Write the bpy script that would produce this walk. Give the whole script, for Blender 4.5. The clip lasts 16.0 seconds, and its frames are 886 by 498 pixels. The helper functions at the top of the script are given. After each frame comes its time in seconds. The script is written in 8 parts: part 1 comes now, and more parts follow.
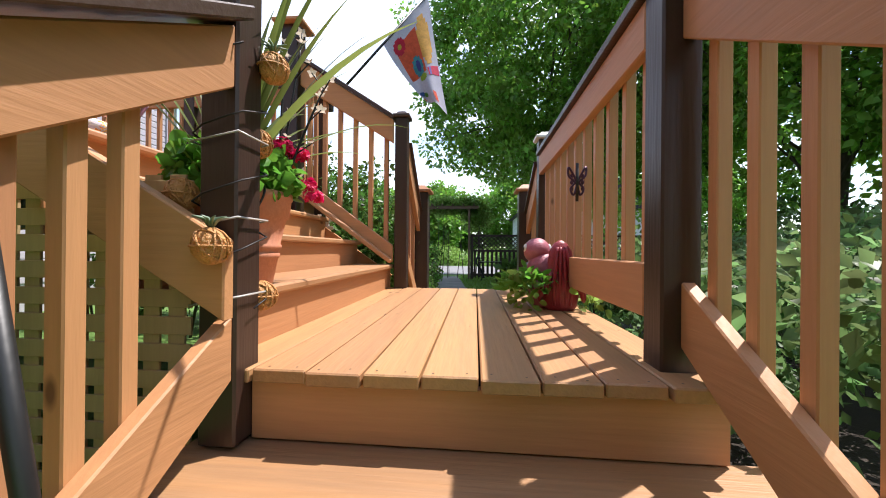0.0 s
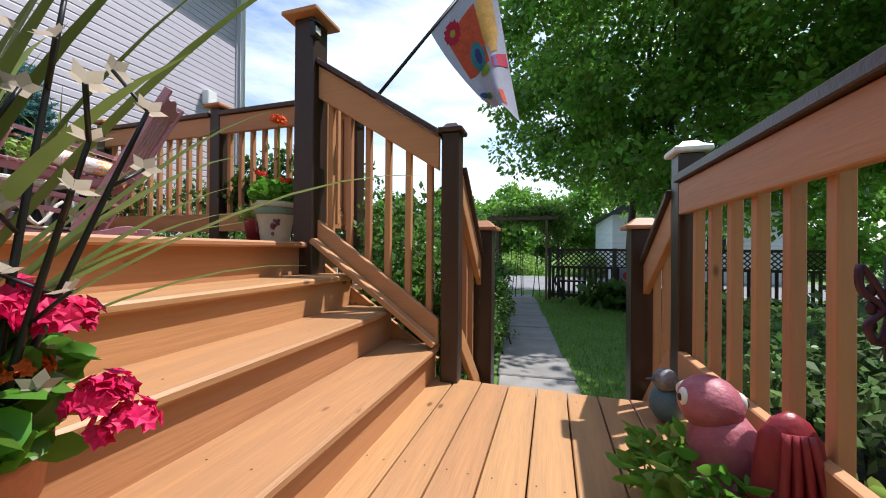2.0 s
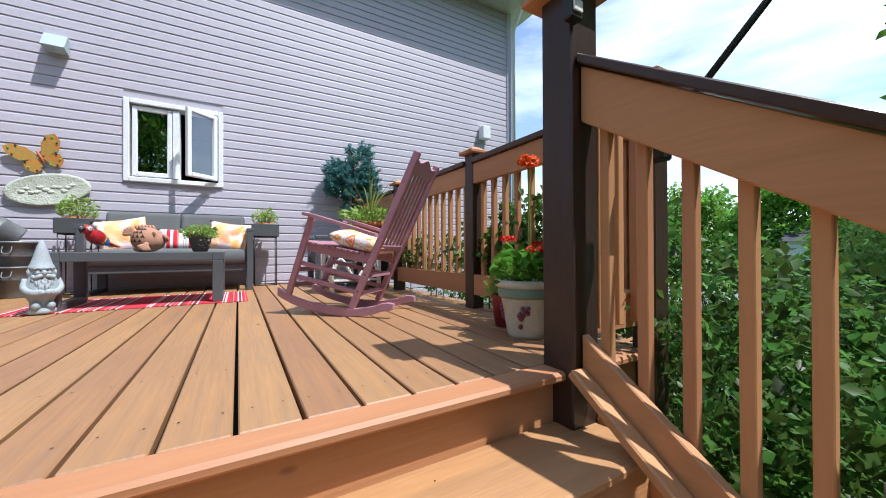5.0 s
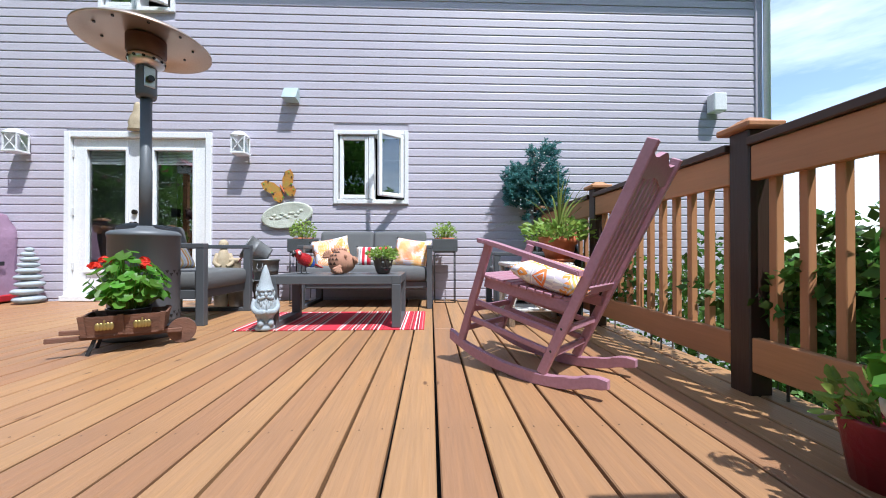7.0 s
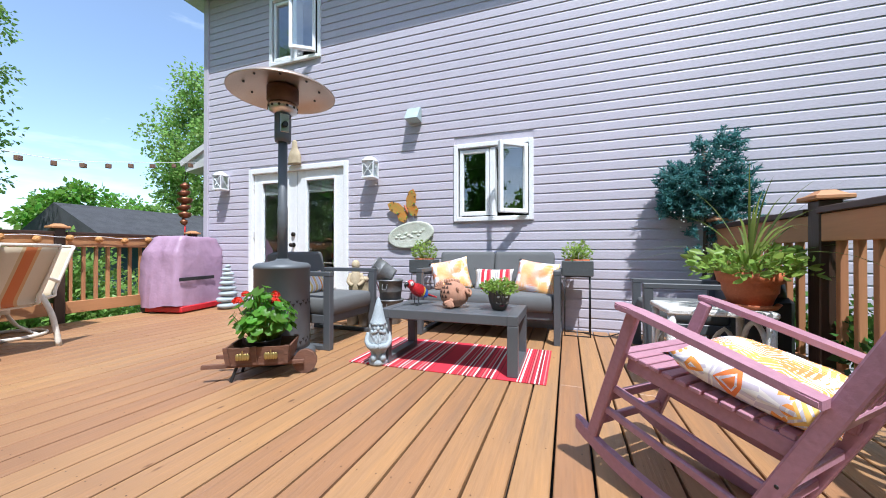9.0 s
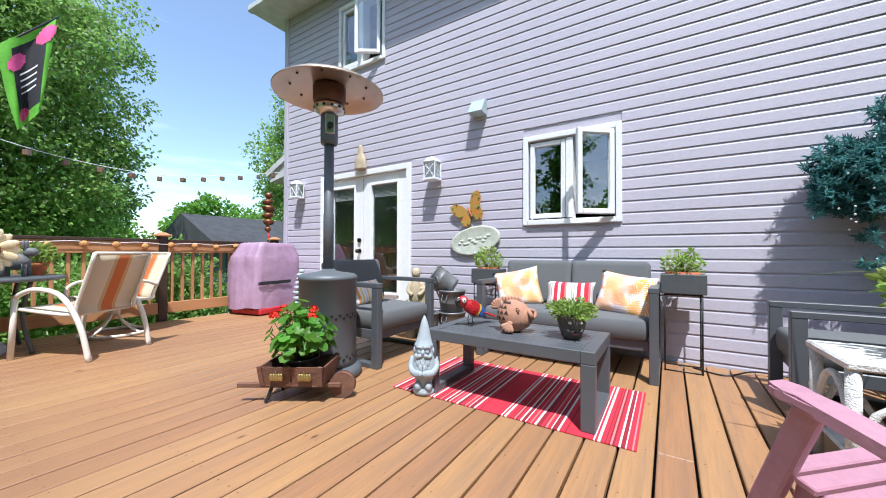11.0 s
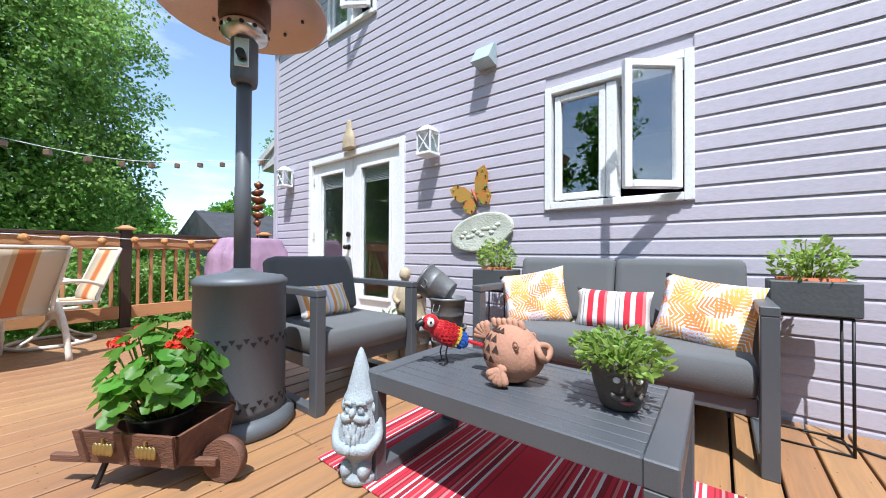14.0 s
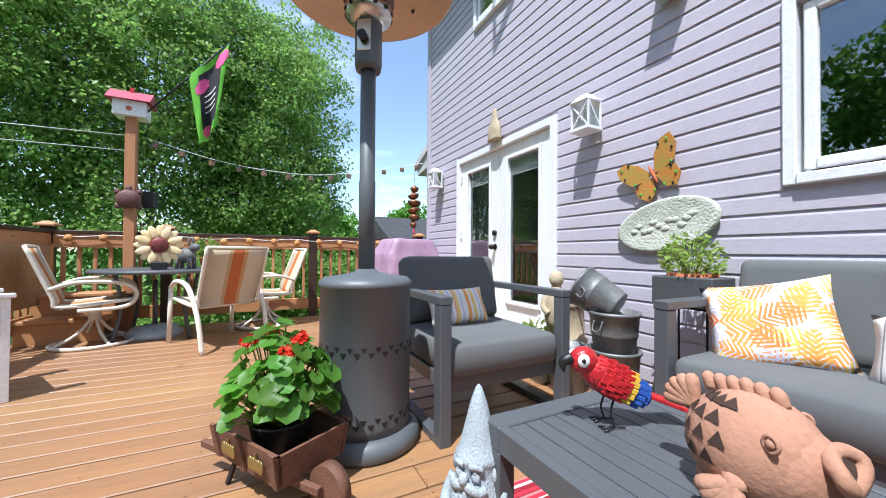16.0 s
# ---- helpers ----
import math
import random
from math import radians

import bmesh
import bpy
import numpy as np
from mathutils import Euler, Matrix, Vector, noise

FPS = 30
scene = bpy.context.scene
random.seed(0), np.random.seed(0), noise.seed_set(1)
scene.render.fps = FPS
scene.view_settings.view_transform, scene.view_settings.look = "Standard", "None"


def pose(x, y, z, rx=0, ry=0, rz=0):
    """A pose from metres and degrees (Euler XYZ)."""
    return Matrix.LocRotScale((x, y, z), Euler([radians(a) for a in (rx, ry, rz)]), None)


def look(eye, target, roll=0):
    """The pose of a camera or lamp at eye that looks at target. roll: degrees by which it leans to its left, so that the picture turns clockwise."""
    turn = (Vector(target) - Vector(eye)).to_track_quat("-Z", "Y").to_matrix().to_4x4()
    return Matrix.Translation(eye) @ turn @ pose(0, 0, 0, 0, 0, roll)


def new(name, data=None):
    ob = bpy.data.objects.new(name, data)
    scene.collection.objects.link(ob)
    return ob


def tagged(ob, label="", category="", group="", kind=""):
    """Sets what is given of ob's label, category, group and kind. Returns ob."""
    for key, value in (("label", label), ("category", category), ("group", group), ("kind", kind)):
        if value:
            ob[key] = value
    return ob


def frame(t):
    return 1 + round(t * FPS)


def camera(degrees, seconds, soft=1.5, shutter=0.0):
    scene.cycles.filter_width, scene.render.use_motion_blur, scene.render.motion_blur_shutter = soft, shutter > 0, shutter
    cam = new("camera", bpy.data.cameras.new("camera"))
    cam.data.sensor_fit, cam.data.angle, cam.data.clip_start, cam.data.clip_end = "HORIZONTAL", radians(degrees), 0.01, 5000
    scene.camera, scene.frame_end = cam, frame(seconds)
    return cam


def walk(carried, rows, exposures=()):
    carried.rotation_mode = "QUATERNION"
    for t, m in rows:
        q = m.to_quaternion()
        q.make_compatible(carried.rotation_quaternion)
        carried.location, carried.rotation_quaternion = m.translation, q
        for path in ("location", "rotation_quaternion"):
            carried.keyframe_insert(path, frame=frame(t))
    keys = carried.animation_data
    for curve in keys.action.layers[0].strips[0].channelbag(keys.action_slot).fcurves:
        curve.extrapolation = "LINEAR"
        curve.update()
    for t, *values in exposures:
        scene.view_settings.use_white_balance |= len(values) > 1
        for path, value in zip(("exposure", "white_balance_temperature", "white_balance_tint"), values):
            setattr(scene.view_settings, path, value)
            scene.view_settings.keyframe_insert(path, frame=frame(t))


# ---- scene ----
cam = camera(102.9, 16.0, soft=1.0)
METRES, EYE, TILT, LEAN, TURN = 5.6, 0.906, 0.0, 0.0, 5.2
ROWS = [
    (0.0, 0.0, 0.0, 0.0, -0.0, 0.15, -0.52),
    (0.5, -0.0031, 0.057, 0.008, 0.82, 0.23, -0.52),
    (1.0, -0.0012, 0.1017, 0.0262, 3.08, 0.21, -0.53),
    (1.5, 0.0019, 0.1377, 0.0495, 7.43, 0.24, -0.35),
    (2.0, 0.0034, 0.1665, 0.0742, 11.85, 0.16, -0.49),
    (2.5, 0.0077, 0.1907, 0.0958, 17.34, 0.19, -0.27),
    (3.0, 0.0045, 0.2143, 0.115, 23.53, 0.08, -0.14),
    (3.5, -0.0042, 0.2405, 0.1356, 29.87, 0.03, -0.05),
    (4.0, -0.0206, 0.2666, 0.1485, 36.35, 0.17, 0.09),
    (4.5, -0.0465, 0.2968, 0.156, 44.57, 0.14, 0.13),
    (5.0, -0.0802, 0.3166, 0.159, 54.67, 0.26, 0.22),
    (7.5, -0.2189, 0.3532, 0.2073, 87.86, 0.44, -0.01),
    (8.0, -0.2345, 0.3559, 0.22, 92.92, 0.51, -0.0),
    (8.5, -0.2538, 0.3626, 0.2278, 98.47, 0.4, -0.01),
    (9.0, -0.2738, 0.3719, 0.2394, 104.25, 0.35, 0.01),
    (9.5, -0.2922, 0.3749, 0.2421, 109.53, 0.46, -0.09),
    (12.0, -0.4167, 0.3778, 0.2543, 120.09, 0.61, -0.2),
    (12.5, -0.4471, 0.3673, 0.249, 121.67, 0.53, -0.25),
    (13.0, -0.4814, 0.3639, 0.2441, 122.18, 0.63, -0.25),
    (13.5, -0.5206, 0.3648, 0.2428, 122.43, 0.68, -0.28),
    (14.0, -0.5486, 0.3508, 0.2434, 122.8, 0.69, -0.31),
    (14.5, -0.5692, 0.3235, 0.242, 124.67, 0.7, -0.38),
    (15.0, -0.5855, 0.3036, 0.2448, 128.23, 0.7, -0.35),
    (15.5, -0.6051, 0.2969, 0.2437, 136.71, 0.68, -0.3),
    (16.0, -0.6193, 0.3072, 0.2425, 147.91, 0.67, -0.4),
]
walk(cam, [(t, pose(0, 0, EYE, TILT, LEAN, TURN) @ pose(METRES * x, METRES * y, METRES * z, 90 + pitch, roll, yaw)) for t, x, y, z, yaw, pitch, roll in ROWS],
     [(0.0, 1.04, 6650, 13), (1.5, 0.76, 6550, 11), (3.0, 0.65, 6350, 9), (5.0, 0.67, 6100, 8), (7.5, 0.71, 6000, 8), (12.0, 0.78, 6000, 8), (16.0, 0.8, 6000, 8)])

# ---- light ----
SUN = Vector((1.0, 0.75, 2.5)).normalized()
elev = math.asin(SUN.z)
azim = math.atan2(SUN.x, SUN.y)
world = bpy.data.worlds.new("sky")
scene.world = world
world.use_nodes = True
wn, wl = world.node_tree.nodes, world.node_tree.links
sky = wn.new("ShaderNodeTexSky")
sky.sky_type, sky.sun_disc = "NISHITA", False
sky.sun_elevation, sky.sun_rotation = elev, azim
sky.air_density, sky.dust_density, sky.ozone_density = 1.0, 0.5, 1.5
wco = wn.new("ShaderNodeTexCoord")
wmap = wn.new("ShaderNodeMapping")
wmap.inputs["Scale"].default_value = (1.2, 1.0, 5.0)
wno = wn.new("ShaderNodeTexNoise")
wno.inputs["Scale"].default_value, wno.inputs["Detail"].default_value, wno.inputs["Roughness"].default_value = 1.6, 7, 0.6
wra = wn.new("ShaderNodeValToRGB")
wra.color_ramp.elements[0].position, wra.color_ramp.elements[1].position = 0.44, 0.84
wra.color_ramp.elements[0].color, wra.color_ramp.elements[1].color = (0.04, 0.04, 0.04, 1), (0.7, 0.7, 0.7, 1)
wmi = wn.new("ShaderNodeMixRGB")
wmi.inputs[2].default_value = (9.0, 9.3, 9.8, 1)
wl.new(wco.outputs["Generated"], wmap.inputs[0])
wl.new(wmap.outputs[0], wno.inputs["Vector"])
wsp, wad = wn.new("ShaderNodeSeparateXYZ"), wn.new("ShaderNodeMath")
wad.operation, wad.inputs[1].default_value = "MULTIPLY_ADD", 0.07
wl.new(wco.outputs["Generated"], wsp.inputs[0])
wl.new(wsp.outputs["Y"], wad.inputs[0])
wl.new(wno.outputs[0], wad.inputs[2])
wl.new(wad.outputs[0], wra.inputs[0])
wl.new(wra.outputs[0], wmi.inputs[0])
wl.new(sky.outputs[0], wmi.inputs[1])
wl.new(wmi.outputs[0], wn["Background"].inputs[0])
wn["Background"].inputs[1].default_value = 0.15
sun = new("sun", bpy.data.lights.new("sun", "SUN"))
sun.data.energy, sun.data.angle, sun.data.color = 4.2, radians(0.6), (1.0, 0.97, 0.94)
sun.matrix_world = look(SUN * 50, (0, 0, 0))


# ---- materials ----
def mat(name, col, col2=None, rough=0.6, metal=0.0, scale=6.0, fine=60.0, bump=0.15, stretch=(1, 1, 1), vary=0.0, island=False, coords="Object", spec=0.5, translucent=0.0, dirt=0.35, grain=0.2):
    """A surface with slow stains, fine grain and relief; vary: spread of tone from piece to piece."""
    m = bpy.data.materials.new(name)
    m.use_nodes = True
    n, l = m.node_tree.nodes, m.node_tree.links
    b = n["Principled BSDF"]
    b.inputs["Roughness"].default_value, b.inputs["Metallic"].default_value = rough, metal
    b.inputs["Specular IOR Level"].default_value = spec
    col2 = col2 or tuple(c * 0.72 for c in col)
    co = n.new("ShaderNodeTexCoord")
    mp = n.new("ShaderNodeMapping")
    mp.inputs["Scale"].default_value = stretch
    l.new(co.outputs[coords], mp.inputs[0])
    big, small = n.new("ShaderNodeTexNoise"), n.new("ShaderNodeTexNoise")
    for node, s, d in ((big, scale, 5), (small, fine, 4)):
        node.inputs["Scale"].default_value, node.inputs["Detail"].default_value = s, d
        l.new(mp.outputs[0], node.inputs["Vector"])
    ramp = n.new("ShaderNodeValToRGB")
    ramp.color_ramp.elements[0].position, ramp.color_ramp.elements[1].position = 0.35, 0.68
    l.new(big.outputs[0], ramp.inputs[0])
    mx = n.new("ShaderNodeMixRGB")
    mx.inputs[1].default_value, mx.inputs[2].default_value = (*col, 1), (*col2, 1)
    sc = n.new("ShaderNodeMath")
    sc.operation = "MULTIPLY"
    sc.inputs[1].default_value = dirt * 2
    l.new(ramp.outputs[0], sc.inputs[0])
    l.new(sc.outputs[0], mx.inputs[0])
    gr = n.new("ShaderNodeMapRange")
    gr.inputs["To Min"].default_value, gr.inputs["To Max"].default_value = 1 - grain, 1 + grain
    l.new(small.outputs[0], gr.inputs[0])
    hs = n.new("ShaderNodeHueSaturation")
    l.new(mx.outputs[0], hs.inputs["Color"])
    if vary:
        src = n.new("ShaderNodeNewGeometry").outputs["Random Per Island"] if island else n.new("ShaderNodeObjectInfo").outputs["Random"]
        vr = n.new("ShaderNodeMapRange")
        vr.inputs["To Min"].default_value, vr.inputs["To Max"].default_value = 1 - vary, 1 + vary
        l.new(src, vr.inputs[0])
        mu = n.new("ShaderNodeMath")
        mu.operation = "MULTIPLY"
        l.new(gr.outputs[0], mu.inputs[0])
        l.new(vr.outputs[0], mu.inputs[1])
        l.new(mu.outputs[0], hs.inputs["Value"])
        hr = n.new("ShaderNodeMapRange")
        hr.inputs["To Min"].default_value, hr.inputs["To Max"].default_value = 0.5 - vary * 0.05, 0.5 + vary * 0.05
        l.new(src, hr.inputs[0])
        l.new(hr.outputs[0], hs.inputs["Hue"])
    else:
        l.new(gr.outputs[0], hs.inputs["Value"])
    l.new(hs.outputs[0], b.inputs["Base Color"])
    bp = n.new("ShaderNodeBump")
    bp.inputs["Strength"].default_value, bp.inputs["Distance"].default_value = bump, 0.01
    l.new(small.outputs[0], bp.inputs["Height"])
    l.new(bp.outputs[0], b.inputs["Normal"])
    if translucent:
        tr, ms = n.new("ShaderNodeBsdfTranslucent"), n.new("ShaderNodeMixShader")
        ms.inputs[0].default_value = translucent
        l.new(hs.outputs[0], tr.inputs[0])
        l.new(b.outputs[0], ms.inputs[1])
        l.new(tr.outputs[0], ms.inputs[2])
        l.new(ms.outputs[0], n["Material Output"].inputs[0])
    return m


def wood(name, col, knots=True, rough=0.55, along="x", vary=0.1, bump=0.14, wear=None, dirt=0.32, grain=0.13):
    """Painted or stained boards: grain along one axis, dark knots, worn streaks."""
    s = {"x": (0.6, 9, 9), "y": (9, 0.6, 9), "z": (9, 9, 0.6)}[along]
    m = mat(name, col, wear or tuple(c * 0.82 for c in col), rough=rough, scale=1.6, fine=9, bump=bump, stretch=s, vary=vary, dirt=dirt, grain=grain)
    if knots:
        n, l = m.node_tree.nodes, m.node_tree.links
        vo, rp, mx = n.new("ShaderNodeTexVoronoi"), n.new("ShaderNodeValToRGB"), n.new("ShaderNodeMixRGB")
        vo.inputs["Scale"].default_value = 3.0
        mp = n.new("ShaderNodeMapping")
        mp.inputs["Scale"].default_value = {"x": (0.7, 1.6, 1.6), "y": (1.6, 0.7, 1.6), "z": (1.6, 1.6, 0.7)}[along]
        l.new(n["Texture Coordinate"].outputs["Object"], mp.inputs[0])
        oi = n.new("ShaderNodeObjectInfo")
        l.new(oi.outputs["Location"], mp.inputs["Location"])
        l.new(mp.outputs[0], vo.inputs["Vector"])
        rp.color_ramp.elements[0].position, rp.color_ramp.elements[1].position = 0.03, 0.07
        l.new(vo.outputs["Distance"], rp.inputs[0])
        b = n["Principled BSDF"]
        src = b.inputs["Base Color"].links[0].from_socket
        l.new(rp.outputs[0], mx.inputs[0])
        mx.inputs[1].default_value = (col[0] * 0.35, col[1] * 0.3, col[2] * 0.3, 1)
        l.new(src, mx.inputs[2])
        l.new(mx.outputs[0], b.inputs["Base Color"])
    return m


TAN = (0.47, 0.222, 0.1)
tan_x, tan_y, tan_z = wood("tan_stain_x", TAN, along="x"), wood("tan_stain_y", TAN, along="y"), wood("tan_stain_z", TAN, along="z")
deck_x = wood("deck_stain_x", (0.35, 0.18, 0.079), along="x", vary=0.1, rough=0.5, bump=0.25, wear=(0.23, 0.135, 0.078), dirt=0.36, grain=0.2)
deck_y = wood("deck_stain_y", (0.43, 0.222, 0.098), along="y", vary=0.09, rough=0.5, bump=0.22, wear=(0.32, 0.175, 0.085), dirt=0.36, grain=0.18)
brown_z = wood("dark_brown_stain_z", (0.042, 0.022, 0.016), along="z", knots=False, rough=0.38)
brown_x = wood("dark_brown_stain_x", (0.055, 0.028, 0.02), along="x", knots=False, rough=0.38)
old_wood = wood("weathered_lattice_wood", (0.42, 0.3, 0.15), along="z", knots=False, rough=0.8)
fence_wood = wood("dark_fence_wood", (0.05, 0.03, 0.022), along="z", knots=False, rough=0.7)
siding_m = mat("lilac_vinyl_siding", (0.49, 0.455, 0.525), (0.45, 0.42, 0.485), rough=0.5, scale=1.3, fine=140, bump=0.06, vary=0.02, stretch=(1, 0.25, 1), dirt=0.3)
white_m = mat("white_vinyl", (0.8, 0.81, 0.82), (0.7, 0.72, 0.74), rough=0.4, scale=3, bump=0.03, dirt=0.2)
soffit_m = mat("grey_aluminium_soffit", (0.6, 0.6, 0.6), rough=0.5, bump=0.03)
shingle_m = mat("dark_asphalt_shingles", (0.06, 0.062, 0.07), (0.03, 0.03, 0.035), rough=0.9, scale=4, fine=90, bump=0.6)
# near black: shade inside the rooms and under the boards, put into colour
dark_m = mat("unlit_near_black", (0.02, 0.02, 0.022), rough=0.9)
concrete_m = mat("worn_concrete", (0.27, 0.255, 0.245), (0.17, 0.165, 0.16), rough=0.85, scale=3, fine=70, bump=0.4, vary=0.12)
asphalt_m = mat("pale_asphalt", (0.2, 0.2, 0.21), (0.14, 0.14, 0.15), rough=0.9, scale=1, fine=60, bump=0.4)
grass_m = mat("lawn_soil_and_grass", (0.10, 0.2, 0.035), (0.06, 0.13, 0.02), rough=0.9, scale=0.9, fine=70, bump=0.8)
soil_m = mat("dark_soil", (0.035, 0.025, 0.018), rough=0.95, bump=0.8)
bark_m = mat("grey_brown_bark", (0.1, 0.08, 0.065), (0.05, 0.04, 0.032), rough=0.9, scale=5, fine=25, bump=0.9, stretch=(3, 3, 0.6))
birch_bark = mat("pale_birch_bark", (0.32, 0.29, 0.25), (0.08, 0.07, 0.06), rough=0.85, scale=4, fine=30, bump=0.6, stretch=(1, 1, 3))


def leafmat(name, a, b, vary=0.35):
    return mat(name, a, b, rough=0.42, scale=1.5, fine=20, bump=0.05, vary=vary, island=True, translucent=0.55, spec=0.4, dirt=0.45)


maple_leaf = leafmat("maple_leaves", (0.2, 0.38, 0.055), (0.095, 0.23, 0.03))
birch_leaf = leafmat("birch_leaves", (0.3, 0.45, 0.12), (0.18, 0.32, 0.065))
shrub_leaf = leafmat("shrub_leaves", (0.12, 0.22, 0.045), (0.05, 0.12, 0.022), 0.6)
varieg_leaf = leafmat("pale_edged_leaves", (0.22, 0.32, 0.13), (0.05, 0.13, 0.028), 0.55)
geran_leaf = leafmat("geranium_leaves", (0.14, 0.33, 0.04), (0.08, 0.22, 0.03), 0.3)
lime_leaf = leafmat("light_green_leaves", (0.32, 0.44, 0.1), (0.18, 0.32, 0.055), 0.3)
spike_leaf = leafmat("dracaena_blades", (0.13, 0.21, 0.045), (0.24, 0.28, 0.08), 0.35)
grass_blade = leafmat("grass_blades", (0.24, 0.4, 0.06), (0.15, 0.29, 0.04), 0.4)


def glassmat(name, tint=(1, 1, 1), rough=0.0, ior=1.45):
    m = bpy.data.materials.new(name)
    m.use_nodes = True
    b = m.node_tree.nodes["Principled BSDF"]
    b.inputs["Base Color"].default_value = (*tint, 1)
    b.inputs["Transmission Weight"].default_value, b.inputs["Roughness"].default_value, b.inputs["IOR"].default_value = 1.0, rough, ior
    return m


pane_m = glassmat("window_glass", (0.85, 0.9, 0.92), 0.0, 2.0)


# ---- mesh helpers ----
def bx(bm, x0, x1, y0, y1, z0, z1, bevel=0.0, m=None):
    v = [bm.verts.new((x, y, z)) for x in (x0, x1) for y in (y0, y1) for z in (z0, z1)]
    f = [bm.faces.new([v[i] for i in q]) for q in ((0, 1, 3, 2), (4, 6, 7, 5), (0, 4, 5, 1), (2, 3, 7, 6), (0, 2, 6, 4), (1, 5, 7, 3))]
    out = list(v)
    if bevel:
        r = bmesh.ops.bevel(bm, geom=list({e for q in f for e in q.edges}), offset=bevel, segments=1, profile=0.5, affect="EDGES")
        out = list({p for q in r["faces"] for p in q.verts} | {p for p in v if p.is_valid})
    if m is not None:
        bmesh.ops.transform(bm, matrix=m, verts=out)
    return bm


def box(x0, x1, y0, y1, z0, z1, bevel=0.0, m=None):
    return bx(bmesh.new(), x0, x1, y0, y1, z0, z1, bevel, m)


def beam(bm, a, b, w, h, bevel=0.0, up=(0, 0, 1)):
    """A bar of width w and height h from a to b."""
    a, b = Vector(a), Vector(b)
    d = (b - a)
    y = d.normalized()
    x = y.cross(Vector(up)).normalized()
    z = x.cross(y)
    m = Matrix((x, y, z)).transposed().to_4x4()
    m.translation = a
    return bx(bm, -w / 2, w / 2, 0, d.length, -h / 2, h / 2, bevel, m)


def tube(bm, pts, r, seg=8, closed=False, radii=None):
    pts = [Vector(p) for p in pts]
    rings = []
    n = len(pts)
    prev = None
    for i, p in enumerate(pts):
        t = (pts[(i + 1) % n] - pts[i - 1]) if closed else (pts[min(i + 1, n - 1)] - pts[max(i - 1, 0)])
        t.normalize()
        if prev is None:
            prev = t.orthogonal().normalized()
        u = (prev - t * prev.dot(t)).normalized()
        prev = u
        w = t.cross(u)
        rr = radii[i] if radii else r
        rings.append([bm.verts.new(p + (u * math.cos(a) + w * math.sin(a)) * rr) for a in (2 * math.pi * k / seg for k in range(seg))])
    for i in range(n if closed else n - 1):
        a, b = rings[i], rings[(i + 1) % n]
        for k in range(seg):
            f = bm.faces.new((a[k], a[(k + 1) % seg], b[(k + 1) % seg], b[k]))
            f.smooth = True
    if not closed:
        bm.faces.new(rings[0][::-1])
        bm.faces.new(rings[-1])
    return bm


def lathe(bm, prof, seg=24, m=None, sx=1.0, sy=1.0):
    rings = [[bm.verts.new((r * math.cos(2 * math.pi * k / seg) * sx, r * math.sin(2 * math.pi * k / seg) * sy, z)) for k in range(seg)] for r, z in prof]
    for a, b in zip(rings, rings[1:]):
        for k in range(seg):
            f = bm.faces.new((a[k], a[(k + 1) % seg], b[(k + 1) % seg], b[k]))
            f.smooth = True
    bm.faces.new(rings[0][::-1])
    bm.faces.new(rings[-1])
    if m is not None:
        bmesh.ops.transform(bm, matrix=m, verts=[v for r in rings for v in r])
    return bm


def ball(bm, c, r, s=(1, 1, 1), seg=12, m=None):
    k = max(5, seg // 2 + 1)
    prof = [(r * max(0.02, math.sin(math.pi * i / k)), -r * math.cos(math.pi * i / k)) for i in range(k + 1)]
    mm = Matrix.Translation(c) @ (m or Matrix()) @ Matrix.Diagonal((*s, 1))
    return lathe(bm, prof, seg, mm)


def bend(pts, n=8):
    """A smooth line through a few points."""
    pts = [Vector(p) for p in pts]
    out = []
    for i in range(len(pts) - 1):
        p0, p1, p2, p3 = pts[max(i - 1, 0)], pts[i], pts[i + 1], pts[min(i + 2, len(pts) - 1)]
        for k in range(n):
            t = k / n
            out.append(0.5 * ((2 * p1) + (p2 - p0) * t + (2 * p0 - 5 * p1 + 4 * p2 - p3) * t * t + (3 * p1 - p0 - 3 * p2 + p3) * t ** 3))
    return out + [pts[-1]]


def part(name, bm, material, parent=None, label="", smooth=False):
    me = bpy.data.meshes.new(name)
    bmesh.ops.recalc_face_normals(bm, faces=bm.faces[:])
    if smooth:
        for f in bm.faces:
            f.smooth = True
    bm.to_mesh(me)
    bm.free()
    for mm in (material if isinstance(material, (list, tuple)) else [material]):
        me.materials.append(mm)
    ob = new(name, me)
    if parent:
        ob.parent = parent
    if label:
        ob["label"] = label
    return ob


def thing(name, x, y, z, rz=0, label="", category="", group="", kind=""):
    e = new(name)
    e.empty_display_size = 0.1
    e.matrix_basis = pose(x, y, z, 0, 0, rz)
    return tagged(e, label, category, group, kind)


def struct(name, bm, material, label="", category="", parent=None):
    return tagged(part(name, bm, material, parent), label, category, kind="structure")


def piece(name, me, parent, x, y, z, rx=0, ry=0, rz=0):
    o = new(name, me)
    o.parent = parent
    o.matrix_basis = pose(x, y, z, rx, ry, rz)
    return o


def mesh_of(bm, material, name="piece"):
    me = bpy.data.meshes.new(name)
    bmesh.ops.recalc_face_normals(bm, faces=bm.faces[:])
    bm.to_mesh(me)
    bm.free()
    me.materials.append(material)
    return me


RNG = np.random.default_rng(7)


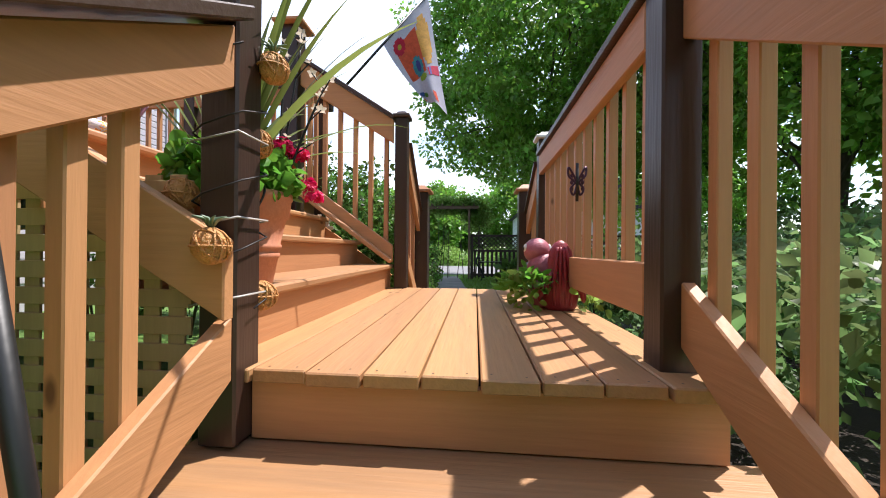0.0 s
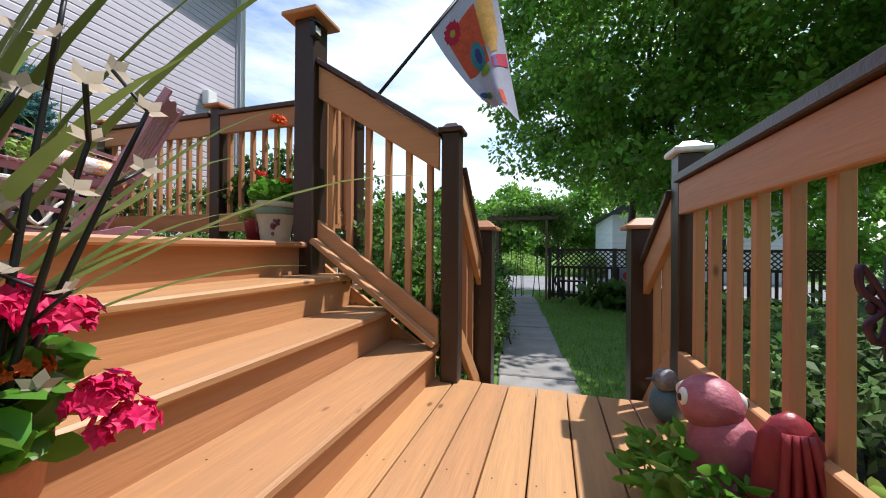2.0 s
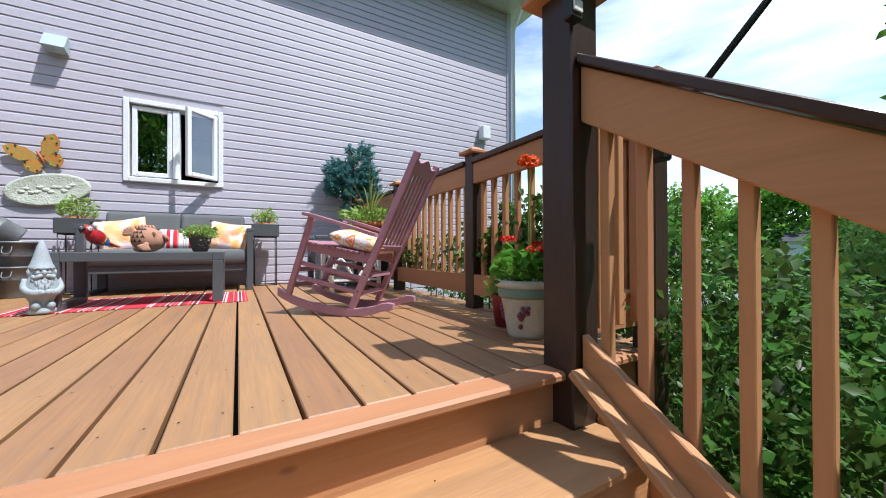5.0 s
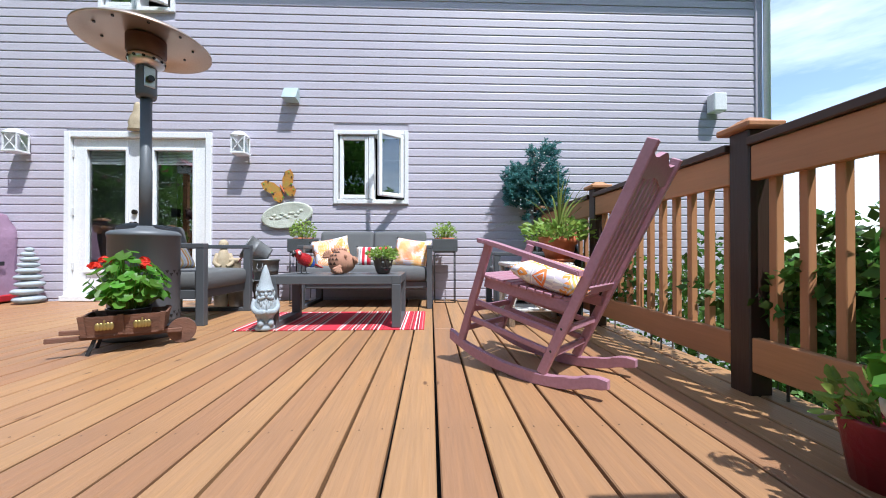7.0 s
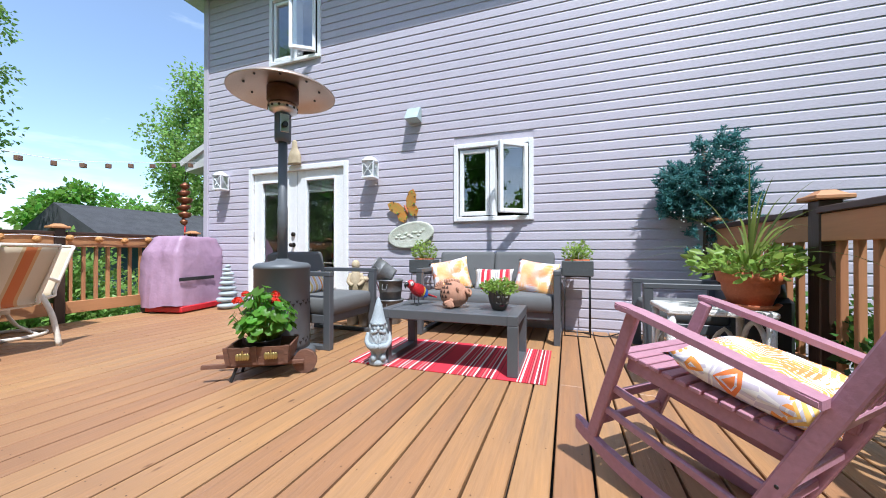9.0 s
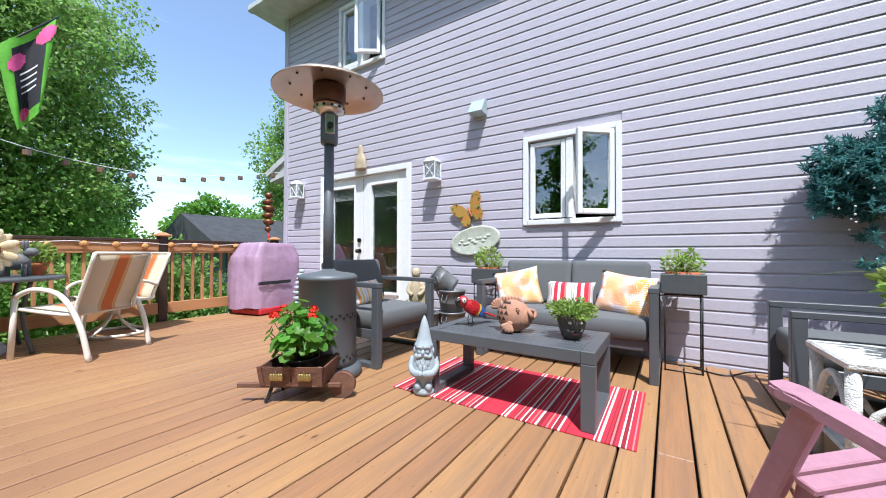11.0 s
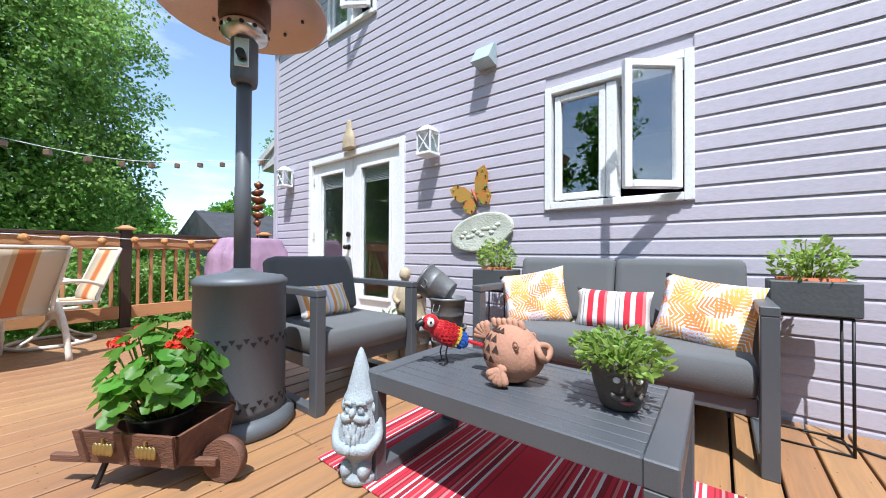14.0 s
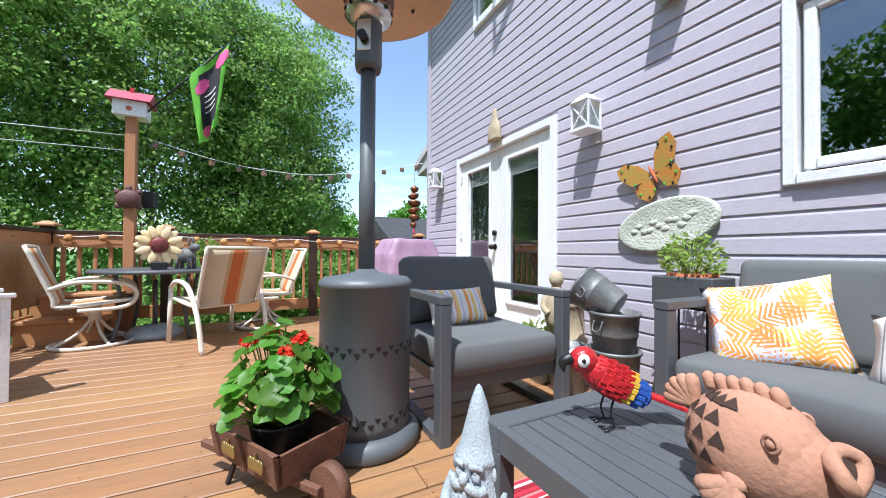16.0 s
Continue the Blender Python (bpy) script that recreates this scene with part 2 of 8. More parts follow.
def leaf_mesh(name, pos, size, material, out=None, droop=0.3, aspect=0.65, spread=1.0, jitter=0.4, oval=False):
    """Many small folded leaves at pos (n x 3); out: the way each leaf faces."""
    n = len(pos)
    d = RNG.normal(size=(n, 3)) * spread
    if out is not None:
        d = d * 0.75 + out
    d[:, 2] -= droop
    d /= np.linalg.norm(d, axis=1)[:, None] + 1e-9
    r = RNG.normal(size=(n, 3))
    w = np.cross(d, r)
    w /= np.linalg.norm(w, axis=1)[:, None] + 1e-9
    nn = np.cross(d, w)
    s = size * (1 + jitter * RNG.uniform(-1, 1, n))[:, None]
    b = pos
    wa, na = w * s * aspect * 0.5, nn * s * 0.08
    if oval:
        v = np.stack([b, b + d * s * 0.2 + wa * 0.75 + na, b + d * s * 0.55 + wa + na, b + d * s * 0.85 + wa * 0.55, b + d * s - na, b + d * s * 0.85 - wa * 0.55, b + d * s * 0.55 - wa + na, b + d * s * 0.2 - wa * 0.75 + na], 1).reshape(-1, 3)
    else:
        v = np.stack([b, b + d * s * 0.45 + wa + na, b + d * s, b + d * s * 0.45 - wa + na], 1).reshape(-1, 3)
    me = bpy.data.meshes.new(name)
    me.vertices.add(len(v))
    me.vertices.foreach_set("co", v.astype(np.float32).ravel())
    i = np.arange(n) * (8 if oval else 4)
    f = np.stack([i, i + 1, i + 2, i, i + 2, i + 3, i, i + 3, i + 4, i, i + 4, i + 5, i, i + 5, i + 6, i, i + 6, i + 7] if oval else [i, i + 1, i + 2, i, i + 2, i + 3], 1).reshape(-1)
    me.loops.add(len(f))
    me.loops.foreach_set("vertex_index", f.astype(np.int32))
    me.polygons.add(len(f) // 3)
    me.polygons.foreach_set("loop_start", np.arange(0, len(f), 3, dtype=np.int32))
    me.update(calc_edges=True)
    me.materials.append(material)
    return me


def clumps(n_clump, per, spots, rad):
    """Points in clumps: spots (k x 3) picked at random, each with per points within rad, denser to the outside."""
    c = spots[RNG.integers(0, len(spots), n_clump)]
    d = RNG.normal(size=(n_clump, per, 3))
    d /= np.linalg.norm(d, axis=2)[:, :, None]
    q = RNG.uniform(0.2, 1, (n_clump, per, 1)) ** 0.6
    rr = rad * RNG.uniform(0.6, 1.3, (n_clump, 1, 1))
    p = c[:, None, :] + d * q * rr * np.array([1, 1, 0.75])
    return p.reshape(-1, 3), d.reshape(-1, 3)


def shell(n, centre, radii, lumpy=0.25, inner=0.5):
    """Points through the outer part of an uneven crown."""
    d = RNG.normal(size=(n, 3))
    d /= np.linalg.norm(d, axis=1)[:, None]
    lum = np.array([noise.noise(Vector(q) * 2.3 + Vector(centre)) for q in d])
    r = RNG.uniform(inner ** 3, 1, n) ** (1 / 3) * (1 + lumpy * lum)
    return np.array(centre) + d * r[:, None] * np.array(radii)


def tree(name, x, y, trunk_r, crown, radii, clump_n, per, leaf, leaf_m, bark, label, clump_r=0.5, stems=1, z0=0.0, inner=0.45, lumpy=0.35):
    t = thing(name, x, y, z0, 0, label, "tree")
    c = Vector(crown) - Vector((x, y, z0))
    bm = bmesh.new()
    rnd = random.Random(name + label)
    tips = []
    for s in range(stems):
        a = rnd.uniform(0, 6.28)
        off = Vector((math.cos(a), math.sin(a), 0)) * (0.35 * (stems > 1))
        top = c + Vector((rnd.uniform(-0.2, 0.2), rnd.uniform(-0.2, 0.2), radii[2] * 0.55 / max(c.z, 1))) + off * 2
        line = bend([off, off * 1.5 + c * 0.3 + Vector((rnd.uniform(-0.2, 0.2), rnd.uniform(-0.2, 0.2), 0)), top + Vector((0, 0, radii[2] * 0.4))], 7)
        tube(bm, line, trunk_r, 9, radii=[trunk_r * (1 - 0.85 * i / (len(line) - 1)) * (1.25 if i == 0 else 1) for i in range(len(line))])
        for k in range(11):
            i = rnd.randint(len(line) // 2, len(line) - 2)
            st = line[i]
            a = rnd.uniform(0, 6.28)
            en = c + Vector((math.cos(a) * radii[0], math.sin(a) * radii[1], rnd.uniform(-0.7, 0.6) * radii[2])) * rnd.uniform(0.6, 0.9)
            mid = st.lerp(en, 0.5) + Vector((0, 0, 0.1 * radii[2]))
            lim = bend([st, mid, en], 5)
            r0 = trunk_r * 0.24
            tube(bm, lim, r0, 6, radii=[r0 * (1 - 0.9 * j / (len(lim) - 1)) for j in range(len(lim))])
    part("trunk", bm, bark, t)
    spots = shell(clump_n * 2, tuple(c), radii, lumpy, inner)
    p, o = clumps(clump_n, per, spots, clump_r)
    me = leaf_mesh("crown", p, leaf, leaf_m, o, droop=0.45)
    cr = new("crown", me)
    cr.parent = t
    return t

# ---- ground, path, road ----
def grid_ground():
    bm = bmesh.new()
    xs = [-900, -200, -60, -30, -15, -8, -4, -2, 0, 2, 4, 8, 15, 30, 60, 200, 900]
    vs = {}
    for i, a in enumerate(xs):
        for j, b in enumerate(xs):
            vs[i, j] = bm.verts.new((a, b, 0.0))
    for i in range(len(xs) - 1):
        for j in range(len(xs) - 1):
            bm.faces.new((vs[i, j], vs[i + 1, j], vs[i + 1, j + 1], vs[i, j + 1]))
    return bm


struct("ground", grid_ground(), grass_m, "green lawn ground around the deck", "ground")
struct("road", box(-60, 60, 13.0, 19.5, -0.05, 0.02), asphalt_m, "pale grey asphalt road past the garden", "road")
# dark soil sheet; its colour paints the deep shade under the shrubs
struct("shaded_soil_sheet", box(0.62, 3.0, 0.75, 4.6, -0.05, 0.025, 0.01), soil_m, "dark soil sheet with painted deep shade under the shrubs beside the landing", "soil bed")
path = tagged(thing("pavement", 0, 0, 0), "garden path of worn grey concrete slabs", "path", kind="structure")
py = 3.62
k = 0
for ln in (1.05, 0.72, 0.85, 0.86, 1.1, 0.82, 0.8, 0.85, 0.9):
    cx = -0.13 - 0.105 * (py + ln / 2 - 4.0)
    wd = 0.76 + 0.03 * math.sin(k * 2.1)
    piece("slab", mesh_of(box(-wd / 2, wd / 2, -ln / 2 + 0.012, ln / 2 - 0.012, -0.06, 0.03, 0.012), concrete_m, "slab"), path, cx, py + ln / 2, 0.006 * math.sin(k * 1.7), 0.4 * math.sin(k), 0.5 * math.cos(k * 1.3), 6 + 0.8 * math.sin(k * 3))
    py += ln
    k += 1
gx, gy = RNG.uniform(-0.6, 7, 80000), RNG.uniform(3.2, 12.8, 80000)
ok = (gx > 0.26 - 0.105 * (gy - 4)) & ~((gx > 0.6) & (gx < 3.02) & (gy < 4.62))
gx2, gy2 = RNG.uniform(0.8, 3.0, 4000), RNG.uniform(-0.7, 0.72, 4000)
gp = np.concatenate([np.stack([gx[ok], gy[ok], 0 * gx[ok]], 1), np.stack([gx2, gy2, 0 * gx2], 1)])
tagged(new("grass", leaf_mesh("grass", gp, 0.045, grass_blade, np.tile([0, 0, 1.6], (len(gp), 1)), droop=-0.3, aspect=0.16)), "short green lawn grass beside the path", "grass", kind="stuff")

# ---- house ----
WX = -5.98
HY0, HY1, EZ = -3.8, 6.38, 6.45
DOOR = (-2.82, -0.98, 1.36, 3.53)
WIN = (0.58, 1.56, 2.615, 3.585)
UP = (-2.42, -1.46, 5.09, 6.15)
OPEN = (DOOR, WIN, UP)
house = tagged(thing("house", WX, 1.3, 0), "two storey house with pale lilac vinyl siding", "house")
house_inv = pose(-WX, -1.3, 0)


def hpart(name, bm, m, label="", parent=None):
    bmesh.ops.transform(bm, matrix=house_inv, verts=bm.verts[:])
    return part(name, bm, m, parent or house, label)


def wall_spans(z0, z1):
    """The stretches of wall free of openings between two heights."""
    cut = sorted((o[0], o[1]) for o in OPEN if o[2] < z1 - 0.001 and o[3] > z0 + 0.001)
    a, out = HY0, []
    for c0, c1 in cut:
        out.append((a, c0))
        a = c1
    return out + [(a, HY1)]


bm = bmesh.new()
zs = sorted({0.0, EZ, *[o[2] for o in OPEN], *[o[3] for o in OPEN]})
for z0, z1 in zip(zs, zs[1:]):
    for a, b in wall_spans(z0, z1):
        bx(bm, WX - 0.2, WX - 0.005, a, b, z0, z1)
for y0, y1 in ((HY0, HY0 + 0.2), (HY1 - 0.2, HY1)):
    bx(bm, WX - 8, WX - 0.2, y0, y1, 0, EZ)
bx(bm, WX - 8.2, WX - 8, HY0, HY1, 0, EZ)
hwall = hpart("wall", bm, siding_m)
# room floors and partition; the darkness of unlit rooms is in their colour
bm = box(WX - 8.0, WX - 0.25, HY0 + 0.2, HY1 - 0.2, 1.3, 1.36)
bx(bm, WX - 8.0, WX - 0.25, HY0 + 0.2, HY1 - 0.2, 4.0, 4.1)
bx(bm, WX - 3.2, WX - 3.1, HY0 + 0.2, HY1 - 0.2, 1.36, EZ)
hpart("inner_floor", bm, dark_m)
bm = bmesh.new()
bx(bm, WX - 8.6, WX + 0.42, HY0 - 0.35, HY1 + 0.4, EZ + 0.02, EZ + 0.05)
hpart("soffit", bm, soffit_m, "grey soffit under the roof edge")
bm = bmesh.new()
beam(bm, (WX + 0.46, HY0 - 0.38, EZ + 0.07), (WX + 0.46, HY1 + 0.42, EZ + 0.07), 0.1, 0.12, 0.02)
hpart("gutter", bm, soffit_m, "pale grey eaves gutter")
bm = bmesh.new()
v = [bm.verts.new(p) for p in ((WX + 0.45, HY0 - 0.4, EZ + 0.1), (WX + 0.45, HY1 + 0.45, EZ + 0.1), (WX - 4.1, HY1 + 0.45, EZ + 2.0), (WX - 4.1, HY0 - 0.4, EZ + 2.0), (WX - 8.6, HY1 + 0.45, EZ + 0.1), (WX - 8.6, HY0 - 0.4, EZ + 0.1))]
for q in ((0, 1, 2, 3), (3, 2, 4, 5), (0, 3, 5), (1, 4, 2), (0, 5, 4, 1)):
    bm.faces.new([v[i] for i in q])
hpart("roof", bm, shingle_m, "dark shingle roof")
for y0, y1 in ((HY0 - 0.02, HY0 + 0.08), (HY1 - 0.08, HY1 + 0.02)):
    hpart("corner_trim", box(WX - 0.06, WX + 0.03, y0, y1, 0.2, EZ, 0.006), siding_m, "lilac corner post of the siding")
bm = bmesh.new()
tube(bm, [(WX + 0.08, HY1 + 0.03, 0.2), (WX + 0.08, HY1 + 0.03, EZ - 0.35), (WX + 0.3, HY1 + 0.03, EZ - 0.05), (WX + 0.44, HY1 + 0.03, EZ + 0.05)], 0.04, 8)
hpart("downpipe", bm, white_m, "white downpipe at the corner")

# siding courses: each a sloped face with a proud lower lip
PITCH = 0.1093
courses = {}


def course_mesh(length):
    key = round(length, 3)
    if key not in courses:
        bm = bmesh.new()
        prof = [(0.0, PITCH), (0.002, PITCH), (0.002, PITCH - 0.006), (0.0098, PITCH - 0.027), (0.0122, 0.004), (0.0122, 0.0), (0.003, 0.0), (0.0, 0.0)]
        a = [bm.verts.new((x, 0, z)) for x, z in prof]
        b = [bm.verts.new((x, length, z)) for x, z in prof]
        for i in range(len(prof)):
            j = (i + 1) % len(prof)
            bm.faces.new((a[i], a[j], b[j], b[i]))
        bm.faces.new(a[::-1])
        bm.faces.new(b)
        courses[key] = mesh_of(bm, siding_m, "siding_course")
    return courses[key]


# ---- door ----
def casing(bm, y0, y1, z0, z1, w, x0, x1, sill=True, bev=0.006):
    bx(bm, x0, x1, y0, y0 + w, z0, z1, bev)
    bx(bm, x0, x1, y1 - w, y1, z0, z1, bev)
    bx(bm, x0, x1, y0 + w, y1 - w, z1 - w, z1, bev)
    if sill:
        bx(bm, x0, x1 + 0.012, y0 + w, y1 - w, z0, z0 + w, bev)


door = tagged(thing("door_1", WX, -1.9, 1.36), "white double patio door with glazed leaves, shut", "door", kind="structure")
dinv = pose(-WX, 1.9, -1.36)


def dpart(name, bm, m, label="", parent=None):
    bmesh.ops.transform(bm, matrix=dinv, verts=bm.verts[:])
    return part(name, bm, m, parent or door, label)


bm = bmesh.new()
casing(bm, DOOR[0], DOOR[1], 1.4, 3.53, 0.075, WX - 0.14, WX + 0.035, False)
bx(bm, WX - 0.2, WX + 0.09, DOOR[0], DOOR[1], 1.362, 1.43, 0.008)
dpart("door_frame", bm, white_m)
mid = (DOOR[0] + DOOR[1]) / 2
for a, b, s in ((DOOR[0] + 0.08, mid - 0.004, 1), (mid + 0.004, DOOR[1] - 0.08, -1)):
    bm = bmesh.new()
    g0, g1, gz0, gz1 = a + 0.17, b - 0.17, 1.75, 3.3
    bx(bm, WX - 0.06, WX - 0.012, a, g0, 1.435, 3.45, 0.004)
    bx(bm, WX - 0.06, WX - 0.012, g1, b, 1.435, 3.45, 0.004)
    bx(bm, WX - 0.06, WX - 0.012, g0, g1, 1.435, gz0, 0.004)
    bx(bm, WX - 0.06, WX - 0.012, g0, g1, gz1, 3.45, 0.004)
    casing(bm, g0 - 0.03, g1 + 0.03, gz0 - 0.03, gz1 + 0.03, 0.035, WX - 0.01, WX + 0.008)
    leafd = dpart("door_leaf", bm, white_m)
    o = dpart("pane", box(WX - 0.04, WX - 0.034, g0 - 0.005, g1 + 0.005, gz0 - 0.005, gz1 + 0.005), pane_m, "", leafd)
    o.visible_shadow = False
    bm = bmesh.new()
    for i in range(9):
        bx(bm, WX - 0.085, WX - 0.07, g0, g1, 3.29 - i * 0.02, 3.302 - i * 0.02)
    dpart("blind", bm, white_m, "raised white slatted blind", leafd)
    if s == 1:
        for z in (1.75, 2.45, 3.2):
            dpart("hinge", box(WX - 0.012, WX + 0.006, a - 0.012, a + 0.012, z, z + 0.1, 0.003), soffit_m, "grey steel hinge", leafd)
        knob_m = mat("dark_bronze_metal", (0.05, 0.04, 0.035), rough=0.35, metal=0.8)
        bm = ball(bmesh.new(), (WX + 0.045, b - 0.06, 2.34), 0.032)
        tube(bm, [(WX - 0.012, b - 0.06, 2.34), (WX + 0.04, b - 0.06, 2.34)], 0.014)
        tube(bm, [(WX - 0.012, b - 0.06, 2.34), (WX - 0.004, b - 0.06, 2.34)], 0.035, 14)
        dpart("door_knob", bm, knob_m, "dark bronze door knob", leafd)
        dpart("deadbolt", tube(bmesh.new(), [(WX - 0.012, b - 0.06, 2.5), (WX + 0.015, b - 0.06, 2.5)], 0.032, 14), knob_m, "dark bronze deadbolt", leafd)


# ---- windows ----
def window(name, y0, y1, z0, z1, label, open_at):
    w = tagged(thing(name, WX, (y0 + y1) / 2, z0), label, "window", kind="structure")
    inv = pose(-WX, -(y0 + y1) / 2, -z0)

    def wp(nm, bm, m, lab="", par=None):
        bmesh.ops.transform(bm, matrix=inv, verts=bm.verts[:])
        return part(nm, bm, m, par or w, lab)
    bm = bmesh.new()
    casing(bm, y0, y1, z0, z1, 0.055, WX - 0.16, WX + 0.03)
    my = (y0 + y1) / 2
    bx(bm, WX - 0.14, WX + 0.01, my - 0.035, my + 0.035, z0 + 0.07, z1 - 0.07, 0.005)
    wp("window_frame", bm, white_m)
    a, b = y0 + 0.075, my - 0.04
    bm = bmesh.new()
    casing(bm, a, b, z0 + 0.075, z1 - 0.075, 0.047, WX - 0.05, WX + 0.005)
    s = wp("sash", bm, white_m, "shut white sash")
    o = wp("pane", box(WX - 0.03, WX - 0.024, a + 0.05, b - 0.05, z0 + 0.125, z1 - 0.125), pane_m, "", s)
    o.visible_shadow = False
    a, b = my + 0.04, y1 - 0.075
    wd, ht = b - a, z1 - z0 - 0.15
    bm = bmesh.new()
    casing(bm, 0, wd, 0, ht, 0.048, -0.02, 0.03)
    turn = pose(WX + 0.03, b, z0 + 0.075, 0, 0, 0) @ pose(0, 0, 0, 0, 0, open_at) @ pose(0, -wd, 0)
    bmesh.ops.transform(bm, matrix=turn, verts=bm.verts[:])
    s2 = wp("open_sash", bm, white_m, "white casement sash swung open")
    bm = box(0.0, 0.006, 0.05, wd - 0.05, 0.05, ht - 0.05)
    bmesh.ops.transform(bm, matrix=turn, verts=bm.verts[:])
    o = wp("pane", bm, pane_m, "", s2)
    o.visible_shadow = False
    return w


window("window_1", *WIN, "white casement window with one sash swung open", 40)
window("window_2", *UP, "white upper floor casement window with an open sash", 34)

# ---- deck, stairs, landing ----
DZ, LZ = 1.36, 0.595
DX1, DY0, DY1 = -1.5, -4.05, 3.36
# solid slab in place of joists; shade between planks painted as near black
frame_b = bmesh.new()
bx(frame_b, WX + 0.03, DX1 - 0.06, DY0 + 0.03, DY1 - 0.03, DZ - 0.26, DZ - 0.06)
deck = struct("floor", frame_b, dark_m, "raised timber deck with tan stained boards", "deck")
fas = thing("deck_fascia", 0, 0, 0, 0, "tan stained boards along the deck edge", "fascia", kind="structure")
part("fascia_board", box(DX1 - 0.06, DX1 - 0.035, DY0, DY1, DZ - 0.28, DZ - 0.03, 0.003), tan_y, fas)
part("fascia_board", box(WX + 0.02, DX1 - 0.06, DY1 - 0.03, DY1 - 0.002, DZ - 0.28, DZ - 0.03, 0.003), tan_x, fas)
part("fascia_board", box(WX + 0.02, DX1 - 0.06, DY0 + 0.002, DY0 + 0.03, DZ - 0.28, DZ - 0.03, 0.003), tan_x, fas)
# nosing boards, risers, treads
nb = bmesh.new()
bx(nb, DX1 - 0.085, DX1 + 0.025, DY0, DY1, DZ - 0.032, DZ + 0.003, 0.01)
struct("deck_edge_board", nb, tan_y, "tan stained edge board of the deck", "edge board")
stairs = tagged(thing("stairs", -0.7, 1.8, LZ), "wide tan stained wooden stairs up to the deck", "stairs", kind="structure")
SY0, SY1 = 0.9, 2.86
for i in range(3):
    rx_ = -0.695 - 0.28 * i
    z0 = LZ + 0.191 * i
    part("riser", box(rx_ - 0.025 + 0.7, rx_ + 0.7, SY0 - 1.8, SY1 - 1.8, z0 - LZ - 0.02, z0 + 0.1555 - LZ, 0.002), tan_y, stairs)
    part("tread", box(rx_ - 0.28 + 0.7, rx_ + 0.032 + 0.7, SY0 - 1.8 - 0.01, SY1 - 1.8 + 0.01, z0 + 0.156 - LZ, z0 + 0.191 - LZ, 0.009), deck_y, stairs)
for yy in (SY1,):
    bm = bmesh.new()
    beam(bm, (-0.74 + 0.7, yy + 0.015 - 1.8, 0.02), (-1.56 + 0.7, yy + 0.015 - 1.8, 0.58), 0.03, 0.2)
    part("stringer", bm, tan_x, stairs)
lower = tagged(thing("garden_steps", 0, 0, 0), "tan stained wooden steps up to the landing", "steps", kind="structure")
for y0, z in ((0.58, 0.40), (0.29, 0.205)):
    part("tread", box(-0.74, 0.70, y0, y0 + 0.33, z - 0.036, z, 0.009), deck_x, lower)
    part("riser", box(-0.72, 0.66, y0 + 0.035, y0 + 0.06, z - 0.2, z - 0.037, 0.002), tan_x, lower)
part("riser", box(-0.585, 0.60, 0.885, 0.91, 0.405, LZ - 0.037, 0.002), tan_x, lower)
back = tagged(thing("garden_steps", 0, 0, 0), "tan stained wooden steps down to the path", "steps", kind="structure")
for y0, z in ((2.84, 0.40), (3.13, 0.205)):
    part("tread", box(-0.55, 0.5, y0, y0 + 0.32, z - 0.036, z, 0.009), deck_x, back)
    part("riser", box(-0.5, 0.46, y0 + 0.25, y0 + 0.28, z - 0.2, z - 0.037, 0.002), tan_x, back)
part("riser", box(-0.5, 0.46, 2.82, 2.84, 0.405, LZ - 0.037, 0.002), tan_x, back)
# same near-black slab here, its colour standing in for shade below the planks
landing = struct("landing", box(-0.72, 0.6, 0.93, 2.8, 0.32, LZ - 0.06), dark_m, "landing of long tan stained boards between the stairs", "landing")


# ---- railings ----
def post(parent, x, y, z0, z1, w=0.1, cap_m=None, capw=0.035):
    p = part("post", box(x - w / 2, x + w / 2, y - w / 2, y + w / 2, z0, z1, 0.006), brown_z, parent, "dark brown post")
    bm = bmesh.new()
    c = w / 2 + capw
    bx(bm, x - c, x + c, y - c, y + c, z1, z1 + 0.028, 0.006)
    t = [bm.verts.new((x + a * (c - 0.02), y + b * (c - 0.02), z1 + 0.028)) for a, b in ((-1, -1), (1, -1), (1, 1), (-1, 1))]
    u = [bm.verts.new((x + a * w * 0.28, y + b * w * 0.28, z1 + 0.028 + w * 0.28)) for a, b in ((-1, -1), (1, -1), (1, 1), (-1, 1))]
    for i in range(4):
        bm.faces.new((t[i], t[(i + 1) % 4], u[(i + 1) % 4], u[i]))
    bm.faces.new(u)
    part("post_cap", bm, cap_m or tan_x, p, "tan pyramid post cap")
    return p


